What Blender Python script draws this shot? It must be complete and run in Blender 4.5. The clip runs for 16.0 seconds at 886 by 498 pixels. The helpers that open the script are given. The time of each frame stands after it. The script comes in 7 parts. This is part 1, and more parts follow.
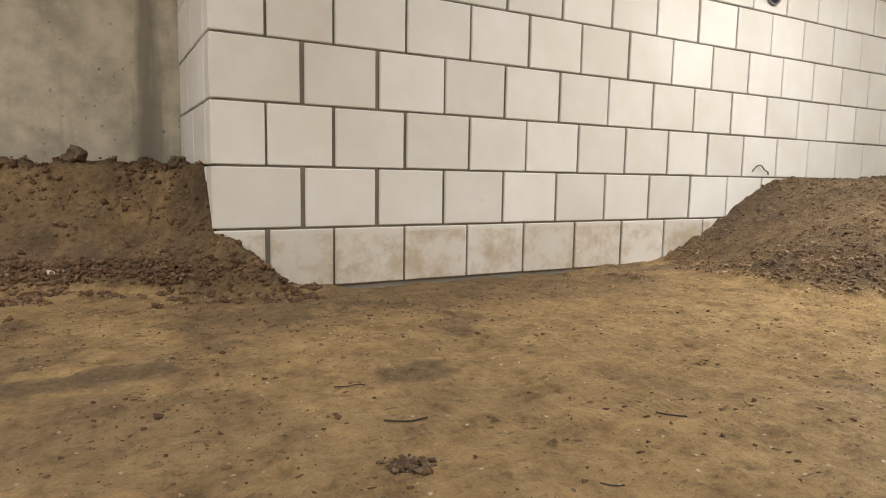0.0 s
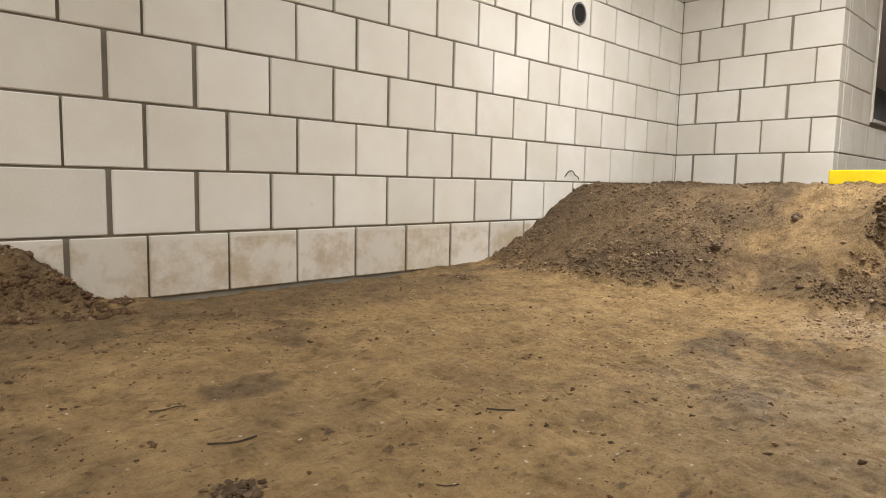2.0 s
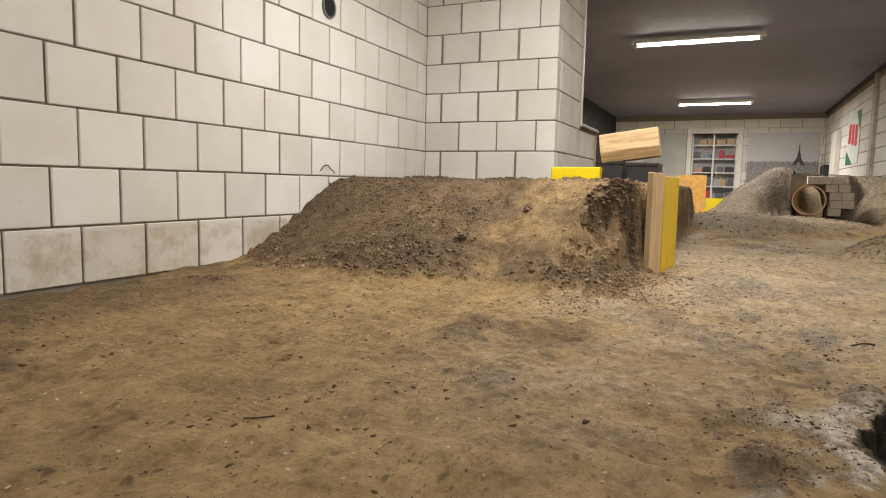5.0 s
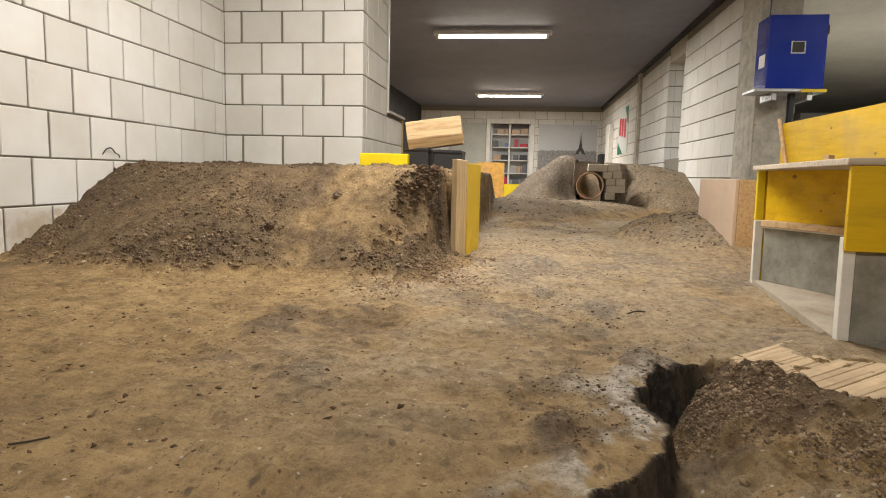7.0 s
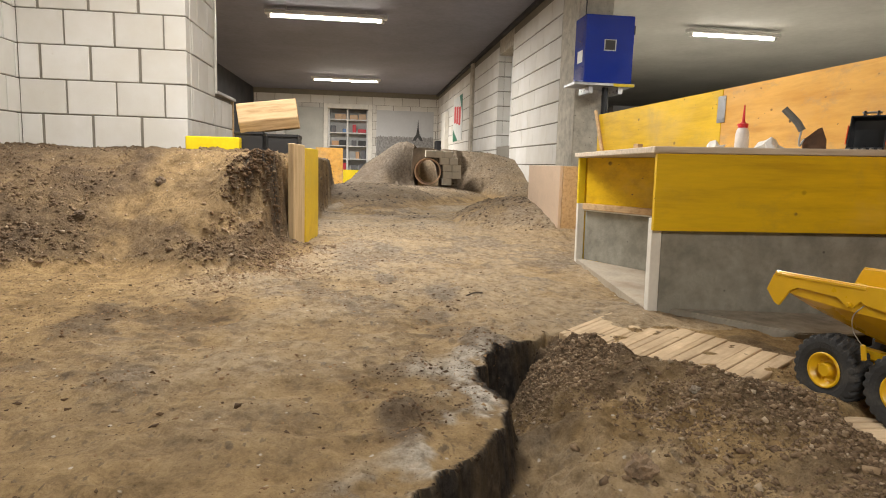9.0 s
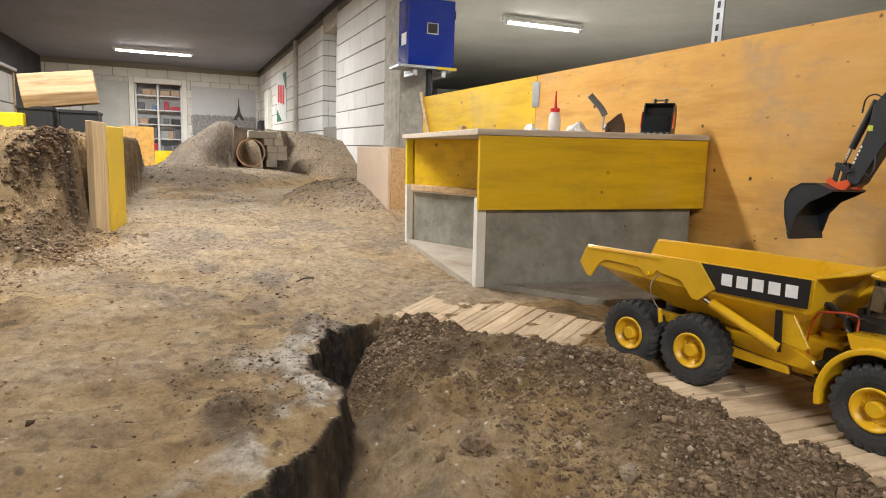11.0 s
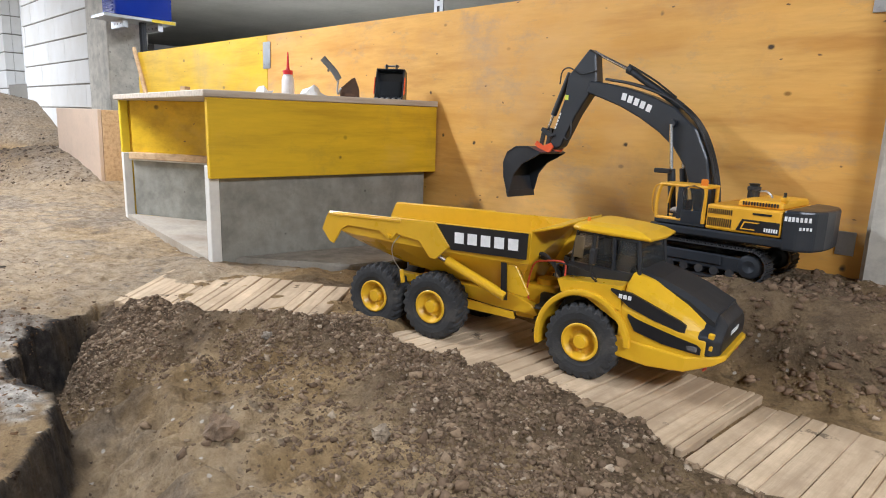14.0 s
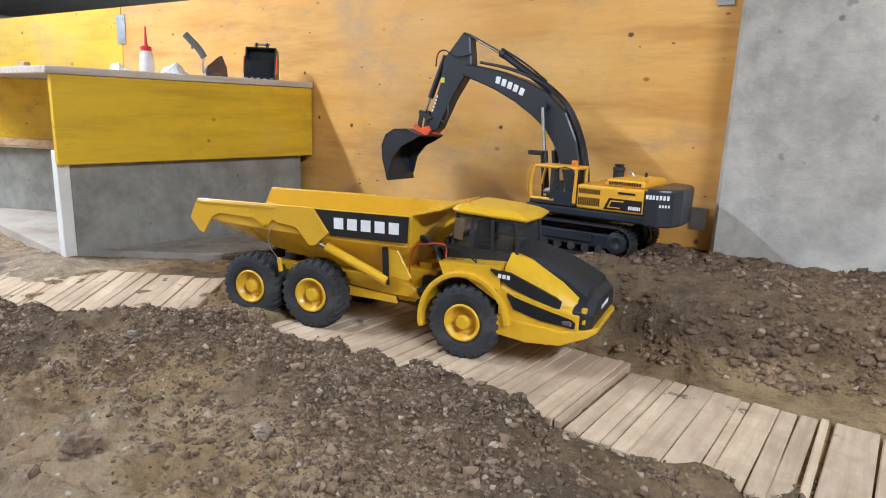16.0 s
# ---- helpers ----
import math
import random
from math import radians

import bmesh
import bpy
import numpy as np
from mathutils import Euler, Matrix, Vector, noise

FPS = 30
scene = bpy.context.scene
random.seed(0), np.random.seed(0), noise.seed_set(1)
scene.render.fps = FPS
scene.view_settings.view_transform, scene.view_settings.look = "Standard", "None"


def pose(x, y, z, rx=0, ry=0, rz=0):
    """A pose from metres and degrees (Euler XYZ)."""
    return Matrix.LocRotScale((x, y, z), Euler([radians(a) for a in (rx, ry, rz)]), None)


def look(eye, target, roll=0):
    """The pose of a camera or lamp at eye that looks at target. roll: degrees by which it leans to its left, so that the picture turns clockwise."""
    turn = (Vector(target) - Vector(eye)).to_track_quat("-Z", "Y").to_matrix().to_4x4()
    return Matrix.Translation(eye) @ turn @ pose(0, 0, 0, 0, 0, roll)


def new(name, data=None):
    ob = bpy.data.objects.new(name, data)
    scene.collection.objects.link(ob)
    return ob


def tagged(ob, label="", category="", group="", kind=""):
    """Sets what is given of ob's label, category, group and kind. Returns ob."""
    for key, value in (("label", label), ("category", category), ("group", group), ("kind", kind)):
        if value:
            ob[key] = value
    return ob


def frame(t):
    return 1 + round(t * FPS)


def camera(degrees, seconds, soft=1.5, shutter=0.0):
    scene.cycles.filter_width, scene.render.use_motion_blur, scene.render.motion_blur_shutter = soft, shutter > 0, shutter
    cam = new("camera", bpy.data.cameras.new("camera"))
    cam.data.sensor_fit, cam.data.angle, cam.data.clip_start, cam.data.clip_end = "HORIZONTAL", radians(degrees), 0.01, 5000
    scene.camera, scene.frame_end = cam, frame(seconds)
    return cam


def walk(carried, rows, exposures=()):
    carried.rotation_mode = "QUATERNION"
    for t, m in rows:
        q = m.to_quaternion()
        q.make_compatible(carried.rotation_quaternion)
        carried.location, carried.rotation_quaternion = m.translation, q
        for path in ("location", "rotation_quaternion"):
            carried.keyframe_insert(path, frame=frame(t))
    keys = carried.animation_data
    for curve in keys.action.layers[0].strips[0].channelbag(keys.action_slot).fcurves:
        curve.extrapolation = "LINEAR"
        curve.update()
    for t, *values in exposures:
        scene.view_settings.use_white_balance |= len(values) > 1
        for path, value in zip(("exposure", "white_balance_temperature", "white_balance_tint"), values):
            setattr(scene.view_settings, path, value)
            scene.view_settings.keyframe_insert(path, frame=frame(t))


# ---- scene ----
cam = camera(70.0, 16.0, soft=1.0)
PATH = [
    (0, (0.354, 1.848, 0.411), (1.314, 3.589, 0.189), 0.9),
    (0.5, (0.357, 1.85, 0.414), (1.433, 3.523, 0.198), 0.9),
    (1, (0.361, 1.854, 0.413), (1.543, 3.454, 0.2), 1.0),
    (1.5, (0.364, 1.858, 0.412), (1.651, 3.375, 0.202), 1.0),
    (2, (0.368, 1.861, 0.412), (1.749, 3.293, 0.21), 1.1),
    (2.5, (0.373, 1.865, 0.413), (1.854, 3.194, 0.21), 1.1),
    (3, (0.375, 1.869, 0.414), (1.94, 3.097, 0.209), 1.2),
    (5.5, (0.399, 1.873, 0.413), (2.264, 2.564, 0.205), 1.3),
    (6, (0.405, 1.875, 0.413), (2.318, 2.418, 0.2), 1.4),
    (6.5, (0.411, 1.876, 0.412), (2.359, 2.272, 0.191), 1.4),
    (7, (0.415, 1.876, 0.412), (2.385, 2.129, 0.178), 1.4),
    (7.5, (0.42, 1.876, 0.412), (2.401, 2.011, 0.169), 1.5),
    (8, (0.424, 1.876, 0.411), (2.408, 1.882, 0.157), 1.6),
    (8.5, (0.432, 1.875, 0.41), (2.411, 1.76, 0.15), 1.6),
    (9, (0.436, 1.875, 0.41), (2.403, 1.629, 0.146), 1.7),
    (11.5, (0.461, 1.865, 0.409), (2.23, 0.988, 0.091), 2.0),
    (12, (0.464, 1.862, 0.409), (2.166, 0.866, 0.078), 2.1),
    (12.5, (0.468, 1.859, 0.409), (2.093, 0.744, 0.067), 2.1),
    (13, (0.471, 1.855, 0.408), (2.014, 0.632, 0.055), 2.2),
    (13.5, (0.473, 1.851, 0.41), (1.932, 0.533, 0.04), 2.3),
    (14, (0.478, 1.847, 0.407), (1.849, 0.442, 0.027), 2.3),
    (14.5, (0.479, 1.844, 0.407), (1.774, 0.371, 0.013), 2.4),
    (15, (0.481, 1.842, 0.408), (1.705, 0.313, 0.004), 2.5),
    (15.5, (0.481, 1.84, 0.409), (1.637, 0.261, -0.004), 2.6),
    (16, (0.483, 1.835, 0.407), (1.562, 0.203, -0.01), 2.6),
]
walk(cam, [(t, look(eye, target, roll)) for t, eye, target, roll in PATH], exposures=[(0, -0.05, 6800, 10), (1.5, -0.14, 6850, 10), (3, -0.23, 6900, 10), (5.5, -0.30, 6900, 10), (7, -0.24, 6950, 10), (9, -0.10, 6880, 10), (11.5, 0.15, 6250, 10), (13, 0.28, 5850, 10), (14.5, 0.38, 5500, 10), (16, 0.46, 5250, 10)])

# ---------- light ----------
world = bpy.data.worlds.new("world")
scene.world = world
world.use_nodes = True
world.node_tree.nodes["Background"].inputs[0].default_value = (0.02, 0.02, 0.022, 1)
world.node_tree.nodes["Background"].inputs[1].default_value = 0.2
scene.view_settings.exposure = 0.0
TUBE_WATTS = 105.0


def tube_light(x, y, z, length, watts, name="tube_lamp"):
    lamp = bpy.data.lights.new(name, "AREA")
    lamp.shape, lamp.size, lamp.size_y = "RECTANGLE", 0.09, length
    lamp.energy, lamp.color = watts, (1.0, 0.985, 0.97)
    ob = new(name, lamp)
    ob.matrix_world = pose(x, y, z)
    return ob


# ---------- materials ----------
def nodes_of(name):
    m = bpy.data.materials.new(name)
    m.use_nodes = True
    nt = m.node_tree
    return m, nt, nt.nodes["Principled BSDF"]


def coords(nt, scale, stretch=(1, 1, 1)):
    tc = nt.nodes.new("ShaderNodeTexCoord")
    mp = nt.nodes.new("ShaderNodeMapping")
    mp.inputs["Scale"].default_value = [scale * s for s in stretch]
    nt.links.new(tc.outputs["Object"], mp.inputs["Vector"])
    return mp.outputs["Vector"]


def world_coords(nt, scale, stretch=(1, 1, 1)):
    g = nt.nodes.new("ShaderNodeNewGeometry")
    mp = nt.nodes.new("ShaderNodeMapping")
    mp.inputs["Scale"].default_value = [scale * s for s in stretch]
    nt.links.new(g.outputs["Position"], mp.inputs["Vector"])
    return mp.outputs["Vector"]


def noise_tex(nt, vec, scale, detail=4, rough=0.55):
    n = nt.nodes.new("ShaderNodeTexNoise")
    n.inputs["Scale"].default_value = scale
    n.inputs["Detail"].default_value = detail
    n.inputs["Roughness"].default_value = rough
    nt.links.new(vec, n.inputs["Vector"])
    return n.outputs["Fac"]


def ramp(nt, fac, stops):
    r = nt.nodes.new("ShaderNodeValToRGB")
    while len(r.color_ramp.elements) < len(stops):
        r.color_ramp.elements.new(0.5)
    for e, (p, c) in zip(r.color_ramp.elements, stops):
        e.position, e.color = p, (*c, 1) if len(c) == 3 else c
    nt.links.new(fac, r.inputs["Fac"])
    return r.outputs["Color"]


def mix(nt, fac, a, b, kind="MIX"):
    m = nt.nodes.new("ShaderNodeMix")
    m.data_type, m.blend_type = "RGBA", kind
    for sock, v in ((m.inputs[0], fac), (m.inputs[6], a), (m.inputs[7], b)):
        if hasattr(v, "is_linked"):
            nt.links.new(v, sock)
        else:
            sock.default_value = v if isinstance(v, (int, float)) else (*v, 1)
    return m.outputs[2]


def bump(nt, bsdf, fac, strength, dist=0.01, before=None):
    b = nt.nodes.new("ShaderNodeBump")
    b.inputs["Strength"].default_value, b.inputs["Distance"].default_value = strength, dist
    nt.links.new(fac, b.inputs["Height"])
    if before:
        nt.links.new(before, b.inputs["Normal"])
    nt.links.new(b.outputs["Normal"], bsdf.inputs["Normal"])
    return b.outputs["Normal"]


def simple(name, base, rough=0.6, metal=0.0, vary=0.12, scale=12, bumped=0.15, spec=0.5, grime=None, place="object", coat=0.0):
    """A surface with two scales of variation round a base colour."""
    m, nt, b = nodes_of(name)
    v = coords(nt, 1) if place == "object" else world_coords(nt, 1)
    n1, n2 = noise_tex(nt, v, scale, 5), noise_tex(nt, v, scale * 9, 3)
    lo, hi = [c * (1 - vary) for c in base], [min(1, c * (1 + vary)) for c in base]
    col = ramp(nt, n1, [(0.3, lo), (0.7, hi)])
    col = mix(nt, 0.25, col, ramp(nt, n2, [(0.35, lo), (0.65, hi)]))
    if grime:
        g = ramp(nt, noise_tex(nt, v, scale * 0.5, 6, 0.65), [(0.52, (0, 0, 0)), (0.72, (1, 1, 1))])
        col = mix(nt, g, col, grime)
    nt.links.new(col, b.inputs["Base Color"])
    rr = ramp(nt, n1, [(0.3, (max(0, rough - 0.08),) * 3), (0.7, (min(1, rough + 0.08),) * 3)])
    nt.links.new(rr, b.inputs["Roughness"])
    b.inputs["Metallic"].default_value = metal
    b.inputs["Specular IOR Level"].default_value = spec
    b.inputs["Coat Weight"].default_value = coat
    if bumped:
        bump(nt, b, n2, bumped, 0.004)
    return m


def glow(name, colour, strength):
    m, nt, b = nodes_of(name)
    b.inputs["Base Color"].default_value = (*colour, 1)
    b.inputs["Emission Color"].default_value = (*colour, 1)
    b.inputs["Emission Strength"].default_value = strength
    return m


def block_material():
    m, nt, b = nodes_of("sand_lime_block")
    v = world_coords(nt, 1)
    oi = nt.nodes.new("ShaderNodeObjectInfo")
    tone = ramp(nt, oi.outputs["Random"], [(0.0, (0.655, 0.642, 0.608)), (1.0, (0.755, 0.745, 0.72))])
    cloud = ramp(nt, noise_tex(nt, v, 3.2, 6, 0.6), [(0.35, (0.90, 0.88, 0.84)), (0.7, (1, 1, 1))])
    col = mix(nt, 1.0, tone, cloud, "MULTIPLY")
    spots = ramp(nt, noise_tex(nt, v, 9, 7, 0.7), [(0.66, (0, 0, 0)), (0.78, (0.55, 0.55, 0.55))])
    col = mix(nt, spots, col, (0.47, 0.40, 0.29))
    # soil splashed on the lowest course
    sep = nt.nodes.new("ShaderNodeSeparateXYZ")
    nt.links.new(v, sep.inputs[0])
    mr = nt.nodes.new("ShaderNodeMapRange")
    for k, val in zip((1, 2, 3, 4), (0.24, 0.19, 0.0, 1.0)):
        mr.inputs[k].default_value = val
    nt.links.new(sep.outputs["Z"], mr.inputs[0])
    mul = nt.nodes.new("ShaderNodeMath")
    mul.operation = "MULTIPLY"
    nt.links.new(mr.outputs[0], mul.inputs[0])
    nt.links.new(noise_tex(nt, v, 5.2, 8, 0.72), mul.inputs[1])
    dirt = ramp(nt, mul.outputs[0], [(0.0, (0, 0, 0)), (0.30, (0.16, 0.16, 0.16)), (0.47, (0.24, 0.24, 0.24)), (0.60, (0.72, 0.72, 0.72)), (0.72, (0.9, 0.9, 0.9))])
    col = mix(nt, dirt, col, (0.40, 0.315, 0.205))
    nt.links.new(col, b.inputs["Base Color"])
    b.inputs["Roughness"].default_value = 0.8
    b.inputs["Specular IOR Level"].default_value = 0.25
    bump(nt, b, noise_tex(nt, v, 90, 4, 0.6), 0.18, 0.004)
    return m


def flecks(nt, vec, scale, share, size, warp=0.0):
    """Scattered spots: share of the cells that hold one, and its size in the cell."""
    if warp:
        n = nt.nodes.new("ShaderNodeTexNoise")
        n.inputs["Scale"].default_value, n.inputs["Detail"].default_value = scale * 1.7, 2
        nt.links.new(vec, n.inputs["Vector"])
        ma = nt.nodes.new("ShaderNodeVectorMath")
        ma.operation = "MULTIPLY_ADD"
        ma.inputs[1].default_value = (warp / scale,) * 3
        nt.links.new(n.outputs["Color"], ma.inputs[0])
        nt.links.new(vec, ma.inputs[2])
        vec = ma.outputs[0]
    vo = nt.nodes.new("ShaderNodeTexVoronoi")
    vo.inputs["Scale"].default_value = scale
    nt.links.new(vec, vo.inputs["Vector"])
    sep = nt.nodes.new("ShaderNodeSeparateColor")
    nt.links.new(vo.outputs["Color"], sep.inputs[0])
    pick = ramp(nt, sep.outputs[0], [(1 - share - 0.01, (0, 0, 0)), (1 - share, (1, 1, 1))])
    spot = ramp(nt, vo.outputs["Distance"], [(size * 0.55, (1, 1, 1)), (size, (0, 0, 0))])
    return mix(nt, 1.0, pick, spot, "MULTIPLY")


def soil_material():
    m, nt, b = nodes_of("packed_soil")
    v = world_coords(nt, 1)
    fine, mid, big = noise_tex(nt, v, 210, 5, 0.75), noise_tex(nt, v, 34, 7, 0.70), noise_tex(nt, v, 3.1, 7, 0.66)
    sand = ramp(nt, mid, [(0.30, (0.165, 0.110, 0.055)), (0.45, (0.372, 0.252, 0.122)), (0.60, (0.478, 0.332, 0.164)), (0.76, (0.60, 0.447, 0.258))])
    sand = mix(nt, 0.5, sand, ramp(nt, big, [(0.34, (0.215, 0.148, 0.078)), (0.50, (0.382, 0.260, 0.126)), (0.66, (0.50, 0.350, 0.176))]))
    grain = ramp(nt, fine, [(0.28, (0.45, 0.43, 0.40)), (0.5, (0.95, 0.95, 0.95)), (0.75, (1.35, 1.35, 1.35))])
    sand = mix(nt, 0.42, sand, grain, "MULTIPLY")
    # damp trodden blotches a hand wide, and drier ones
    blotch = noise_tex(nt, world_coords(nt, 1), 9.5, 8, 0.74)
    sand = mix(nt, 0.8, sand, ramp(nt, blotch, [(0.34, (0.36, 0.33, 0.30)), (0.45, (0.74, 0.72, 0.70)), (0.56, (0.95, 0.94, 0.93)), (0.70, (1.14, 1.16, 1.18))]), "MULTIPLY")
    # trodden-in dark crumbs and small pale pebbles, gathered in patches
    patch = ramp(nt, noise_tex(nt, v, 5.5, 6, 0.7), [(0.40, (0.14, 0.14, 0.14)), (0.62, (1, 1, 1))])
    sv = world_coords(nt, 1, (0.55, 1.2, 1.0))
    f1, f2 = flecks(nt, sv, 42, 0.13, 0.44, 1.2), flecks(nt, sv, 105, 0.18, 0.46, 1.0)
    f3 = flecks(nt, v, 75, 0.035, 0.30, 0.4)
    sand = mix(nt, mix(nt, 0.78, (0, 0, 0), mix(nt, 1.0, f1, patch, "MULTIPLY")), sand, (0.085, 0.060, 0.039))
    sand = mix(nt, mix(nt, 0.7, (0, 0, 0), mix(nt, 1.0, f2, patch, "MULTIPLY")), sand, (0.11, 0.078, 0.05))
    sand = mix(nt, f3, sand, (0.60, 0.53, 0.43))
    dark = ramp(nt, mid, [(0.3, (0.052, 0.038, 0.026)), (0.52, (0.122, 0.089, 0.058)), (0.75, (0.22, 0.166, 0.111))])
    dark = mix(nt, 0.4, dark, ramp(nt, big, [(0.38, (0.06, 0.038, 0.024)), (0.62, (0.145, 0.095, 0.058))]))
    dark = mix(nt, 0.75, dark, grain, "MULTIPLY")
    pale = ramp(nt, mid, [(0.36, (0.26, 0.225, 0.18)), (0.58, (0.67, 0.61, 0.52))])
    pale = mix(nt, 0.5, pale, grain, "MULTIPLY")
    a = nt.nodes.new("ShaderNodeAttribute")
    a.attribute_name = "soil"
    sep = nt.nodes.new("ShaderNodeSeparateColor")
    nt.links.new(a.outputs["Color"], sep.inputs[0])
    col = mix(nt, sep.outputs["Red"], sand, dark)
    col = mix(nt, sep.outputs["Green"], col, pale)
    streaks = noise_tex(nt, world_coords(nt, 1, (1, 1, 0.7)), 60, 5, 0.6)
    # near-black earth colour that also carries the shade of the cut faces
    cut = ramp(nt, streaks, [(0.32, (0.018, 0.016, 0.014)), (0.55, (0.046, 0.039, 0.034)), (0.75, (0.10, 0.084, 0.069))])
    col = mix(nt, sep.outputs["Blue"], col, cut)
    # tyre tracks pressed into the sand
    tr = nt.nodes.new("ShaderNodeAttribute")
    tr.attribute_name = "track"
    wave = nt.nodes.new("ShaderNodeTexWave")
    wave.inputs["Scale"].default_value = 19.0
    wave.inputs["Distortion"].default_value = 2.2
    wave.inputs["Detail Scale"].default_value = 2.0
    nt.links.new(world_coords(nt, 1, (1.0, 0.45, 0.0)), wave.inputs["Vector"])
    tread = nt.nodes.new("ShaderNodeMath")
    tread.operation = "MULTIPLY"
    nt.links.new(tr.outputs["Fac"], tread.inputs[0])
    nt.links.new(wave.outputs["Fac"], tread.inputs[1])
    nt.links.new(mix(nt, mix(nt, 0.12, (0, 0, 0), tread.outputs[0]), col, (0.12, 0.085, 0.05)), b.inputs["Base Color"])
    b.inputs["Roughness"].default_value = 0.93
    b.inputs["Specular IOR Level"].default_value = 0.2
    n = bump(nt, b, mid, 0.9, 0.018)
    n = bump(nt, b, mix(nt, 0.6, f1, f2), 0.55, 0.004, n)
    n = bump(nt, b, tread.outputs[0], 0.4, -0.005, n)
    n = bump(nt, b, blotch, 0.2, 0.008, n)
    bump(nt, b, fine, 0.6, 0.005, n)
    return m


def wood(name, base, dark, grain=(1, 14, 14), scale=6, rough=0.6, knots=0.0, stain=None, shine=0.3, random_tone=False, place="object", smear=None, soiled=None, scuffs=None):
    """Sawn timber or ply, its grain along x of the object."""
    m, nt, b = nodes_of(name)
    tc = coords(nt, 1) if place == "object" else world_coords(nt, 1)
    mp = nt.nodes.new("ShaderNodeMapping")
    mp.inputs["Scale"].default_value = grain
    nt.links.new(tc, mp.inputs["Vector"])
    if random_tone:
        oi = nt.nodes.new("ShaderNodeObjectInfo")
        comb = nt.nodes.new("ShaderNodeCombineXYZ")
        mulr = nt.nodes.new("ShaderNodeMath")
        mulr.operation, mulr.inputs[1].default_value = "MULTIPLY", 37.0
        nt.links.new(oi.outputs["Random"], mulr.inputs[0])
        nt.links.new(mulr.outputs[0], comb.inputs[0])
        nt.links.new(mulr.outputs[0], comb.inputs[1])
        nt.links.new(comb.outputs[0], mp.inputs["Location"])
    g = noise_tex(nt, mp.outputs["Vector"], scale, 7, 0.6)
    fine = noise_tex(nt, mp.outputs["Vector"], scale * 7, 4, 0.6)
    col = ramp(nt, g, [(0.34, dark), (0.52, base), (0.7, [min(1, c * 1.15) for c in base])])
    col = mix(nt, 0.22, col, ramp(nt, fine, [(0.35, dark), (0.6, base)]))
    if knots:
        vo = nt.nodes.new("ShaderNodeTexVoronoi")
        vo.inputs["Scale"].default_value = knots
        mk = nt.nodes.new("ShaderNodeMapping")
        mk.inputs["Scale"].default_value = (1, 1.6, 1.6)
        nt.links.new(tc, mk.inputs["Vector"])
        nt.links.new(mk.outputs["Vector"], vo.inputs["Vector"])
        spot = ramp(nt, vo.outputs["Distance"], [(0.035, (1, 1, 1)), (0.075, (0, 0, 0))])
        col = mix(nt, spot, col, [c * 0.30 for c in dark])
    if stain:
        s = ramp(nt, noise_tex(nt, tc, 3.0, 7, 0.68), [(0.55, (0, 0, 0)), (0.74, (0.7, 0.7, 0.7))])
        col = mix(nt, s, col, stain)
    if smear:
        mps = nt.nodes.new("ShaderNodeMapping")
        mps.inputs["Scale"].default_value = (0.9, 1, 3.2)
        nt.links.new(tc, mps.inputs["Vector"])
        blotch = ramp(nt, noise_tex(nt, mps.outputs["Vector"], 1.6, 6, 0.62), [(0.40, (0, 0, 0)), (0.66, (0.7, 0.7, 0.7))])
        col = mix(nt, blotch, col, smear)
        wipe = ramp(nt, noise_tex(nt, mps.outputs["Vector"], 7.0, 7, 0.72), [(0.60, (0, 0, 0)), (0.76, (0.6, 0.6, 0.6))])
        col = mix(nt, wipe, col, (0.36, 0.25, 0.15))
    if scuffs:
        sm = nt.nodes.new("ShaderNodeMapping")
        sm.inputs["Scale"].default_value = (0.8, 1, 1.6)
        nt.links.new(tc, sm.inputs["Vector"])
        rub = ramp(nt, noise_tex(nt, sm.outputs["Vector"], 4.2, 8, 0.74), [(0.54, (0, 0, 0)), (0.72, (0.68, 0.68, 0.68))])
        col = mix(nt, rub, col, scuffs)
        worn = ramp(nt, noise_tex(nt, sm.outputs["Vector"], 1.7, 6, 0.62), [(0.52, (0, 0, 0)), (0.72, (0.28, 0.28, 0.28))])
        col = mix(nt, worn, col, (0.62, 0.47, 0.29))
        col = mix(nt, flecks(nt, tc, 15, 0.16, 0.13, 0.3), col, (0.07, 0.045, 0.025))
        col = mix(nt, flecks(nt, sm.outputs["Vector"], 34, 0.10, 0.16, 0.5), col, (0.16, 0.09, 0.04))
    if soiled:
        wv = world_coords(nt, 1)
        dust = ramp(nt, noise_tex(nt, wv, 6.5, 7, 0.70), [(0.40, (0.06, 0.06, 0.06)), (0.60, (0.66, 0.66, 0.66))])
        col = mix(nt, dust, col, soiled)
        clot = ramp(nt, noise_tex(nt, wv, 11, 6, 0.70), [(0.635, (0, 0, 0)), (0.67, (0.85, 0.85, 0.85))])
        col = mix(nt, clot, col, [c * 0.33 for c in soiled])
    if random_tone:
        col = mix(nt, 1.0, col, ramp(nt, oi.outputs["Random"], [(0, (0.86, 0.84, 0.82)), (1, (1.1, 1.08, 1.05))]), "MULTIPLY")
    nt.links.new(col, b.inputs["Base Color"])
    b.inputs["Roughness"].default_value = rough
    b.inputs["Specular IOR Level"].default_value = shine
    bump(nt, b, fine, 0.12, 0.003)
    return m


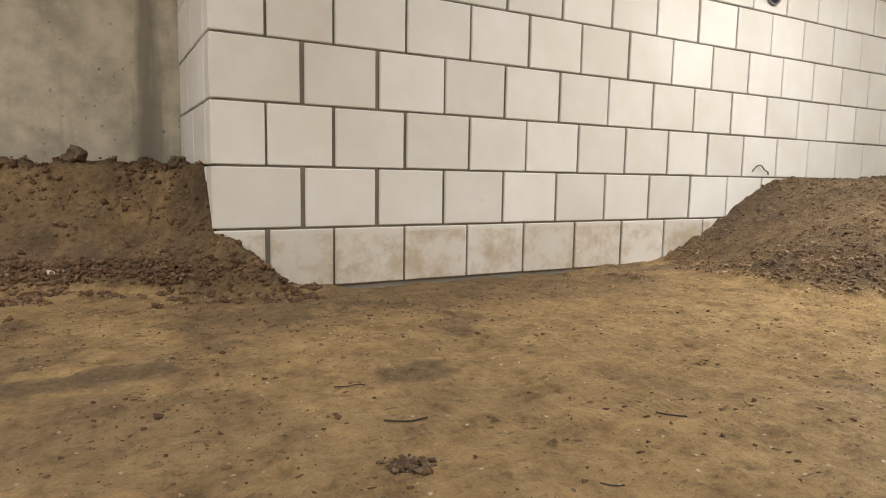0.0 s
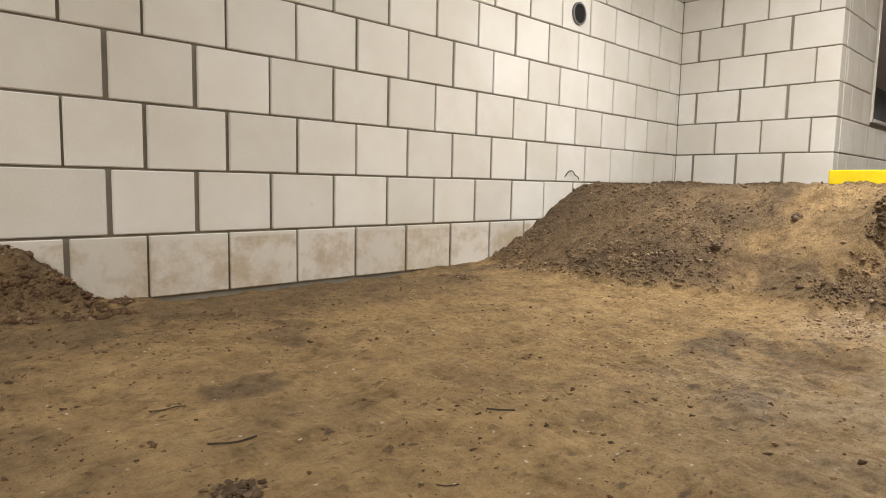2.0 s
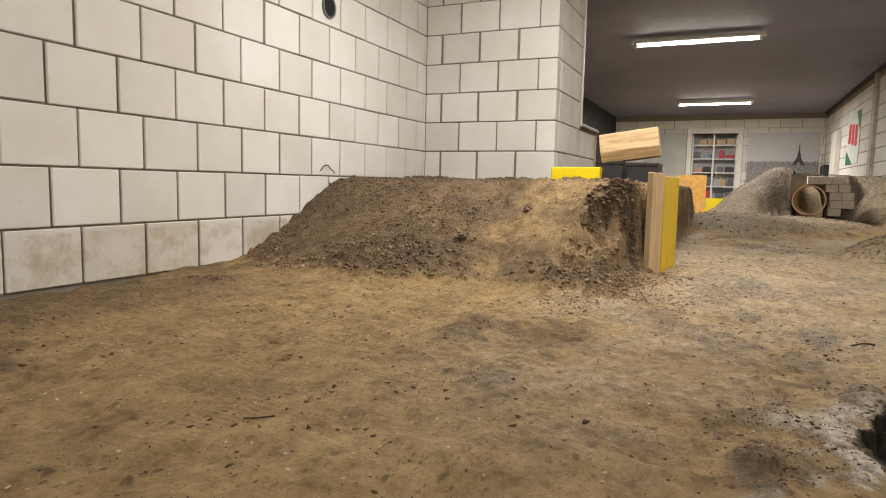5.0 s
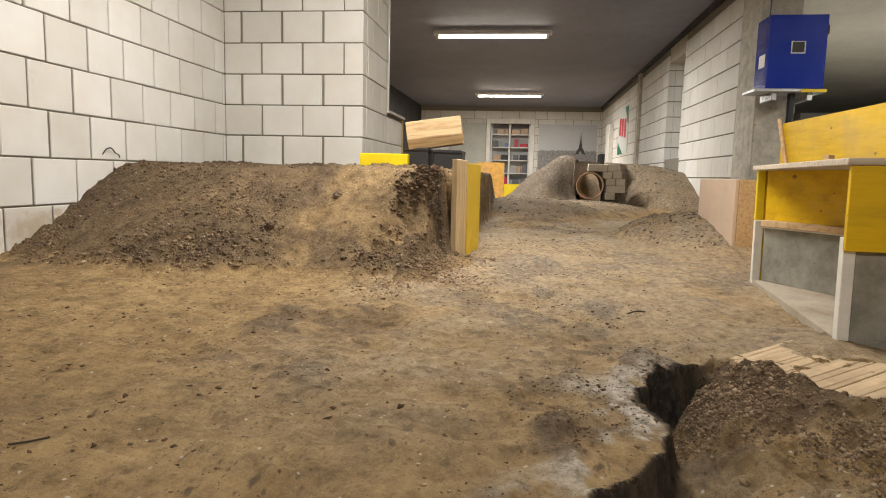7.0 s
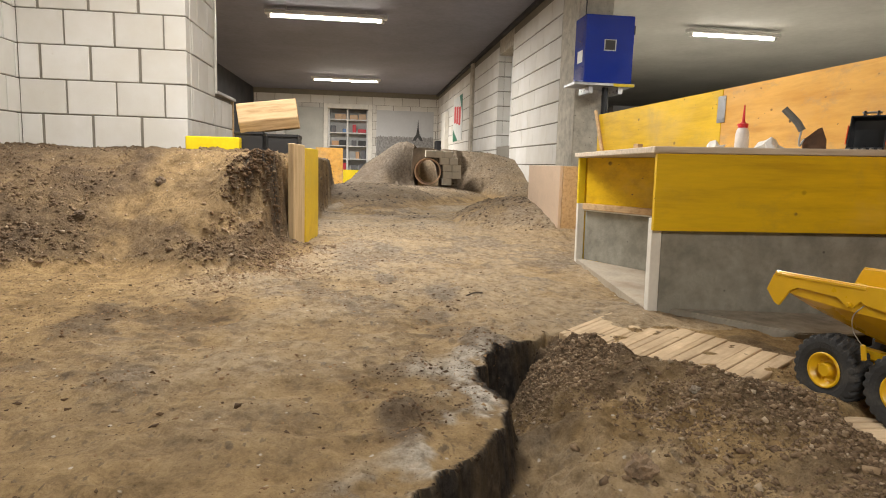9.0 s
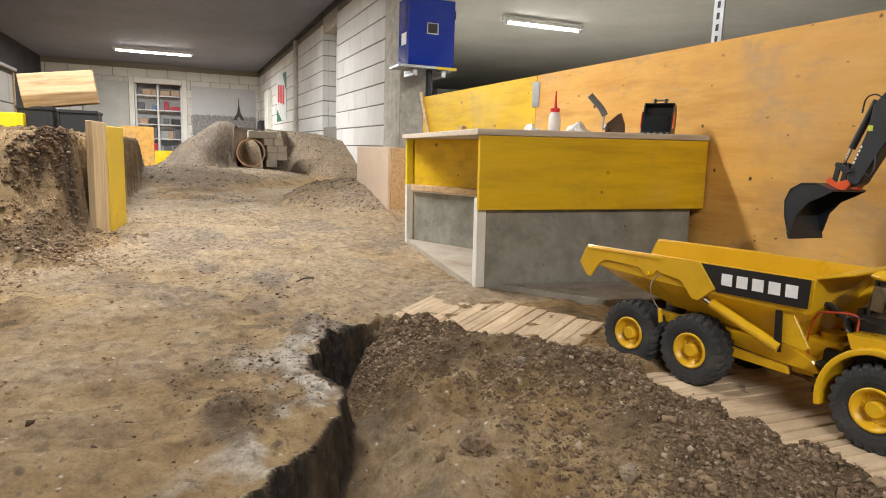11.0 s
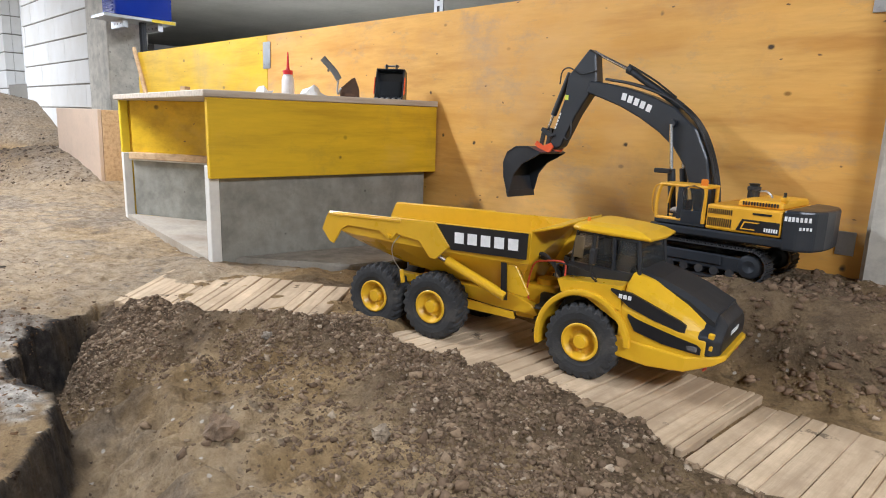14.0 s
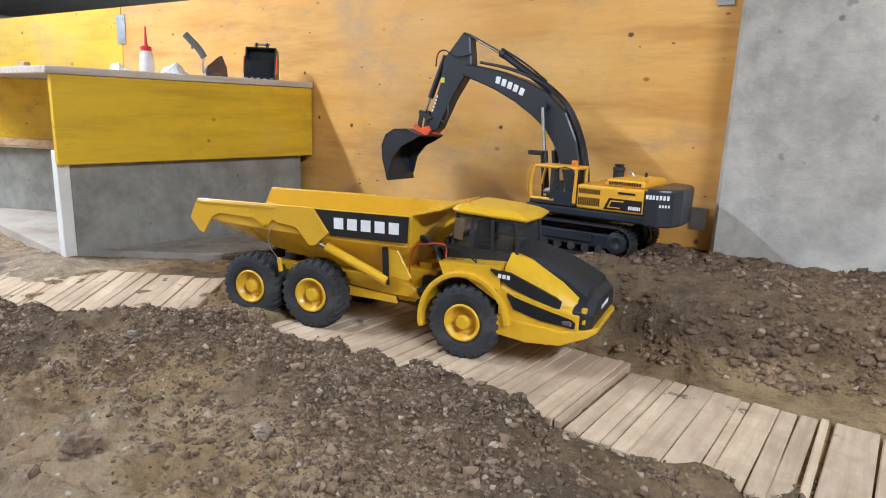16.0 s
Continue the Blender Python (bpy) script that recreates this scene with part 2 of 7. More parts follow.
def concrete(name, base, scale=1.6, rough=0.85, place="world", stain=0.55, streak=False, seep=None):
    m, nt, b = nodes_of(name)
    v = world_coords(nt, 1) if place == "world" else coords(nt, 1)
    big, mid, fine = noise_tex(nt, v, scale, 7, 0.62), noise_tex(nt, v, scale * 6, 6, 0.65), noise_tex(nt, v, scale * 60, 3)
    col = ramp(nt, big, [(0.3, [c * stain for c in base]), (0.5, base), (0.7, [min(1, c * 1.15) for c in base])])
    col = mix(nt, 0.55, col, ramp(nt, mid, [(0.36, [c * 0.55 for c in base]), (0.62, [min(1, c * 1.2) for c in base])]))
    if streak:
        sv = world_coords(nt, 1, (5.5, 5.5, 0.45))
        damp = ramp(nt, noise_tex(nt, sv, 1.0, 5, 0.55), [(0.56, (0, 0, 0)), (0.66, (0.75, 0.75, 0.75))])
        col = mix(nt, damp, col, [c * 0.42 for c in base])
    if seep is not None:  # one old water stain running down the wall
        sx = nt.nodes.new("ShaderNodeSeparateXYZ")
        nt.links.new(v, sx.inputs[0])
        wob = nt.nodes.new("ShaderNodeMath")
        wob.operation = "MULTIPLY_ADD"
        wob.inputs[1].default_value = 0.07
        nt.links.new(noise_tex(nt, v, 5.0, 6, 0.6), wob.inputs[0])
        nt.links.new(sx.outputs["X"], wob.inputs[2])
        gap = nt.nodes.new("ShaderNodeMath")
        gap.operation = "SUBTRACT"
        gap.inputs[1].default_value = seep + 0.035
        nt.links.new(wob.outputs[0], gap.inputs[0])
        size = nt.nodes.new("ShaderNodeMath")
        size.operation = "ABSOLUTE"
        nt.links.new(gap.outputs[0], size.inputs[0])
        col = mix(nt, ramp(nt, size.outputs[0], [(0.018, (0.8, 0.8, 0.8)), (0.045, (0, 0, 0))]), col, [c * 0.42 for c in base])
    vo = nt.nodes.new("ShaderNodeTexVoronoi")
    vo.inputs["Scale"].default_value = scale * 5
    nt.links.new(v, vo.inputs["Vector"])
    hole = ramp(nt, vo.outputs["Distance"], [(0.03, (0.8, 0.8, 0.8)), (0.06, (0, 0, 0))])
    col = mix(nt, hole, col, [c * 0.3 for c in base])
    col = mix(nt, mix(nt, 0.6, (0, 0, 0), flecks(nt, v, 26, 0.22, 0.22, 0.6)), col, [c * 0.4 for c in base])
    smudge = ramp(nt, noise_tex(nt, v, scale * 3.1, 8, 0.75), [(0.55, (0, 0, 0)), (0.70, (0.6, 0.6, 0.6))])
    col = mix(nt, smudge, col, [c * 0.5 for c in base])
    nt.links.new(col, b.inputs["Base Color"])
    b.inputs["Roughness"].default_value = rough
    b.inputs["Specular IOR Level"].default_value = 0.3
    n = bump(nt, b, mid, 0.3, 0.012)
    bump(nt, b, fine, 0.15, 0.003, n)
    return m


M_BLOCK, M_SOIL = block_material(), soil_material()
M_MORTAR = simple("mortar", (0.215, 0.195, 0.16), 0.9, scale=20, place="world")
M_CONC = concrete("cast_concrete", (0.50, 0.46, 0.385), stain=0.5)
M_CONC_WARM = concrete("weathered_concrete", (0.47, 0.425, 0.335), scale=1.2, streak=True, seep=0.575)
M_CEIL = simple("dark_ceiling_paint", (0.172, 0.176, 0.222), 0.7, scale=1.5, vary=0.25, place="world")
M_CEIL2 = simple("grey_ceiling_paint", (0.45, 0.45, 0.43), 0.8, scale=1.2, vary=0.15, place="world")
M_BLACK = simple("black_paint", (0.02, 0.02, 0.022), 0.7, scale=3)
M_GREYWALL = simple("grey_wall_paint", (0.33, 0.33, 0.32), 0.8, scale=1.2, vary=0.12, place="world")
M_PLY_ORANGE = wood("orange_formwork_ply", (0.74, 0.425, 0.112), (0.53, 0.255, 0.055), grain=(1, 7, 7), scale=2.0, rough=0.5, knots=7.5, stain=(0.40, 0.25, 0.13), smear=(0.66, 0.33, 0.055), scuffs=(0.32, 0.255, 0.185))
M_PLY_YELLOW = wood("yellow_formwork_ply", (0.72, 0.46, 0.015), (0.56, 0.33, 0.01), grain=(1, 9, 9), scale=2.2, rough=0.45, knots=4.5, stain=(0.50, 0.32, 0.05), scuffs=(0.52, 0.35, 0.05))
M_PINE = wood("sawn_pine", (0.60, 0.42, 0.24), (0.42, 0.26, 0.13), grain=(1, 12, 12), scale=5, rough=0.7)
M_BOARD = wood("dusty_pallet_board", (0.64, 0.50, 0.335), (0.46, 0.34, 0.215), grain=(16, 1.2, 16), scale=5, rough=0.85, knots=6, stain=(0.30, 0.22, 0.145), random_tone=True, soiled=(0.40, 0.295, 0.185))
M_PANEL_GREY = concrete("cement_board", (0.285, 0.275, 0.232), scale=2.4, place="object")
M_SHELFWHITE = simple("white_edge_paint", (0.72, 0.70, 0.64), 0.6, scale=8)
M_CHIP = simple("pink_chipboard", (0.60, 0.455, 0.335), 0.75, scale=7, vary=0.10, grime=(0.46, 0.35, 0.26))
M_STEEL = simple("galvanised_steel", (0.55, 0.56, 0.57), 0.4, 1.0, scale=30)
M_BLUE = simple("blue_enamel", (0.008, 0.036, 0.36), 0.16, scale=4, vary=0.08, bumped=0.02, coat=0.4)
M_DARKPLASTIC = simple("black_plastic", (0.02, 0.02, 0.021), 0.45, scale=20)
M_TUBE = glow("lit_fluorescent_tube", (1.0, 0.96, 0.88), 24.0)
M_FIX = simple("white_lamp_housing", (0.75, 0.75, 0.73), 0.4, scale=6)
M_YELLOW_BAR = simple("bright_yellow_paint", (0.80, 0.60, 0.01), 0.45, scale=6)


# ---------- building helpers ----------
def mesh_from(bm, name, material):
    me = bpy.data.meshes.new(name)
    bm.to_mesh(me)
    bm.free()
    for mt in material if isinstance(material, (list, tuple)) else [material]:
        me.materials.append(mt)
    return me


def part(name, bm, material, parent=None, label="", m=None, smooth=False):
    me = mesh_from(bm, name, material)
    if smooth:
        for p in me.polygons:
            p.use_smooth = True
    ob = new(name, me)
    if parent is not None:
        ob.parent = parent
    if m is not None:
        ob.matrix_basis = m
    if label:
        tagged(ob, label)
    return ob


def empty(name, m=None):
    ob = new(name)
    ob.empty_display_size = 0.05
    if m is not None:
        ob.matrix_basis = m
    return ob


def box(x0, x1, y0, y1, z0, z1, bevel=0.0, seg=1, bm=None):
    bm2 = bmesh.new()
    bmesh.ops.create_cube(bm2, size=1)
    for v in bm2.verts:
        v.co = Vector((x0 + (v.co.x + 0.5) * (x1 - x0), y0 + (v.co.y + 0.5) * (y1 - y0), z0 + (v.co.z + 0.5) * (z1 - z0)))
    if bevel:
        bmesh.ops.bevel(bm2, geom=bm2.edges[:] + bm2.verts[:], offset=bevel, segments=seg, affect="EDGES", profile=0.5)
    if bm is None:
        return bm2
    return joined(bm, bm2)


def joined(a, b):
    me = bpy.data.meshes.new("tmp")
    b.to_mesh(me)
    b.free()
    a.from_mesh(me)
    bpy.data.meshes.remove(me)
    return a


def moved(bm, m):
    bmesh.ops.transform(bm, matrix=m, verts=bm.verts)
    return bm


def prism(outline, y0, y1, bevel=0.0, seg=1):
    """A closed outline of (x, z) points drawn out along y."""
    bm = bmesh.new()
    a = [bm.verts.new((x, y0, z)) for x, z in outline]
    b = [bm.verts.new((x, y1, z)) for x, z in outline]
    n = len(outline)
    bm.faces.new(a)
    bm.faces.new(b[::-1])
    for i in range(n):
        bm.faces.new((a[i], b[i], b[(i + 1) % n], a[(i + 1) % n]))
    bmesh.ops.recalc_face_normals(bm, faces=bm.faces)
    if bevel:
        bmesh.ops.bevel(bm, geom=bm.edges[:] + bm.verts[:], offset=bevel, segments=seg, affect="EDGES", profile=0.5)
    return bm


def lathe(profile, n=32, m=None):
    """Turns (r, h) points round the z axis; the ends close where r is 0."""
    bm = bmesh.new()
    rings = []
    for r, h in profile:
        if r < 1e-6:
            rings.append([bm.verts.new((0, 0, h))])
        else:
            rings.append([bm.verts.new((r * math.cos(2 * math.pi * i / n), r * math.sin(2 * math.pi * i / n), h)) for i in range(n)])
    for a, b in zip(rings, rings[1:]):
        for i in range(n):
            j = (i + 1) % n
            if len(a) == 1 and len(b) > 1:
                bm.faces.new((a[0], b[i], b[j]))
            elif len(b) == 1 and len(a) > 1:
                bm.faces.new((a[i], a[j], b[0]))
            elif len(a) > 1:
                bm.faces.new((a[i], a[j], b[j], b[i]))
    bmesh.ops.recalc_face_normals(bm, faces=bm.faces)
    if m is not None:
        bmesh.ops.transform(bm, matrix=m, verts=bm.verts)
    return bm


def rod(p, q, r, n=10):
    p, q = Vector(p), Vector(q)
    d = q - p
    bm = lathe([(0, 0), (r, 0), (r, d.length), (0, d.length)], n)
    return moved(bm, Matrix.Translation(p) @ d.to_track_quat("Z", "Y").to_matrix().to_4x4())


def hose(points, r, n=8, steps=8):
    """A round hose through points (Catmull-Rom)."""
    pts = [Vector(p) for p in points]
    ext = [2 * pts[0] - pts[1]] + pts + [2 * pts[-1] - pts[-2]]
    path = []
    for i in range(1, len(ext) - 2):
        a, b, c, d = ext[i - 1 : i + 3]
        for s in range(steps):
            t = s / steps
            path.append(0.5 * (2 * b + (c - a) * t + (2 * a - 5 * b + 4 * c - d) * t * t + (3 * b - a - 3 * c + d) * t**3))
    path.append(pts[-1])
    bm = bmesh.new()
    rings = []
    for i, p in enumerate(path):
        d = (path[min(i + 1, len(path) - 1)] - path[max(i - 1, 0)]).normalized()
        u = d.cross(Vector((0.3, 0.5, 0.81))).normalized()
        w = d.cross(u)
        rings.append([bm.verts.new(p + r * (math.cos(2 * math.pi * k / n) * u + math.sin(2 * math.pi * k / n) * w)) for k in range(n)])
    for a, b in zip(rings, rings[1:]):
        for k in range(n):
            bm.faces.new((a[k], a[(k + 1) % n], b[(k + 1) % n], b[k]))
    bm.faces.new(rings[0][::-1])
    bm.faces.new(rings[-1])
    bmesh.ops.recalc_face_normals(bm, faces=bm.faces)
    return bm


def structure(name, bm, material, label, category, parent=None):
    ob = part(name, bm, material, parent)
    if parent is None:
        tagged(ob, label, category, kind="structure")
    return ob


# ---------- the shell of the hall ----------
CEIL = 2.42
structure("ceiling", box(-4.0, 20.0, -0.5, 5.5, CEIL, CEIL + 0.15), M_CEIL, "dark painted ceiling over the hall and corridor", "ceiling")
structure("ceiling_side_bay", box(-4.0, 20.0, -9.2, -0.504, CEIL, CEIL + 0.15), M_CEIL2, "grey painted ceiling of the side bay", "ceiling")
structure("wall_concrete_north", box(-4.0, 0.92, 5.02, 5.22, -0.3, CEIL), M_CONC_WARM, "weathered bare concrete wall behind the soil heap", "wall")
structure("wall_west", box(-4.2, -4.004, -9.2, 5.5, -0.3, CEIL), M_GREYWALL, "plain grey wall closing the hall", "wall")
structure("wall_south", box(-4.0, 20.0, -9.4, -9.204, -0.3, CEIL), M_GREYWALL, "plain grey wall of the side bay", "wall")
structure("wall_corridor_north", box(6.0, 19.6, 5.04, 5.24, -0.3, CEIL), M_BLACK, "black painted wall along the corridor", "wall")
structure("wall_side_bay_end", box(19.9, 20.1, -9.2, -0.52, -0.3, CEIL), M_GREYWALL, "grey end wall of the side bay", "wall")

BED0, COURSE, BAY = -0.015, 0.23, 0.30


def block_mesh():
    bm = box(-0.5, 0.5, -0.5, 0.5, -0.5, 0.5)
    for v in bm.verts:
        v.co = Vector((v.co.x * 0.29, v.co.y * 0.1, v.co.z * 0.22))
    bmesh.ops.bevel(bm, geom=bm.edges[:], offset=0.0035, segments=1, affect="EDGES")
    return mesh_from(bm, "block", M_BLOCK)


BLOCK_ME = block_mesh()
rng = random.Random(7)


def lay_blocks(wall, along, start, end, plane, face, phase, courses, first=0, wide=BAY, thick=None, closer=0.0, shift=0.0, tight=False):
    """Blocks in running bond on one face. along: 'x' or 'y'; face: +1 or -1, the side that is seen. phase: a joint of the even courses."""
    for c in range(first, courses):
        off = phase + (wide / 2 + shift if c % 2 else 0.0)
        k0 = math.floor((start - off) / wide) - 1
        joints = [off + k * wide for k in range(k0, k0 + int((end - start) / wide) + 4)]
        if closer and c % 2 == 0:  # the even courses begin with a shortened block
            joints = [j + closer if j < start + wide else j for j in joints]
        cuts = [start] + [j for j in joints if start + 0.03 < j < end - 0.03] + [end]
        z0 = BED0 + c * COURSE
        for a, b in zip(cuts, cuts[1:]):
            gap_a = 0.002 if a == start else rng.choice((0.0042, 0.005, 0.006, 0.008))
            gap_b = 0.002 if b == end else rng.choice((0.0042, 0.005, 0.006, 0.008))
            if thick and a != start and thick(c, a):
                gap_a = 0.010
            if thick and b != end and thick(c, b):
                gap_b = 0.010
            if tight:
                gap_a, gap_b = 0.0008, 0.0008
            a2, b2 = a + gap_a, b - gap_b
            ob = new("block", BLOCK_ME)
            ob.parent = wall
            proud = rng.uniform(-0.0015, 0.0015)
            zc = z0 + COURSE / 2 + rng.uniform(-0.001, 0.001)
            cx, d = (a2 + b2) / 2, plane - face * (0.05 + proud)
            ob.location = (cx, d, zc) if along == "x" else (d, cx, zc)
            ob.rotation_euler = (0, 0, 0 if along == "x" else math.pi / 2)
            ob.scale = ((b2 - a2) / 0.29, 1, (0.2165 if tight else 0.2222) / 0.22)


WALL_A = structure("wall_block_north", box(0.735, 5.10, 4.211, 4.40, -0.3, CEIL), M_MORTAR, "white sand-lime block wall with grey mortar joints", "wall")
WALL_A2 = structure("wall_block_return", box(0.726, 0.90, 4.404, 5.016, -0.3, CEIL), M_MORTAR, "short return of the white block wall", "wall")
WALL_B = structure("wall_block_east", box(5.131, 5.32, 3.12, 4.396, -0.3, CEIL), M_MORTAR, "white sand-lime block wall at the corridor mouth", "wall")
WALL_B2 = structure("wall_block_mouth", box(5.324, 5.95, 3.123, 3.32, -0.3, CEIL), M_MORTAR, "white block jamb of the corridor opening", "wall")
WALL_P = structure("wall_parapet", box(5.954, 6.62, 3.123, 3.32, -0.3, 0.93), M_MORTAR, "low white block parapet beside the corridor", "wall")
WALL_R = structure("wall_block_corridor", box(7.27, 9.6, -0.5, -0.211, -0.3, CEIL), M_MORTAR, "white block wall along the corridor", "wall")
WALL_R2 = structure("wall_block_corridor_far", box(10.611, 19.19, -0.5, -0.211, -0.3, CEIL), M_MORTAR, "white block wall at the far part of the corridor", "wall")
structure("wall_under_window", box(9.604, 10.596, -0.5, -0.22, -0.3, 0.72), M_MORTAR, "block wall below the corridor window", "wall")
structure("lintel", box(9.604, 10.596, -0.5, -0.21, 2.15, CEIL), M_CONC, "grey concrete lintel over the corridor window", "lintel")
WALL_E = structure("wall_end", box(19.201, 19.4, -0.51, 1.80, -0.3, CEIL), M_MORTAR, "white block end wall of the corridor", "wall")
WALL_E2 = structure("wall_end_north", box(19.201, 19.4, 2.99, 5.04, -0.3, CEIL), M_MORTAR, "white block end wall beside the doorway", "wall")
WALL_LINTEL = structure("wall_end_lintel", box(19.201, 19.4, 1.802, 2.988, 1.95, CEIL), M_MORTAR, "block band over the far doorway", "wall")
structure("pillar", box(6.72, 7.266, -0.55, -0.196, -0.3, CEIL, 0.01), concrete("pale_pillar_plaster", (0.52, 0.49, 0.42), stain=0.8), "smooth pale plastered pillar at the corridor wall", "pillar")
structure("wall_low_side_bay", box(6.6, 6.75, -4.0, -0.554, -0.3, 1.04), simple("dark_grey_wall", (0.10, 0.10, 0.10), 0.8, scale=2), "low dark grey wall of the side bay", "wall")
structure("wall_concrete_south", box(-4.0, 0.75, 0.14, 0.365, -0.3, CEIL, 0.008), M_CONC, "bare grey cast concrete wall with small blowholes", "wall")


# ---------- the ground ----------
def lerp_line(pts, x):
    xs, ys = np.array(pts, float).T
    o = np.argsort(xs)
    return np.interp(x, xs[o], ys[o])


def sstep(a, b, x):
    t = np.clip((x - a) / (b - a), 0, 1)
    return t * t * (3 - 2 * t)


def lattice(x, y, seed):
    """Smooth value noise on a unit lattice, -1 to 1."""
    xi, yi = np.floor(x).astype(np.int64), np.floor(y).astype(np.int64)
    fx, fy = x - xi, y - yi
    fx, fy = fx * fx * (3 - 2 * fx), fy * fy * (3 - 2 * fy)

    def h(i, j):
        n = (i * 374761393 + j * 668265263 + seed * 974634777) & 0x7FFFFFFF
        n = ((n ^ (n >> 13)) * 1274126177) & 0x7FFFFFFF
        return ((n ^ (n >> 16)) & 0xFFFF) / 32767.5 - 1

    return (h(xi, yi) * (1 - fx) + h(xi + 1, yi) * fx) * (1 - fy) + (h(xi, yi + 1) * (1 - fx) + h(xi + 1, yi + 1) * fx) * fy


def fbm(x, y, scale, octaves=4, seed=1, gain=0.5):
    out, amp = 0 * x, 1.0
    for o in range(octaves):
        out = out + amp * lattice(x * scale * 2**o + 17.3 * o, y * scale * 2**o - 9.1 * o, seed + o)
        amp *= gain
    return out


PIT_EDGE = [(-0.6, 2.05), (0.4, 2.02), (0.9, 1.93), (1.05, 1.86), (1.2, 1.775), (1.29, 1.715), (1.38, 1.655), (1.46, 1.615), (1.53, 1.622), (1.6, 1.645), (1.68, 1.625), (1.76, 1.575), (1.84, 1.515), (1.90, 1.46), (1.95, 1.40)]


def ground_height(x, y):
    """Height and the masks of dark soil, pale crust and near-black cut earth, its shade painted in."""
    w1 = fbm(x, y, 1.1, 4, 3)
    w2 = fbm(x, y, 7.0, 4, 11)
    w3 = fbm(x, y, 30.0, 3, 23)
    near = sstep(8.0, 5.0, x)
    lump = fbm(x, y, 17.0, 3, 71)
    z = 0.008 * w1 + near * (0.0055 * w2 + 0.0036 * w3 + 0.0042 * lump + 0.006 * np.maximum(0, fbm(x, y, 24.0, 3, 77) - 0.22))
    dark = 0.0 * x
    pale = 0.0 * x
    black = 0.0 * x
    # heap in the north-west corner
    foot = lerp_line([(-3, 4.75), (-1, 4.5), (0.07, 4.34), (0.31, 4.24), (0.57, 4.14), (0.72, 4.06), (0.82, 4.0), (0.98, 3.92), (1.05, 3.92)], x) + 0.014 * w2
    d = np.maximum(y - foot, 0)
    h1 = np.minimum(d * (1.05 + 0.55 * sstep(0.5, 0.74, x)), 0.45 + 0.012 * w2) * sstep(0.0, 0.05, d)
    h1 = np.minimum(h1, 0.46)
    h1 = np.where(x > 0.722, np.minimum(h1, np.clip(0.245 - (x - 0.70) * 0.88, 0, 1)), h1)
    h1 = h1 * sstep(1.05, 0.95, x)
    h1 = np.where(h1 > 0.02, h1 + 0.012 * w2 + 0.008 * w3, h1)
    dark = np.maximum(dark, sstep(0.01, 0.05, h1) * np.clip(0.72 + 0.35 * w2, 0.3, 1))
    # heap filling the bay before the east wall
    fx = lerp_line(HEAP_FOOT_YX, y) + 0.05 * w2
    crest = lerp_line([(2.2, 3.42), (2.5, 3.48), (3.0, 3.55), (3.5, 3.66), (4.2, 3.86)], y)
    t = np.clip((x - fx) / np.maximum(crest - fx, 0.2), 0, 1)
    prof = 0.455 * (0.25 * t + 0.75 * t**1.15)
    prof = np.minimum(prof, 0.455) - 0.02 * sstep(0.75, 1.0, t) * sstep(1.3, 1.0, x - crest)
    prof = prof + 0.02 * w1 * sstep(0.05, 0.4, t)
    prof = prof + 0.03 * np.exp(-(((x - 4.5) / 0.35) ** 2 + ((y - 2.75) / 0.40) ** 2)) * sstep(0.8, 1.0, t)
    face_x = 3.21 + 0.03 * w2 + 0.010 * w3 + 0.012 * lump - 0.10 * sstep(2.30, 2.48, y)
    step_a, step_b, step_c = (0.022 * fbm(x, y, 9.0, 3, sd, 0.6) for sd in (101, 113, 127))
    cliff = 0.17 * np.clip((x - 2.72) / 0.45, 0, 1) ** 1.2 + 0.13 * sstep(-0.05, 0.05, x - face_x - step_a) + 0.13 * sstep(-0.06, 0.06, x - face_x - 0.06 - step_b) + (0.5 * step_c + 0.03 * lump) * sstep(0.16, 0.05, np.abs(x - face_x - 0.03))
    endw = sstep(2.54, 2.40, y + 0.02 * w3)
    prof = prof * (1 - endw) + np.minimum(cliff, 0.44) * endw
    south = 2.235 + 0.03 * w2 + 0.10 * sstep(3.3, 2.8, x)
    cut = sstep(-0.03, 0.035, y - south)
    toe = np.clip((y - (south - 0.22)) / 0.22, 0, 1) * 0.06 * sstep(2.5, 2.8, x) * sstep(3.5, 3.3, x)
    h2 = np.maximum(prof * cut, np.where(y < south, toe, 0)) * sstep(8.6, 7.2, x)
    h2 = np.where(h2 > 0.02, h2 + 0.010 * w2 + 0.008 * w3, h2)
    on = sstep(0.01, 0.06, h2)
    # grey-brown flank, a tan slide down its middle, darker spill at the foot
    flank = sstep(2.78, 2.96, y + 0.07 * w2 + 0.05 * lump)
    spill = sstep(-0.1, 0.45, fbm(x, y, 3.2, 4, 41, 0.6) + 0.5 * sstep(0.22, 0.05, h2)) * sstep(0.36, 0.22, h2)
    dark = np.maximum(dark, on * np.clip(0.30 + 0.50 * flank + 0.42 * spill * (1 - flank) + 0.12 * w2 + 0.10 * w3, 0.1, 1))
    # the dark of the shaded hollow is painted on the heap's cut face
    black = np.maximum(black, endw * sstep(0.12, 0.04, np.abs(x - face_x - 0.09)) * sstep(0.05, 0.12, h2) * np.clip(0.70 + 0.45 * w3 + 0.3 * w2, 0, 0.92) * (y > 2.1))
    # bank that carries the excavator
    toe_y = lerp_line([(-2, 0.72), (0.2, 0.78), (0.8, 0.80), (1.1, 0.80), (1.3, 0.70), (1.5, 0.52), (1.62, 0.36)], x) + 0.02 * w2
    b = np.clip((toe_y - y) / 0.20, 0, 1)
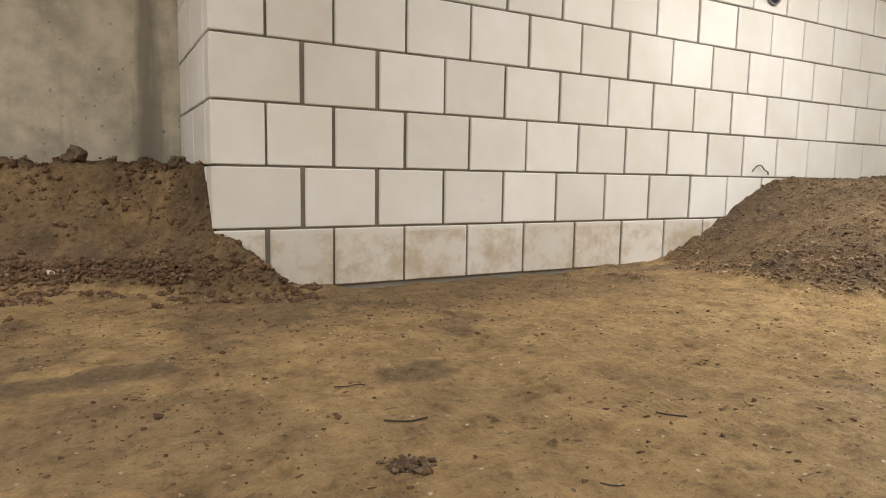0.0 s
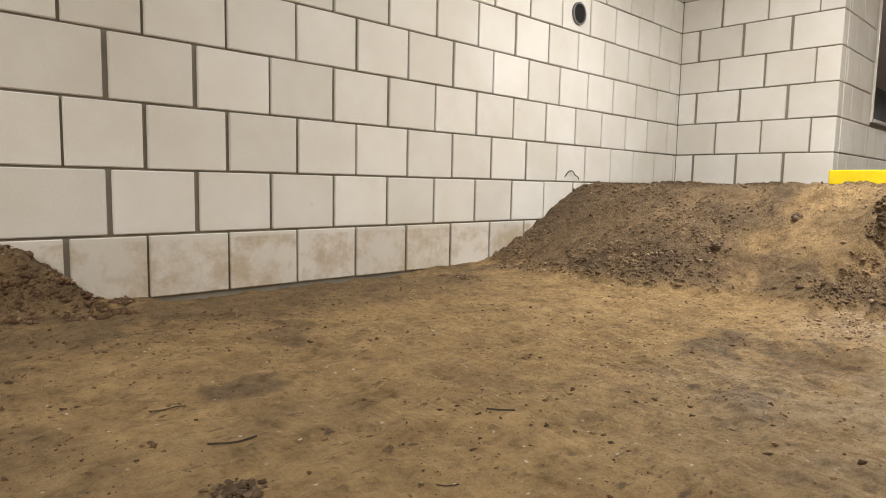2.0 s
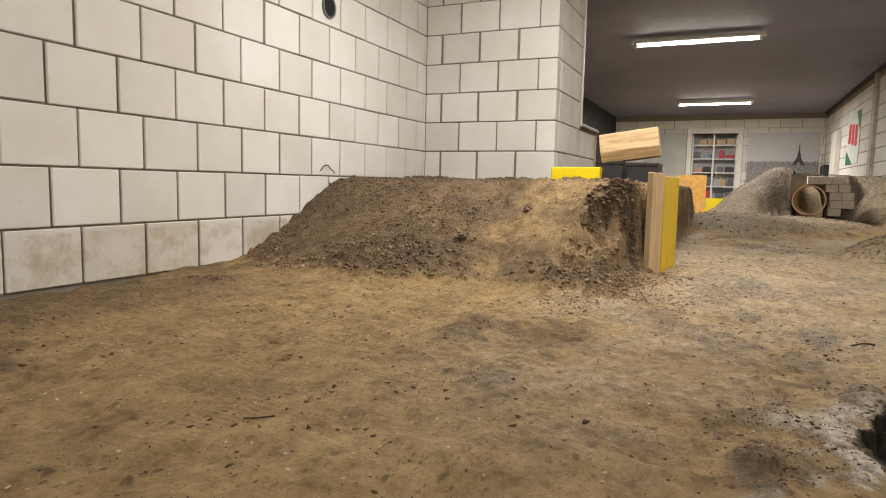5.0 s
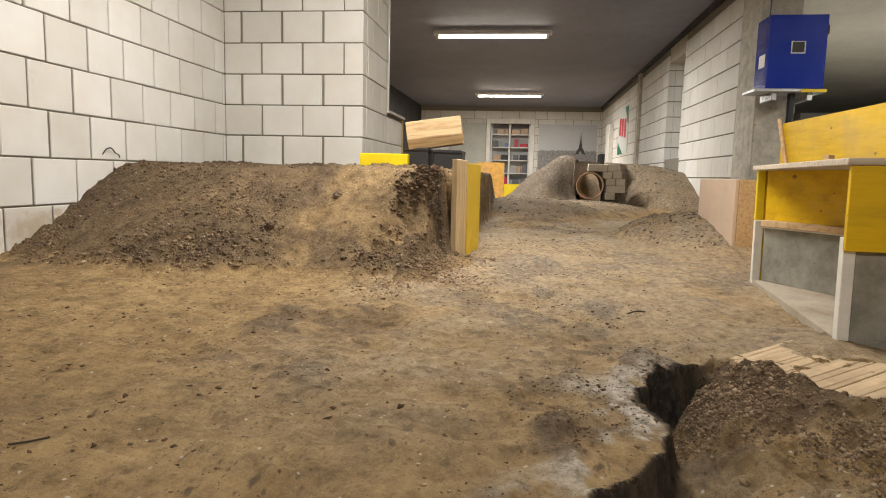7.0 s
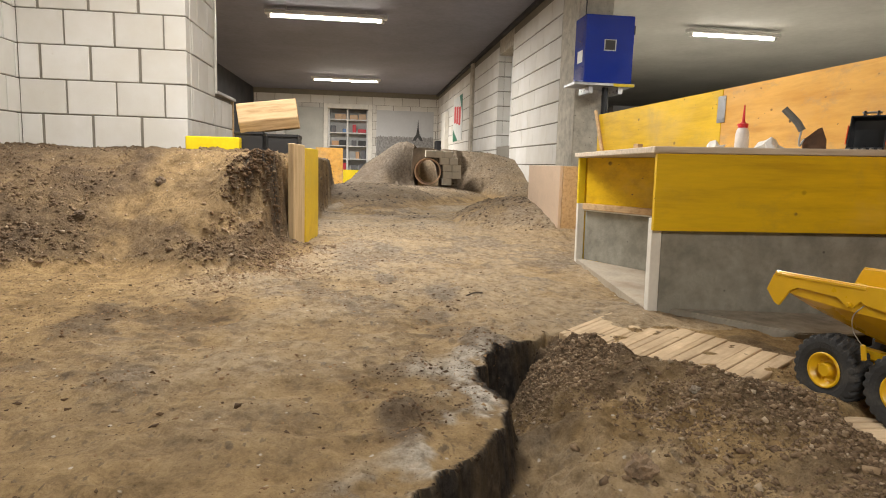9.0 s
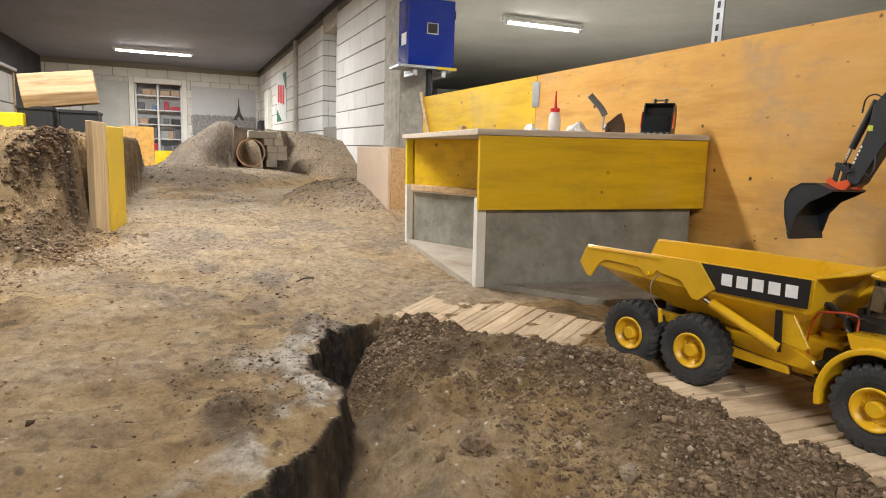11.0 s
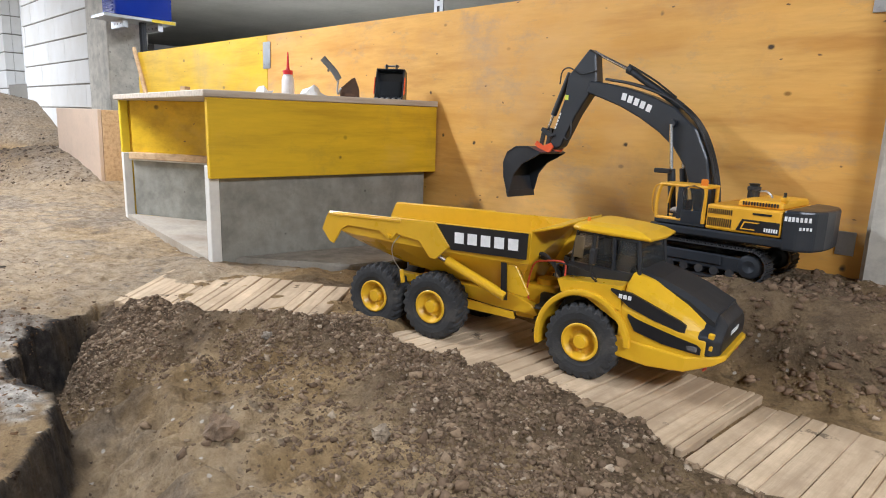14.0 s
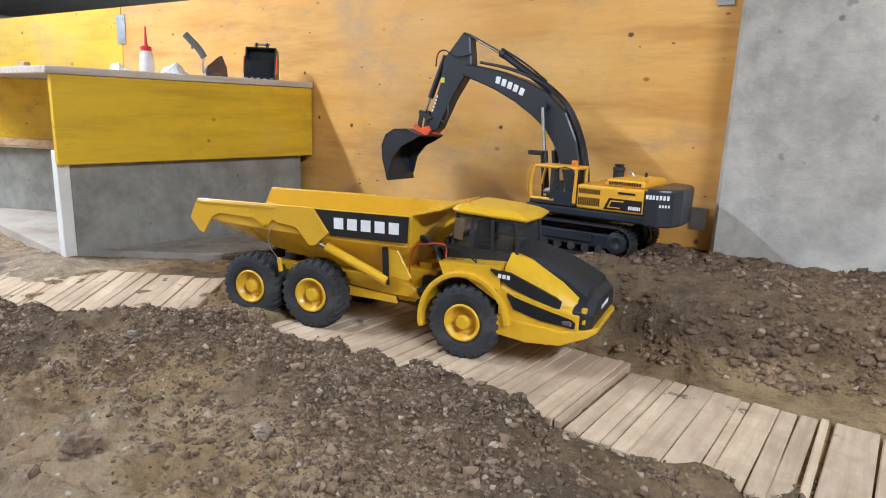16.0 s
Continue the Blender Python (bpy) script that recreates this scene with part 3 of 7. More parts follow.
    h3 = 0.135 * (b * b * (3 - 2 * b)) * sstep(1.66, 1.45, x)
    h3 = np.where(h3 > 0.01, h3 + 0.010 * w2 * sstep(0.13, 0.06, h3) + 0.004 * w3, h3)
    dark = np.maximum(dark, sstep(0.01, 0.06, h3) * np.clip(0.66 + 0.25 * w2 + 0.2 * w1, 0.25, 0.95))
    # pit with its cut edge
    ey = lerp_line(PIT_EDGE, x) + 0.016 * w2 + 0.007 * w3 + 0.012 * lump
    s = ey - y
    inside = sstep(-0.004, 0.018, s) * sstep(1.96, 1.90, x) * sstep(-0.25, 0.25, x)
    depth = lerp_line([(-0.6, 0.14), (1.0, 0.15), (1.3, 0.135), (1.42, 0.095), (1.5, 0.075), (1.6, 0.11), (1.75, 0.14), (1.88, 0.09), (1.95, 0.02)], x)
    berm_y = lerp_line([(-0.6, 1.10), (0.93, 1.09), (1.15, 1.09), (1.42, 1.15), (1.61, 1.28), (1.77, 1.385), (1.88, 1.40), (1.95, 1.35)], x) + 0.015 * w2
    width = np.maximum(ey - berm_y, 0.05)
    u = np.clip(s / width, 0, 1)
    floor_in = -depth * (0.60 * sstep(0.36, 0.13, u) + 0.40 * sstep(0.80, 0.10, u))
    rise = (0.020 + 0.010 * sstep(0.6, 1.0, x)) * sstep(0.55, 0.95, u) * sstep(-0.2, 0.2, x) * sstep(1.95, 1.78, x)
    pz = (floor_in + rise) * inside
    past = sstep(0.0, 0.05, berm_y - y)
    pz = np.where(y < berm_y, (0.020 + 0.010 * sstep(0.6, 1.0, x)) * (1 - past) * inside * sstep(-0.2, 0.2, x) * sstep(1.95, 1.78, x), pz)
    pz = pz + np.where((inside > 0.5) & (y > berm_y - 0.02), 0.006 * w2 + 0.007 * w3, 0)
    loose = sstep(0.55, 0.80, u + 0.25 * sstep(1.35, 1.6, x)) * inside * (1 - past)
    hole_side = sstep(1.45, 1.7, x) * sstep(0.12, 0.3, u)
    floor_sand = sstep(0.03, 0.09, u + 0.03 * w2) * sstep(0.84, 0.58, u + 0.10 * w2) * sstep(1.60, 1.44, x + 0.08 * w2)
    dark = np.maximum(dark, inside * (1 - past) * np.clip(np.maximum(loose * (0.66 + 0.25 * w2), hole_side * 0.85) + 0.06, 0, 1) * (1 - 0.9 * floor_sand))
    # shade of the pit's steep wall, put into the soil colour along its edge
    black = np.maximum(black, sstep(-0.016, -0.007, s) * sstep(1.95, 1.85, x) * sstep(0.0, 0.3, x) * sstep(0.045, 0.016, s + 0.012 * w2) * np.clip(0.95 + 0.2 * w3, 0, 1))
    pale = np.maximum(pale, 0.14 * inside * (1 - past) * floor_sand * sstep(-0.6, 0.3, w2 + 0.5 * w1))
    # crust and loose dark soil beside the pit
    rim = sstep(0.20, 0.03, -s) * sstep(0.008, 0.016, -s) * sstep(1.05, 1.3, x) * sstep(1.95, 1.7, x)
    pale = np.maximum(pale, rim * sstep(-0.15, 0.45, w2 + 0.5 * w3 + 0.12))
    blot = np.exp(-(((x - 1.42) / 0.12) ** 2 + ((y - 1.80) / 0.075) ** 2)) + 0.9 * np.exp(-(((x - 1.85) / 0.10) ** 2 + ((y - 1.62) / 0.05) ** 2))
    dark = np.maximum(dark, np.clip(sstep(0.35, 0.8, blot + 0.35 * w2), 0, 0.85) * (s < 0))
    pz = pz + 0.008 * sstep(0.4, 0.9, blot + 0.3 * w2) * (s < 0)
    # mounds along the corridor
    def mound(cx, cy, rx, ry, hh, flat=1.0):
        q = ((x - cx) / rx) ** 2 + ((y - cy) / ry) ** 2 + 0.10 * w1
        return hh * np.clip(1.0 - q, 0, 1) ** flat
    m = mound(7.5, 1.85, 1.0, 0.85, 0.19, 0.8)
    top = lerp_line([(-0.7, 0.50), (-0.2, 0.52), (0.14, 0.60), (0.75, 0.60), (1.0, 0.60), (1.2, 0.64), (1.32, 0.67), (1.42, 0.65), (1.52, 0.60), (1.9, 0.33), (2.1, 0.12), (2.3, 0.0)], y)
    foot_x = lerp_line([(-0.7, 7.5), (-0.2, 7.8), (0.1, 8.2), (0.55, 8.85), (0.64, 8.97), (1.26, 8.96), (1.40, 8.84), (1.6, 8.55), (1.9, 8.3), (2.3, 8.6)], y)
    crest_x = lerp_line([(-0.7, 9.2), (-0.2, 9.2), (0.55, 9.3), (0.64, 9.12), (1.26, 9.08), (1.40, 9.12), (1.6, 9.15), (2.3, 9.4)], y)
    hill = (top + 0.03 * w1) * np.clip((x - foot_x) / (crest_x - foot_x), 0, 1) * sstep(13.0, 11.6, x)
    hill = hill * (1 - sstep(0.175, 0.155, np.abs(y - 1.06 - (x - 8.95) * -0.14)) * sstep(10.30, 10.22, x))
    m = np.maximum(m, hill)
    m = np.maximum(m, mound(8.6, 1.2, 1.2, 0.9, 0.13, 0.7))
    m = np.maximum(m, mound(6.6, 1.75, 1.0, 0.45, 0.07, 0.8))
    m = np.maximum(m, mound(8.6, 2.7, 1.0, 0.5, 0.12))
    m = np.maximum(m, mound(2.02, 1.13, 0.20, 0.13, 0.018))
    side = mound(5.10, 0.68, 1.05, 0.52, 0.18, 0.9)
    dark = np.maximum(dark, sstep(0.02, 0.08, m) * np.clip(0.72 + 0.25 * w1, 0, 0.95))
    black = np.maximum(black, (x > 4) * sstep(0.02, 0.12, m) * np.clip(0.20 + 0.2 * w1 - 0.15 * sstep(1.6, 0.6, y), 0, 0.45))
    pale = np.maximum(pale, (x > 4) * sstep(0.02, 0.10, m) * np.clip(0.12 + 0.08 * w2 + 0.08 * sstep(1.6, 0.6, y), 0, 0.3))
    pale = np.maximum(pale, 0.45 * sstep(3.2, 5.2, x) * sstep(-0.9, 0.6, w1 + 0.4 * w2) * (m < 0.03) * (h2 < 0.02) * (side < 0.012))
    dark = np.maximum(dark, sstep(0.02, 0.07, side) * np.clip(0.48 + 0.2 * w2, 0, 1))
    z = z + np.maximum.reduce([h1, h2, h3, m, side]) + pz
    under = sstep(0.20, 0.26, x) * sstep(1.40, 1.34, x + 0.05 * w2) * sstep(0.80, 0.84, y - 0.02 * w2) * sstep(1.105, 1.085, y + 0.022 * w2 + 0.012 * w3)
    z = z * (1 - under) + np.minimum(z, -0.001) * under
    # the floor has sunk a little along the block wall
    z = z - 0.034 * sstep(3.86, 4.12, y + 0.03 * w2) * sstep(1.08, 1.25, x) * sstep(2.75, 2.2, x)
    # soil trodden over the ends of the boards
    between = np.exp(-(((x - 1.415) / 0.075) ** 2 + ((y - 1.03) / 0.15) ** 2))
    heap_up = sstep(0.25, 0.7, between + 0.2 * w2)
    z = np.where(heap_up > 0.02, np.maximum(z, (0.030 + 0.008 * w2 + 0.005 * w3) * heap_up), z)
    # paler sand towards the corridor
    pale = np.maximum(pale, 0.27 * sstep(1.0, 1.9, x) * sstep(2.75, 2.15, y) * (x < 5.5) * (h2 < 0.02) * (m < 0.03) * ((s < 0) | (x > 1.93)) * sstep(-1.6, 0.3, w1 + 0.5 * w2))
    # dark scuffs on the driven floor
    scuff = sstep(0.32, 0.95, fbm(x, y, 2.4, 5, 61, 0.66) + 0.3 * w3)
    dark = np.maximum(dark, 0.6 * scuff)
    # soil trodden dark along the foot of the block wall, and smudges where wheels turned
    strip = sstep(3.46, 3.86, y + 0.10 * w2 + 0.10 * w1) * sstep(0.9, 1.1, x) * sstep(2.9, 2.2, x)
    # west: patches that put the weaker light of this side into the soil colour
    west = 0.42 * sstep(1.7, 0.5, x + 0.25 * w1) * sstep(2.3, 2.7, y) * sstep(-0.2, 0.6, fbm(x, y, 4.2, 5, 67, 0.62))
    spots = sum(np.exp(-(((x - cx) / rx) ** 2 + ((y - cy) / ry) ** 2)) for cx, cy, rx, ry in ((2.12, 2.57, 0.15, 0.085), (2.40, 1.64, 0.16, 0.05), (3.42, 1.77, 0.22, 0.07), (2.66, 1.80, 0.14, 0.05), (1.86, 1.60, 0.14, 0.06), (0.27, 3.26, 0.27, 0.075), (0.93, 3.0, 0.10, 0.07)))
    dark = np.maximum(dark, np.clip(0.50 * strip + 0.12 * w2 * strip, 0, 0.8))
    dark = np.maximum(dark, west)
    dark = np.maximum(dark, 0.75 * sstep(0.30, 0.75, spots + 0.35 * w2 + 0.15 * w3) * (spots > 0.05))
    return z, np.clip(dark, 0, 1), np.clip(pale, 0, 1), np.clip(black, 0, 1)


HEAP_FOOT_YX = [(2.0, 2.95), (2.3, 2.70), (2.48, 2.66), (2.8, 2.80), (3.1, 2.64), (3.4, 2.58), (3.6, 2.68), (4.0, 2.86), (4.25, 2.97)]


def spaced(stops):
    out = [stops[0][0]]
    for (a, st), (b, _) in zip(stops, stops[1:]):
        n = max(1, round((b - a) / st))
        out += [a + (b - a) * (i + 1) / n for i in range(n)]
    return np.array(out)


def build_ground():
    xs = spaced([(-4.0, 0.12), (-0.3, 0.022), (0.4, 0.0105), (0.95, 0.0055), (1.95, 0.0105), (2.2, 0.0125), (3.6, 0.02), (4.2, 0.03), (6.0, 0.07), (12.0, 0.15), (19.85, 1)])
    ys = spaced([(-0.56, 0.06), (0.2, 0.013), (0.9, 0.0105), (1.42, 0.0055), (1.92, 0.0105), (2.5, 0.016), (3.2, 0.018), (4.5, 0.03), (5.04, 1)])
    X, Y = np.meshgrid(xs, ys, indexing="ij")
    z, dark, pale, black = ground_height(X, Y)
    nx, ny = X.shape
    co = np.stack([X, Y, z], -1).reshape(-1, 3)
    i = np.arange(nx * ny).reshape(nx, ny)
    quads = np.stack([i[:-1, :-1], i[1:, :-1], i[1:, 1:], i[:-1, 1:]], -1).reshape(-1, 4)
    me = bpy.data.meshes.new("ground")
    me.vertices.add(len(co))
    me.vertices.foreach_set("co", co.ravel())
    me.loops.add(quads.size)
    me.loops.foreach_set("vertex_index", quads.ravel())
    me.polygons.add(len(quads))
    me.polygons.foreach_set("loop_start", np.arange(0, quads.size, 4))
    me.polygons.foreach_set("use_smooth", np.ones(len(quads), bool))
    me.update()
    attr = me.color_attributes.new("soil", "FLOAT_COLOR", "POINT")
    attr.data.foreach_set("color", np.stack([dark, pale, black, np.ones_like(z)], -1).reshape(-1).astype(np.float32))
    wob = fbm(X, Y, 2.0, 2, 91)
    track = 0 * X
    for (ax, ay), (bx, by), half in (((-0.3, 3.30), (1.6, 3.62), 0.035), ((0.2, 3.05), (1.9, 3.30), 0.03), ((1.75, 1.52), (2.5, 1.95), 0.06), ((1.8, 2.02), (3.1, 2.12), 0.03), ((0.6, 2.75), (2.3, 2.45), 0.03), ((2.4, 1.5), (5.5, 1.7), 0.05)):
        ln = math.hypot(bx - ax, by - ay)
        along = ((X - ax) * (bx - ax) + (Y - ay) * (by - ay)) / ln
        off = np.abs((X - ax) * (by - ay) - (Y - ay) * (bx - ax)) / ln + 0.03 * wob
        track = np.maximum(track, sstep(half + 0.012, half - 0.004, off) * sstep(0, 0.2, along) * sstep(ln, ln - 0.2, along) * sstep(-0.2, 0.3, fbm(X, Y, 5.0, 3, 93)))
    lay = me.attributes.new("track", "FLOAT", "POINT")
    lay.data.foreach_set("value", track.reshape(-1).astype(np.float32))
    me.materials.append(M_SOIL)
    return tagged(new("ground", me), "packed sandy soil floor with heaps and a dug pit", "ground", kind="structure")


build_ground()
structure("floor_side_bay", box(-4.0, 19.9, -9.2, -0.564, -0.2, -0.01), M_CONC, "grey concrete floor of the side bay", "floor")


def zg(x, y):
    return float(ground_height(np.array([[x]], float), np.array([[y]], float))[0][0, 0])


# ---------- timber wall of formwork panels ----------
PLY_Y, PLY_TOP = 0.32, 0.775


def ply_panel(name, x0, x1, material, label):
    mid = (x0 + x1) / 2
    bm = box(x0 - mid, x1 - mid, -0.027, 0, -0.75, 0.0, 0.002)
    ob = part(name, bm, material, None, m=pose(mid, PLY_Y, PLY_TOP))
    return tagged(ob, label, "panel wall", "formwork panel wall", "structure")


ply_panel("panel_orange", 0.755, 3.112, M_PLY_ORANGE, "orange three-ply formwork panel wall with knots and scuffs")
ply_panel("panel_yellow", 3.116, 4.63, M_PLY_YELLOW, "yellow three-ply formwork panel wall end")
for px, py0, pz0, w, hh in ((3.113, 0.3215, 0.63, 0.062, 0.115), (0.79, 0.3215, 0.175, 0.035, 0.05), (0.79, 0.3215, 0.66, 0.035, 0.075)):
    pl = part("joint_plate", box(-w / 2, w / 2, 0, 0.0025, 0, hh, 0.0008), M_STEEL, None, m=pose(px, py0, pz0))
    tagged(pl, "flat galvanised joining plate on the panel wall", "plate", "joining plates")
    for sx in (-0.3, 0.3):
        for sz in (0.15, 0.85):
            part("screw", rod((sx * w, 0.002, sz * hh), (sx * w, 0.0045, sz * hh), 0.003, 8), M_STEEL, pl)

# ---------- the plank-built garage ----------
SH = pose(2.122, 1.061, 0, -0.8, 0, -7.0)  # x runs along its open side, -y along its closed front
def prism_z(pts, z0, z1):
    bm = bmesh.new()
    a, b = ([bm.verts.new((x, y, z)) for x, y in pts] for z in (z0, z1))
    bm.faces.new(a)
    bm.faces.new(b)
    for i in range(len(pts)):
        bm.faces.new((a[i], a[(i + 1) % len(pts)], b[(i + 1) % len(pts)], b[i]))
    bmesh.ops.recalc_face_normals(bm, faces=bm.faces)
    return bm


garage = tagged(empty("model_garage", SH), "yellow and grey plank-built garage, open on one side", "shed")
DEP, LEN = 0.745, 1.02
roof_bm = prism([(-0.022, 0.4595), (LEN + 0.02, 0.4595), (LEN + 0.02, 0.4775), (-0.022, 0.4775)], -0.75, 0.022)
for v in roof_bm.verts:  # its back edge follows the panel wall
    if v.co.y < 0:
        v.co.y = -0.7455 + 0.1228 * v.co.x
bmesh.ops.bevel(roof_bm, geom=roof_bm.edges[:], offset=0.002, segments=1, affect="EDGES")
part("roof_board", roof_bm, wood("dusty_roof_board", (0.60, 0.52, 0.42), (0.44, 0.36, 0.27), grain=(12, 1, 12), scale=5, rough=0.75), garage, "dusty pale pine roof board")
part("front_panel", box(-0.020, 0.0, -DEP, 0.012, 0.2452, 0.458, 0.0015), wood("yellow_panel_front", (0.72, 0.46, 0.012), (0.55, 0.33, 0.01), grain=(9, 1, 9), scale=2.2, rough=0.45, knots=4.0, stain=(0.40, 0.26, 0.05), scuffs=(0.50, 0.32, 0.03)), garage, "yellow ply panel with scuffed knots")
part("lower_panel", box(0.004, 0.028, -DEP + 0.03, -0.02, -0.06, 0.268, 0.0015), M_PANEL_GREY, garage, "grey cement-coated lower panel")
part("corner_post", box(-0.003, 0.032, -0.018, 0.010, -0.06, 0.278, 0.002), M_SHELFWHITE, garage, "whitish corner batten")
part("end_post", box(LEN - 0.03, LEN, -0.02, 0.010, -0.06, 0.260, 0.002), M_SHELFWHITE, garage, "whitish end batten")
part("end_edge", box(LEN - 0.024, LEN, -0.02, 0.010, 0.2605, 0.458, 0.002), M_YELLOW_BAR, garage, "yellow panel edge")
def slant(bm):
    """Set on the back wall, which runs slanting from the end post to the closed front."""
    return moved(bm, pose(LEN - 0.036, -0.024, 0, 0, 0, 210.9))


part("inner_panel", slant(box(0.0, 1.10, 0.0, 0.018, 0.2625, 0.458)), M_PLY_YELLOW, garage, "yellow inner panel")
part("rail", slant(box(0.0, 1.08, -0.022, 0.016, 0.2365, 0.262, 0.002)), M_PINE, garage, "pine rail")
part("white_strip", slant(box(0.0, 1.08, -0.014, 0.016, 0.2305, 0.2362)), M_SHELFWHITE, garage)
part("lower_back", slant(box(0.0, 1.10, 0.0, 0.018, 0.0165, 0.2303)), M_PANEL_GREY, garage, "grey lower board of the slanting back wall")
part("floor_board", prism_z([(0.034, 0.008), (LEN - 0.034, 0.008), (LEN - 0.034, -0.02), (0.034, -0.60)], -0.05, 0.016), simple("dusty_floor_board", (0.40, 0.345, 0.27), 0.85, scale=8, vary=0.25, grime=(0.26, 0.20, 0.14)), garage, "pale dusty floor board")
part("side_wall", box(LEN - 0.02, LEN - 0.002, -0.590, -0.022, -0.06, 0.458), M_PLY_YELLOW, garage)
def loft_slab():
    bm = bmesh.new()
    out = [(0.0, -0.06), (-0.10, -0.16), (-0.235, -0.30), (-0.235, -DEP + 0.02), (0.0, -DEP + 0.02)]
    a = [bm.verts.new((x, y, -0.06)) for x, y in out]
    b = [bm.verts.new((x, y, 0.022)) for x, y in out]
    bm.faces.new(b)
    bm.faces.new(a[::-1])
    for i in range(5):
        bm.faces.new((a[i], a[(i + 1) % 5], b[(i + 1) % 5], b[i]))
    bmesh.ops.recalc_face_normals(bm, faces=bm.faces)
    bmesh.ops.bevel(bm, geom=bm.edges[:], offset=0.004, segments=2, affect="EDGES")
    return bm


slab = part("base_slab", loft_slab(), concrete("slab_concrete", (0.34, 0.31, 0.26), scale=3, place="object"), None, m=pose(2.127, 1.067, 0, 0, 0, -8.6))
tagged(slab, "low concrete base slab beside the garage", "slab")

# ---------- board ramps ----------
def board_run(name, label, corners, n, length_jitter, thick=0.018, gaps=(0.0009, 0.0012, 0.0008, 0.0022), seed=1):
    """Boards side by side across a run given by its near edge and far edge."""
    r = random.Random(seed)
    (n0, n1), (f0, f1) = [[Vector(p) for p in e] for e in corners]
    run = tagged(empty(name), label, "board ramp", "board ramps")
    run.location = n0
    ws = [r.choice((0.45, 0.6, 0.9, 1.0, 1.15, 1.5)) * r.uniform(0.92, 1.08) for _ in range(n)]
    tot, t = sum(ws), 0.0
    for w in ws:
        a, b = t / tot, (t + w) / tot
        t += w
        p0, p1 = n0.lerp(n1, a), n0.lerp(n1, b)
        q0, q1 = f0.lerp(f1, a), f0.lerp(f1, b)
        mid = (p0 + p1 + q0 + q1) / 4
        lo = (p0 + p1) / 2
        hi = (q0 + q1) / 2
        ydir = (hi - lo)
        ln = ydir.length + r.uniform(-length_jitter, length_jitter)
        ydir = ydir.normalized()
        xdir = ((p1 - p0) + (q1 - q0)).normalized()
        zdir = xdir.cross(ydir).normalized()
        if zdir.z < 0:
            zdir, xdir = -zdir, -xdir
        xdir = ydir.cross(zdir)
        wd = ((p1 - p0).length + (q1 - q0).length) / 2 - r.choice(gaps)
        bm = box(-wd / 2, wd / 2, -ln / 2, ln / 2, -thick, 0, 0.0018)
        ob = part("board", bm, M_BOARD, run)
        mm = Matrix((xdir, ydir, zdir)).transposed().to_4x4()
        mm.translation = mid - n0 + zdir * r.uniform(-0.0012, 0.0012)
        ob.matrix_basis = mm @ pose(0, 0, 0, 0, r.uniform(-0.5, 0.5), r.uniform(-0.6, 0.6))
    return run


board_run("board_ramp", "flat run of pale dusty pallet boards on the soil", (((1.90, 1.40, 0.012), (1.48, 1.18, 0.016)), ((2.125, 1.165, 0.014), (1.66, 0.945, 0.018))), 17, 0.006, seed=4)
board_run("board_ramp", "run of pale dusty pallet boards beside the soil bank", (((1.36, 1.09, 0.012), (0.775, 1.085, 0.010)), ((1.36, 0.80, 0.012), (0.765, 0.815, 0.010))), 22, 0.005, seed=9)
board_run("board_ramp", "sloping run of pale pallet boards with open gaps", (((0.770, 1.095, 0.005), (0.50, 1.105, 0.005)), ((0.760, 0.835, 0.005), (0.490, 0.833, 0.005))), 10, 0.010, thick=0.011, gaps=(0.0010, 0.0014, 0.0008), seed=12)
board_run("board_ramp", "run of thin pallet boards with wide dark gaps", (((0.499, 1.105, 0.006), (0.27, 1.115, 0.006)), ((0.489, 0.833, 0.006), (0.25, 0.83, 0.006))), 8, 0.014, thick=0.011, gaps=(0.0015, 0.0045, 0.007, 0.0095), seed=14)

# ---------- plank wall and things on the east heap ----------
tagged(part("retaining_board", box(0.219, 0.515, -0.004, 0.020, -0.1, 0.472, 0.002), simple("scuffed_yellow_board", (0.76, 0.53, 0.015), 0.5, scale=5, vary=0.12, grime=(0.55, 0.36, 0.05)), None, m=pose(3.44, 2.205, 0.0, 0, 0, -8)), "upright yellow formwork board holding back the soil heap", "board")
tagged(part("upright_plank", box(0.0, 0.216, 0.0, 0.026, -0.1, 0.487, 0.002), wood("upright_pine", (0.66, 0.51, 0.31), (0.48, 0.33, 0.18), grain=(12, 12, 1), scale=4, rough=0.7, knots=3), None, m=pose(3.44, 2.205, 0.0, 0, 0.6, -8)), "upright raw pine plank beside the yellow board", "plank")
tagged(part("yellow_bar", box(-0.04, 0.04, -0.16, 0.16, 0.0, 0.085, 0.006), M_YELLOW_BAR, None, m=pose(4.55, 2.81, zg(4.55, 2.81) - 0.006)), "bright yellow painted block lying on the heap", "bar")
for dy, dz, w, lab in ((2.61, 0.0, 0.17, "stacked black plastic crate on the heap"), (2.40, 0.0, 0.19, "black plastic crate under a timber beam")):
    zc = zg(4.7, dy) - 0.01
    cr = tagged(empty("crate", pose(4.72, dy, zc)), lab, "crate", "black crates")
    part("crate_body", box(-0.12, 0.12, -w / 2, w / 2, 0, 0.145, 0.006), M_DARKPLASTIC, cr)
    part("crate_rim", box(-0.128, 0.128, -w / 2 - 0.003, w / 2 + 0.003, 0.126, 0.145, 0.003), M_DARKPLASTIC, cr)
beam_z = zg(4.7, 2.58) + 0.120
beam_bm = prism([(-0.085, 0.182), (-0.095, 0.066), (-0.060, 0.0), (0.085, 0.0), (0.09, 0.17)], -0.183, 0.183, 0.004)
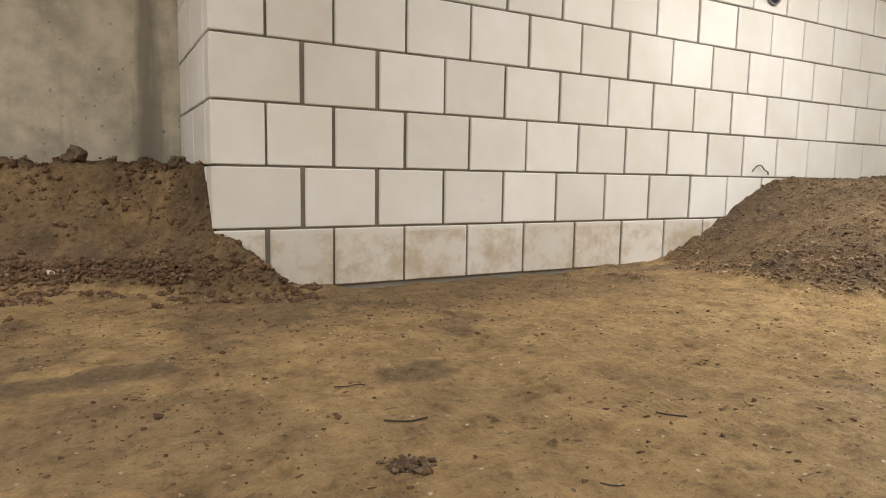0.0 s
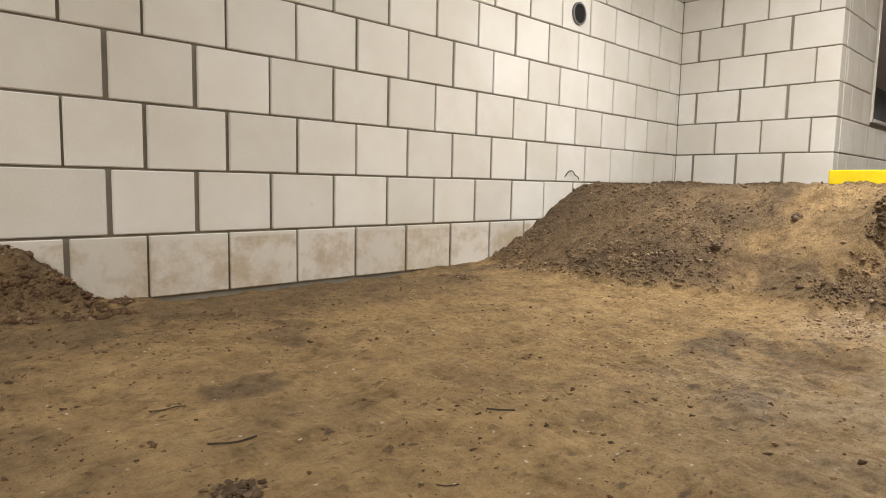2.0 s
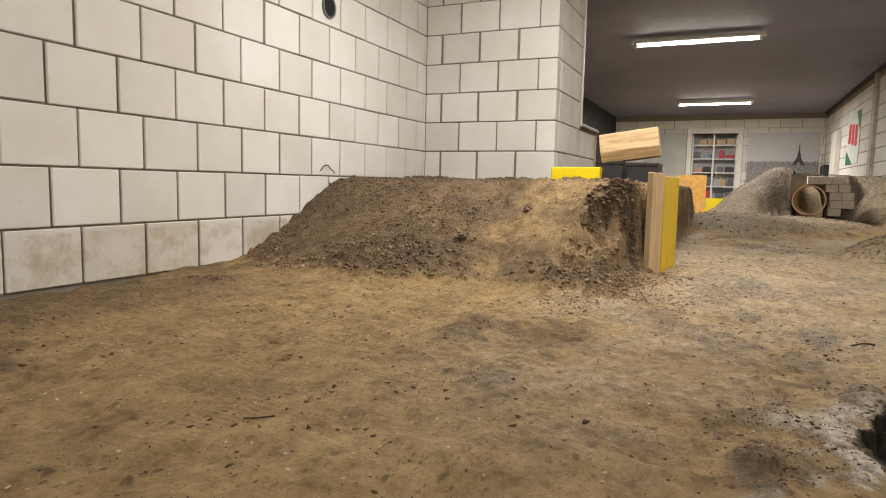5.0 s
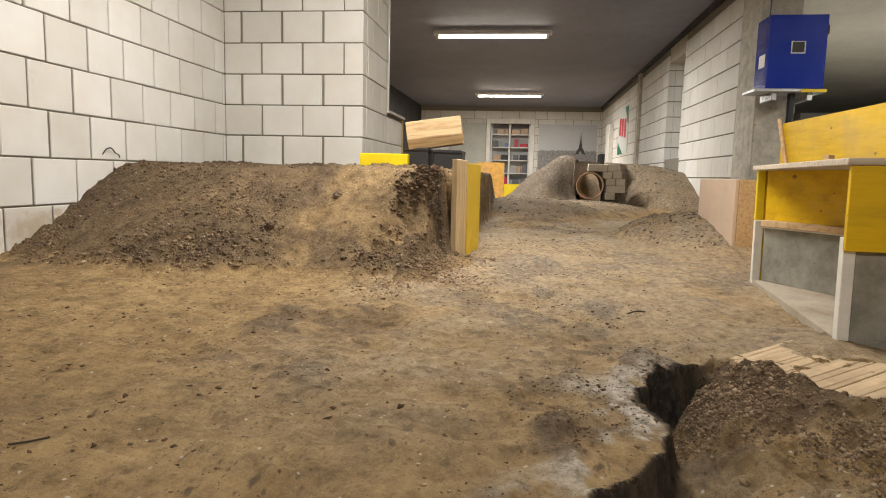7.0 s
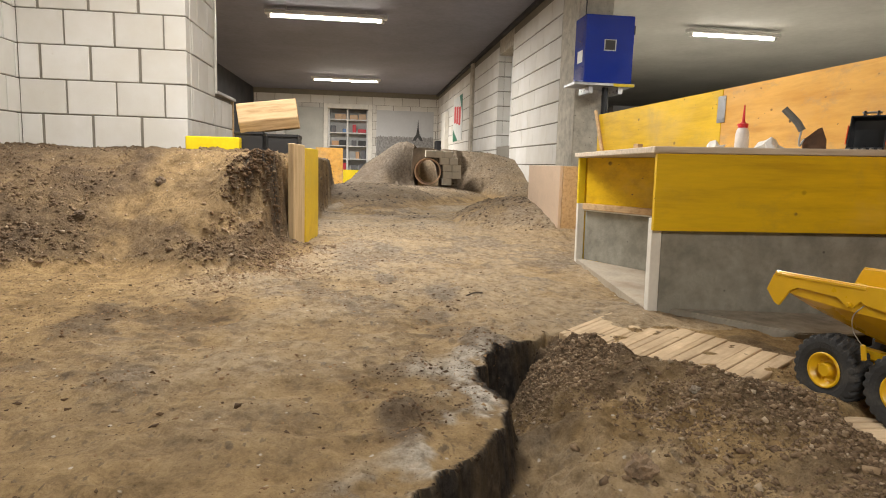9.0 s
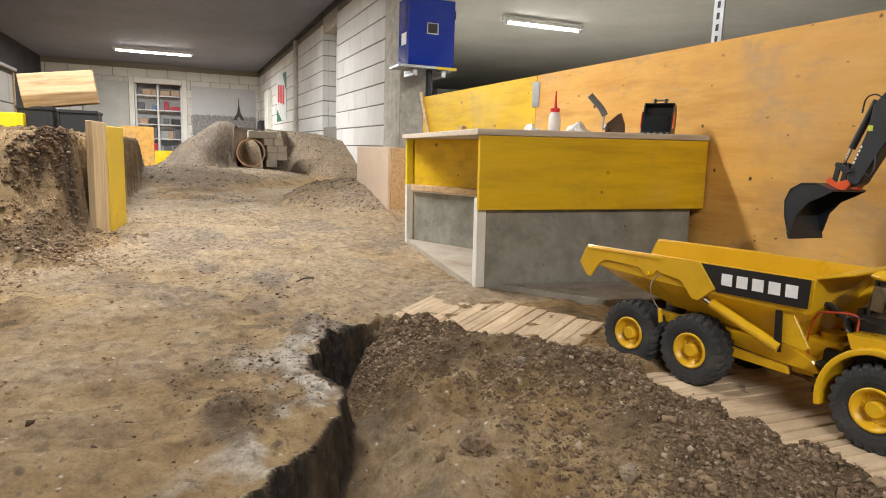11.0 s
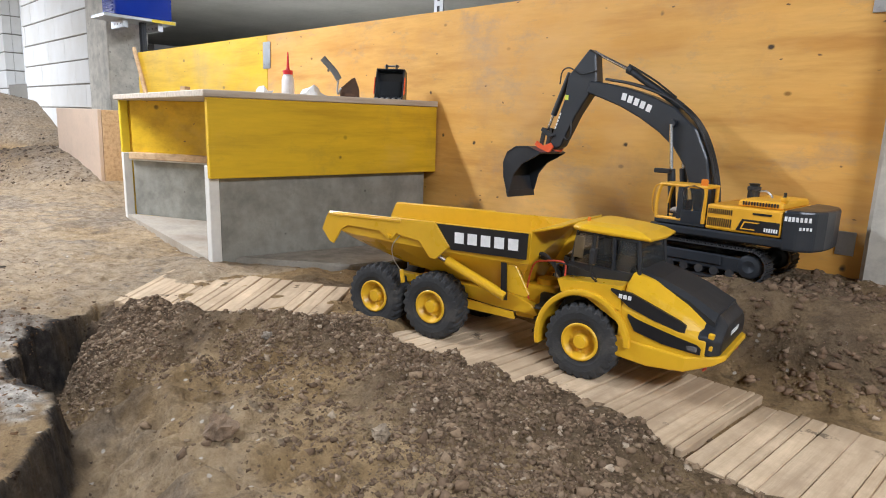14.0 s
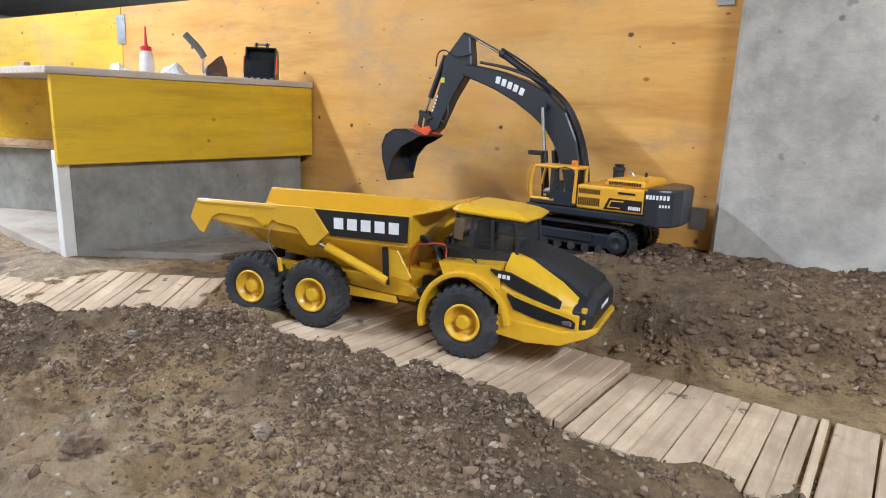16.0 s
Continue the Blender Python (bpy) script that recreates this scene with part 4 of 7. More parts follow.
tagged(part("timber_beam", beam_bm, wood("squared_pine_beam", (0.62, 0.45, 0.26), (0.40, 0.25, 0.12), grain=(12, 1, 12), scale=4, rough=0.7, knots=2.5), None, m=pose(4.665, 2.48, beam_z + 0.027, -8.0, 0, 4)), "short squared pine beam lying tilted on black crates", "beam")

# ---------- side box by the panel wall ----------
sb = tagged(empty("plywood_box", pose(4.17, 0.71, 0.0)), "pale chipboard box standing by the panel wall", "box")
part("front_face", box(0.0, 0.74, -0.02, 0.0, -0.1, 0.425, 0.002), M_CHIP, sb, "pinkish chipboard face")
part("end_face", box(-0.0, 0.02, -0.36, -0.022, -0.1, 0.423, 0.002), M_PINE, sb, "raw ply end face")
part("top_face", box(0.021, 0.719, -0.36, -0.021, 0.403, 0.420), M_CHIP, sb)
part("far_face", box(0.72, 0.74, -0.36, -0.022, -0.1, 0.42), M_CHIP, sb)
tagged(part("strut", rod((4.44, 0.335, 0.44), (4.645, 0.335, 0.80), 0.012, 8), M_PINE, None), "thin pine strut leaning on the panel wall", "strut")


# ---------- tube lamps ----------
def tube_lamp(x, y, length, watts, label):
    lamp = tagged(empty("ceiling_lamp", pose(x, y, 2.30)), label, "ceiling lamp", "fluorescent lamps")
    part("housing", box(-0.05, 0.05, -length / 2 - 0.06, length / 2 + 0.06, 0.022, 0.075, 0.008), M_FIX, lamp)
    part("tube", moved(lathe([(0, -length / 2), (0.019, -length / 2), (0.019, length / 2), (0, length / 2)], 14), pose(0, 0, 0, 90, 0, 0)), M_TUBE, lamp, "lit white tube")
    for s in (-1, 1):
        part("end_cap", box(-0.028, 0.028, s * length / 2 - 0.02, s * length / 2 + 0.02, -0.026, 0.021, 0.004), M_FIX, lamp)
        part("hanger", rod((0, s * length * 0.35, 0.075), (0, s * length * 0.35, 0.122), 0.004, 6), M_STEEL, lamp)
    tube_light(x, y, 2.272, length, watts)
    return lamp


tube_lamp(3.4, 2.32, 1.5, TUBE_WATTS * 1.05, "lit fluorescent tube lamp under the dark ceiling")
tube_lamp(-1.75, 2.42, 1.5, TUBE_WATTS * 1.35, "lit fluorescent tube lamp under the dark ceiling")
tube_lamp(9.36, 2.42, 1.5, TUBE_WATTS * 2.1, "lit fluorescent tube lamp under the dark ceiling")
tube_lamp(15.9, 2.36, 1.5, TUBE_WATTS * 2.1, "lit fluorescent tube lamp under the dark ceiling")
tube_lamp(9.05, -3.2, 1.25, TUBE_WATTS * 2.3, "lit fluorescent tube lamp in the side bay")
# unseen lamp, added to brighten the ceiling of the side bay
tube_lamp(2.9, -3.2, 1.25, TUBE_WATTS * 1.8, "lit fluorescent tube lamp in the side bay")


# ---------- the articulated hauler ----------
M_CAT = simple("glossy_yellow_paint", (0.70, 0.405, 0.010), 0.32, scale=9, vary=0.07, bumped=0.03, coat=0.25)
M_CHAR = simple("charcoal_paint", (0.019, 0.021, 0.025), 0.38, scale=14, vary=0.15, bumped=0.06)
M_MATT = simple("matt_charcoal_paint", (0.026, 0.027, 0.029), 0.68, scale=14, vary=0.15, bumped=0.08, spec=0.3)
M_RUBBER = simple("dusty_tyre_rubber", (0.030, 0.030, 0.030), 0.8, scale=30, vary=0.3, bumped=0.25, grime=(0.085, 0.075, 0.062))
M_CHROME = simple("chrome_rod", (0.75, 0.75, 0.76), 0.15, 1.0, scale=40, bumped=0.0)
M_HOSE = simple("black_hose_rubber", (0.015, 0.015, 0.015), 0.5, scale=30)
M_REDWIRE = simple("red_wire_sheath", (0.55, 0.07, 0.035), 0.5, scale=30)
M_WHITE = simple("white_decal", (0.82, 0.82, 0.80), 0.5, scale=30, bumped=0.0)
M_DECAL = simple("black_decal", (0.012, 0.012, 0.014), 0.35, scale=20, bumped=0.02)
M_LAMP_R = simple("orange_lens", (0.75, 0.22, 0.02), 0.25, scale=20, bumped=0.0)


def glass_material(name, tint, alpha):
    m, nt, b = nodes_of(name)
    b.inputs["Base Color"].default_value = (*tint, 1)
    b.inputs["Roughness"].default_value = 0.06
    b.inputs["Transmission Weight"].default_value = alpha
    b.inputs["IOR"].default_value = 1.2
    return m


M_GLASS = glass_material("smoked_cab_glass", (0.55, 0.57, 0.56), 0.96)


def soften(bm, off=0.002, seg=2, angle=25):
    edges = [e for e in bm.edges if len(e.link_faces) == 2 and e.calc_face_angle(0) > radians(angle)]
    bmesh.ops.bevel(bm, geom=edges, offset=off, segments=seg, affect="EDGES", profile=0.5, clamp_overlap=True)
    return bm


def loft(sections, cap=True):
    """sections: lists of (x, y, z) loops with equal counts."""
    bm = bmesh.new()
    rings = [[bm.verts.new(p) for p in s] for s in sections]
    n = len(rings[0])
    for a, b in zip(rings, rings[1:]):
        for i in range(n):
            bm.faces.new((a[i], a[(i + 1) % n], b[(i + 1) % n], b[i]))
    if cap:
        bm.faces.new(rings[0][::-1])
        bm.faces.new(rings[-1])
    bmesh.ops.recalc_face_normals(bm, faces=bm.faces)
    return bm


WR, WW = 0.0645, 0.050


def tyre_mesh():
    """Wide earthmover tyre with a lugged tread in one skin, its axle along y."""
    h = WW / 2
    prof = [(0.030, 0.0), (0.032, -h * 0.86), (0.040, -h * 0.97), (0.050, -h), (0.0575, -h * 0.95), (0.0605, -h * 0.86), (0.0612, -h * 0.62), (0.0612, -h * 0.36), (0.0612, -h * 0.10), (0.0612, h * 0.10), (0.0612, h * 0.36), (0.0612, h * 0.62), (0.0605, h * 0.86), (0.0575, h * 0.95), (0.050, h), (0.040, h * 0.97), (0.032, h * 0.86)]
    n, lugs = 144, 24
    bm = bmesh.new()
    rings = []
    for r, y in prof:
        row = []
        for i in range(n):
            a, rr = 2 * math.pi * i / n, r
            if r > 0.057:
                side = 0.5 if y > 0 else 0.0
                lean = 0.55 * abs(y) / h
                ph = (lugs * i / n + side + lean) % 1.0
                if ph < 0.56:
                    rr = r + (WR - 0.0612) * (1.0 if abs(y) < h * 0.7 else 0.75)
                elif abs(y) > h * 0.8:
                    rr = r - 0.0012
            row.append(bm.verts.new((rr * math.cos(a), y, rr * math.sin(a))))
        rings.append(row)
    m = len(rings)
    for k in range(m):
        a, b = rings[k], rings[(k + 1) % m]
        for i in range(n):
            bm.faces.new((a[i], a[(i + 1) % n], b[(i + 1) % n], b[i]))
    bmesh.ops.recalc_face_normals(bm, faces=bm.faces)
    me = mesh_from(bm, "tyre", M_RUBBER)
    return me


def rim_mesh():
    h = WW / 2
    # seen from -z of the lathe: lip, dish and hub
    prof = [(0.0322, h * 0.8), (0.0322, -h * 0.96), (0.0300, -h * 1.0), (0.0272, -h * 0.92), (0.0245, -h * 0.45), (0.0165, -h * 0.36), (0.0125, -h * 0.38), (0.0120, -h * 0.82), (0.0105, -h * 0.90), (0.0, -h * 0.90)]
    bm = lathe(prof, 40)
    for i in range(10):
        a = 2 * math.pi * i / 10
        joined(bm, lathe([(0, -h * 0.5), (0.0016, -h * 0.5), (0.0016, -h * 0.1), (0, -h * 0.1)], 6, Matrix.Translation((0.0195 * math.cos(a), 0.0195 * math.sin(a), 0))))
    me = mesh_from(moved(bm, pose(0, 0, 0, -90, 0, 0)), "rim", M_CAT)
    for p in me.polygons:
        p.use_smooth = len(p.vertices) == 4
    return me


TYRE_ME, RIM_ME = tyre_mesh(), rim_mesh()


def add_wheel(parent, x, side, spin):
    w = new("wheel")
    w.parent = parent
    w.matrix_basis = pose(x, side * 0.0915, WR, 0, spin, 0)
    t = new("tyre", TYRE_ME)
    t.parent = w
    r = new("rim", RIM_ME)
    r.parent = w
    r.matrix_basis = pose(0, 0, 0, 0, 0, 0 if side < 0 else 180)
    return w


def bars(parent, x0, x1, z0, z1, y, n, material, side, name="lettering_bar", slant=0.0, gap=0.22):
    """Plain marks that stand in for a maker's name on an upright face."""
    w = (x1 - x0) / n
    for i in range(n):
        a, b = x0 + w * i + w * gap / 2, x0 + w * (i + 1) - w * gap / 2
        bm = prism([(a, z0), (b, z0), (b + slant, z1), (a + slant, z1)], y, y + side * 0.0008)
        part(name, bm, material, parent)


def hauler():
    root = tagged(empty("articulated_hauler", pose(1.133, 0.891, 0.0135, 0, 0, 0)), "yellow radio-controlled articulated dump truck with black cab on boards", "model truck")
    S = 0.985
    rear = new("rear_unit")
    rear.parent = root
    rear.matrix_basis = pose(0, 0, 0, 0, -1.2, 192.0) @ Matrix.Scale(S, 4) @ Matrix.Translation((0.115, 0, 0))
    front = new("front_unit")
    front.parent = root
    front.matrix_basis = pose(0, 0, 0, 0, 2.6, 188.5) @ Matrix.Scale(S, 4) @ Matrix.Translation((0.115, 0, 0))

    # dump body, an open shell
    TOP = 0.228
    stations = [  # x of top, mid, floor; z of top, mid, floor; half widths
        (-0.555, -0.566, -0.560, 0.226, 0.196, 0.190, 0.114, 0.114, 0.092),
        (-0.500, -0.500, -0.500, TOP, 0.186, 0.166, 0.114, 0.114, 0.085),
        (-0.400, -0.400, -0.400, TOP, 0.180, 0.136, 0.114, 0.113, 0.072),
        (-0.300, -0.290, -0.290, TOP, 0.176, 0.117, 0.114, 0.112, 0.064),
        (-0.180, -0.180, -0.200, TOP, 0.172, 0.110, 0.114, 0.111, 0.062),
        (-0.100, -0.106, -0.150, TOP, 0.172, 0.112, 0.114, 0.108, 0.060),
    ]
    T = 0.004
    outer, inner = [], []
    for xt, xm, xf, zt, zm, zf, wt, wm, wf in stations:
        outer.append([(xt, -wt, zt), (xm, -wm, zm), (xf, -wf, zf), (xf, wf, zf), (xm, wm, zm), (xt, wt, zt)])
        dx = -0.007 if xt > -0.1 else 0.0
        inner.append([(xt + dx, -wt + T, zt), (xm + dx, -wm + T, zm), (xf + dx, -wf + T, zf + T), (xf + dx, wf - T, zf + T), (xm + dx, wm - T, zm), (xt + dx, wt - T, zt)])
    bm = bmesh.new()
    vo = [[bm.verts.new(p) for p in s] for s in outer]
    vi = [[bm.verts.new(p) for p in s] for s in inner]
    for rows, flip in ((vo, False), (vi, True)):
        for a, b in zip(rows, rows[1:]):
            for i in range(5):
                q = (a[i], a[i + 1], b[i + 1], b[i])
                bm.faces.new(q[::-1] if flip else q)
        bm.faces.new(rows[-1])
    for a, b, c, d in zip(vo, vo[1:], vi, vi[1:]):
        bm.faces.new((a[0], b[0], d[0], c[0]))
        bm.faces.new((a[5], b[5], d[5], c[5]))
    for i in range(5):
        bm.faces.new((vo[0][i], vo[0][i + 1], vi[0][i + 1], vi[0][i]))
    bm.faces.new((vo[-1][0], vo[-1][5], vi[-1][5], vi[-1][0]))
    bmesh.ops.recalc_face_normals(bm, faces=bm.faces)
    soften(bm, 0.0015, 1, 40)
    body = part("dump_body", bm, M_CAT, rear, "yellow open dump body")
    # spill guard over the front wall
    part("spill_guard", soften(loft([[(-0.108, s * 0.112, TOP - 0.002), (-0.104, s * 0.112, TOP + 0.003), (-0.052, s * 0.098, TOP + 0.016), (-0.052, s * 0.098, TOP + 0.012)] for s in (-1, 1)]), 0.0008, 1), M_CAT, body)
    for s in (-1, 1):
        y = s * 0.1145
        o = s * 0.0045
        # side rail with its tail ear and the bracket plates
        part("side_rail", soften(prism([(-0.563, 0.218), (-0.556, 0.229), (-0.295, 0.2295), (-0.262, 0.186), (-0.292, 0.160), (-0.304, 0.160), (-0.330, 0.190), (-0.372, 0.196), (-0.382, 0.200), (-0.395, 0.186), (-0.404, 0.186), (-0.424, 0.200), (-0.505, 0.203), (-0.523, 0.194), (-0.545, 0.162), (-0.556, 0.166), (-0.576, 0.190)], y, y + o), 0.0008, 1), M_CAT, body)
        part("rail_seam", soften(prism([(-0.556, 0.2255), (-0.372, 0.2265), (-0.372, 0.2215), (-0.556, 0.2205)], y + o, y + o + s * 0.0018), 0.0004, 1), M_CAT, body)
        decal = part("name_panel", prism([(-0.292, 0.2265), (-0.106, 0.2265), (-0.108, 0.181), (-0.260, 0.181)], y, y + s * 0.0012), M_DECAL, body, "black name panel with five plain white marks")
        bars(decal, -0.256, -0.120, 0.1945, 0.2145, y + s * 0.0012, 5, M_WHITE, s, gap=0.30)
        part("gusset", soften(prism([(-0.152, 0.178), (-0.140, 0.178), (-0.105, 0.118), (-0.112, 0.112), (-0.150, 0.118)], s * 0.098, s * 0.104), 0.0008, 1), M_CAT, body)
        part("stay", prism([(-0.160, 0.182), (-0.150, 0.182), (-0.146, 0.102), (-0.158, 0.102)], s * 0.105, s * 0.108), M_DECAL, rear, "black upright stay")
        # tipping cylinder
        cyl = part("tipping_cylinder", rod((-0.272, s * 0.108, 0.158), (-0.150, s * 0.106, 0.108), 0.0088, 16), M_CAT, rear, "yellow tipping cylinder", smooth=False)
        part("piston_rod", rod((-0.300, s * 0.108, 0.169), (-0.272, s * 0.108, 0.158), 0.005, 12), M_CHROME, cyl)
        part("rod_eye", moved(lathe([(0, -0.006), (0.0085, -0.006), (0.0085, 0.006), (0, 0.006)], 14), pose(-0.300, s * 0.112, 0.169, 90, 0, 0)), M_CAT, cyl)
        part("pivot_pin", moved(lathe([(0, -0.004), (0.004, -0.004), (0.004, 0.004), (0, 0.004)], 10), pose(-0.400, s * 0.121, 0.192, 90, 0, 0)), M_CAT, body)
        part("cable", hose([(-0.372, s * 0.122, 0.196), (-0.388, s * 0.124, 0.175), (-0.385, s * 0.124, 0.150), (-0.370, s * 0.120, 0.128)], 0.0009, 6), M_STEEL, rear, "thin steel cable")
        part("cable_lug", soften(prism([(-0.374, 0.130), (-0.366, 0.130), (-0.362, 0.105), (-0.370, 0.102)], s * 0.115, s * 0.121), 0.0015, 1), M_CAT, rear)
        # chassis rails and bogie beam
        part("frame_rail", soften(prism([(-0.475, 0.098), (-0.470, 0.112), (-0.155, 0.106), (-0.115, 0.090), (-0.100, 0.070), (-0.180, 0.074), (-0.300, 0.088)], s * 0.050, s * 0.068), 0.0015, 1), M_CAT, rear, "yellow chassis rail")
        part("bogie_beam", soften(prism([(-0.455, 0.052), (-0.455, 0.078), (-0.385, 0.100), (-0.362, 0.100), (-0.292, 0.078), (-0.292, 0.052), (-0.35, 0.066), (-0.40, 0.066)], s * 0.044, s * 0.062), 0.002, 1), M_CAT, rear)
        part("cross_stay", soften(prism([(-0.300, 0.086), (-0.150, 0.072), (-0.145, 0.060), (-0.300, 0.066)], s * 0.070, s * 0.078), 0.001, 1), M_CAT, rear)
    part("tail_bumper", soften(box(-0.492, -0.476, -0.05, 0.05, 0.088, 0.112), 0.002, 1), M_DARKPLASTIC, rear, "black tail light bar")
    for x in (-0.442, -0.305):
        part("axle", rod((x, -0.07, WR), (x, 0.07, WR), 0.014, 14), M_CAT, rear)
    part("prop_shaft", rod((-0.44, 0, 0.066), (-0.06, 0, 0.066), 0.010, 12), M_CHAR, rear)
    part("hitch", soften(box(-0.165, -0.085, -0.034, 0.034, 0.052, 0.118), 0.006, 2), M_CAT, rear, "yellow articulation hitch")
    part("hitch_collar", lathe([(0, 0.048), (0.020, 0.048), (0.020, 0.128), (0, 0.128)], 20, Matrix.Translation((-0.115, 0, 0))), M_CAT, rear)
    for x, sp in ((-0.442, (12, 40)), (-0.305, (27, 5))):
        add_wheel(rear, x, -1, sp[0])
        add_wheel(rear, x, 1, sp[1])

    # ---- front unit ----
    def sect(x, zb, zt, wb, wt, ch):
        return [(x, -wb, zb), (x, -wb - 0.001, (zb + zt) / 2), (x, -wt, zt - ch), (x, -wt + ch * 1.6, zt), (x, wt - ch * 1.6, zt), (x, wt, zt - ch), (x, wb + 0.001, (zb + zt) / 2), (x, wb, zb)]

    nose = part("bonnet", soften(loft([sect(0.058, 0.088, 0.190, 0.108, 0.094, 0.016), sect(0.100, 0.080, 0.181, 0.106, 0.091, 0.018), sect(0.150, 0.078, 0.164, 0.101, 0.086, 0.020), sect(0.190, 0.080, 0.146, 0.094, 0.080, 0.020)]), 0.004, 3, 15), M_CAT, front, "yellow bonnet sides")
    part("bonnet_top", soften(loft([sect(0.050, 0.150, 0.1945, 0.060, 0.062, 0.006), sect(0.100, 0.150, 0.1855, 0.062, 0.064, 0.006), sect(0.150, 0.140, 0.1695, 0.066, 0.068, 0.007), sect(0.193, 0.130, 0.1500, 0.074, 0.074, 0.010)]), 0.003, 2, 15), M_MATT, nose, "matt charcoal bonnet top")
    grille = part("grille", soften(loft([sect(0.176, 0.090, 0.1495, 0.0958, 0.078, 0.016), sect(0.196, 0.090, 0.146, 0.091, 0.074, 0.014), sect(0.2085, 0.092, 0.134, 0.080, 0.070, 0.010)]), 0.003, 2, 15), M_CHAR, nose, "charcoal grille with plain white marks")
    for i in range(5):
        yb = -0.024 + i * 0.0105
        part("lettering_bar", box(0.2078, 0.2094, yb, yb + 0.0078, 0.112, 0.119), M_WHITE, grille)
    part("bumper", soften(loft([[(x, -w, za), (x, -w, zb), (x, w, zb), (x, w, za)] for x, za, zb, w in ((0.052, 0.058, 0.092, 0.110), (0.110, 0.054, 0.088, 0.108), (0.165, 0.060, 0.085, 0.103), (0.205, 0.078, 0.092, 0.088), (0.216, 0.084, 0.093, 0.070))]), 0.003, 2, 20), M_CAT, front, "yellow lower bumper")
    for s in (-1, 1):
        def side(pts, y0, y1, mat, name, label="", bev=0.0006):
            return part(name, soften(prism(pts, s * y0, s * y1), bev, 1), mat, front, label)
        # dark side insets
        up = loft([[(x, s * y, za), (x, s * (y + 0.0035), za), (x, s * (y + 0.0015), zb), (x, s * (y - 0.004), zb)] for x, y, za, zb in ((0.040, 0.1085, 0.163, 0.166), (0.072, 0.1065, 0.142, 0.164), (0.110, 0.1032, 0.130, 0.151), (0.150, 0.098, 0.120, 0.136), (0.158, 0.0965, 0.120, 0.131))])
        part("side_inset", up, M_DECAL, nose, "black side stripe")
        lo = loft([[(x, s * (y - 0.002), za), (x, s * (y + 0.0028), za), (x, s * (y + 0.0020), zb), (x, s * (y - 0.003), zb)] for x, y, za, zb in ((0.072, 0.1075, 0.126, 0.131), (0.085, 0.1065, 0.106, 0.126), (0.130, 0.1030, 0.096, 0.116), (0.178, 0.0968, 0.092, 0.106), (0.184, 0.0955, 0.092, 0.101))])
        inset = part("air_inlet", lo, M_DECAL, nose, "black side air inlet")
        part("headlight", soften(box(0.160, 0.179, s * 0.0985 - 0.0025, s * 0.0985 + 0.0025, 0.0945, 0.1035), 0.0015, 1), simple("headlamp_glass", (0.25, 0.25, 0.26), 0.1, 0.6, scale=60), nose, "small clear headlight")
        for i in range(3):
            a = 0.054 + 0.0075 * i
            part("lettering_bar", prism([(a, 0.1535), (a + 0.0052, 0.1535), (a + 0.0052, 0.160), (a, 0.160)], s * 0.1105, s * 0.1120), M_WHITE, front)
        for z0 in (0.100, 0.118):
            part("grille_tab", soften(box(0.190, 0.1985, s * 0.088 - 0.004, s * 0.088 + 0.004, z0, z0 + 0.008), 0.001, 1), M_CAT, nose)
        # mudguard over the wheel
        ring_o = [(0.084 * math.cos(a), WR + 0.088 * math.sin(a)) for a in np.linspace(radians(8), radians(196), 22)]
        ring_i = [(0.0745 * math.cos(a), WR + 0.0785 * math.sin(a)) for a in np.linspace(radians(196), radians(8), 22)]
        part("mudguard", soften(prism(ring_o + ring_i, s * 0.056, s * 0.1165), 0.0025, 2, 30), M_CAT, front, "yellow rounded mudguard")
        part("mudguard_web", prism([(0.0, 0.140), (-0.045, 0.140), (-0.055, 0.160), (0.055, 0.172), (0.062, 0.110)], s * 0.066, s * 0.1085), M_CAT, front)
        part("door_handle", soften(box(0.052, 0.060, s * 0.1135 - 0.0015, s * 0.1135 + 0.0015, 0.134, 0.138), 0.0008, 1), M_CAT, front)
        # steps behind the wheel
        for k in range(3):
            part("step", soften(box(-0.098, -0.080, s * 0.060, s * 0.092, 0.050 + 0.022 * k, 0.055 + 0.022 * k), 0.001, 1), M_DARKPLASTIC, front)
        # mirrors with their frame
        mir = part("mirror_frame", hose([(0.000, s * 0.066, 0.236), (0.002, s * 0.100, 0.238), (0.002, s * 0.106, 0.230), (0.002, s * 0.106, 0.180), (0.010, s * 0.098, 0.168)], 0.0016, 6, 5), M_DARKPLASTIC, front, "black mirror frame")
        part("mirror", soften(box(-0.003, 0.006, s * 0.106 - 0.007, s * 0.106 + 0.007, 0.196, 0.222), 0.002, 1), M_DARKPLASTIC, mir)
        part("handrail", hose([(-0.062, s * 0.100, 0.160), (-0.062, s * 0.102, 0.182), (-0.040, s * 0.102, 0.186), (0.005, s * 0.101, 0.180), (0.008, s * 0.100, 0.166)], 0.0012, 6, 5), M_DARKPLASTIC, front)
    part("front_axle", rod((0, -0.07, WR), (0, 0.07, WR), 0.014, 14), M_CAT, front)
    part("front_frame", soften(box(-0.115, 0.06, -0.045, 0.045, 0.056, 0.110), 0.004, 2), M_CHAR, front)
    add_wheel(front, 0.0, -1, 8)
    add_wheel(front, 0.0, 1, 33)
    # cab
    W = 0.068
    cab = part("cab", soften(loft([[(xf, -w, z), (xf, w, z), (xr, w, z), (xr, -w, z)] for z, xf, xr, w in ((0.108, 0.062, -0.080, W), (0.160, 0.064, -0.082, W), (0.192, 0.082, -0.082, W), (0.194, 0.082, -0.082, W))]), 0.002, 1), M_CHAR, front, "charcoal cab with smoked windows")
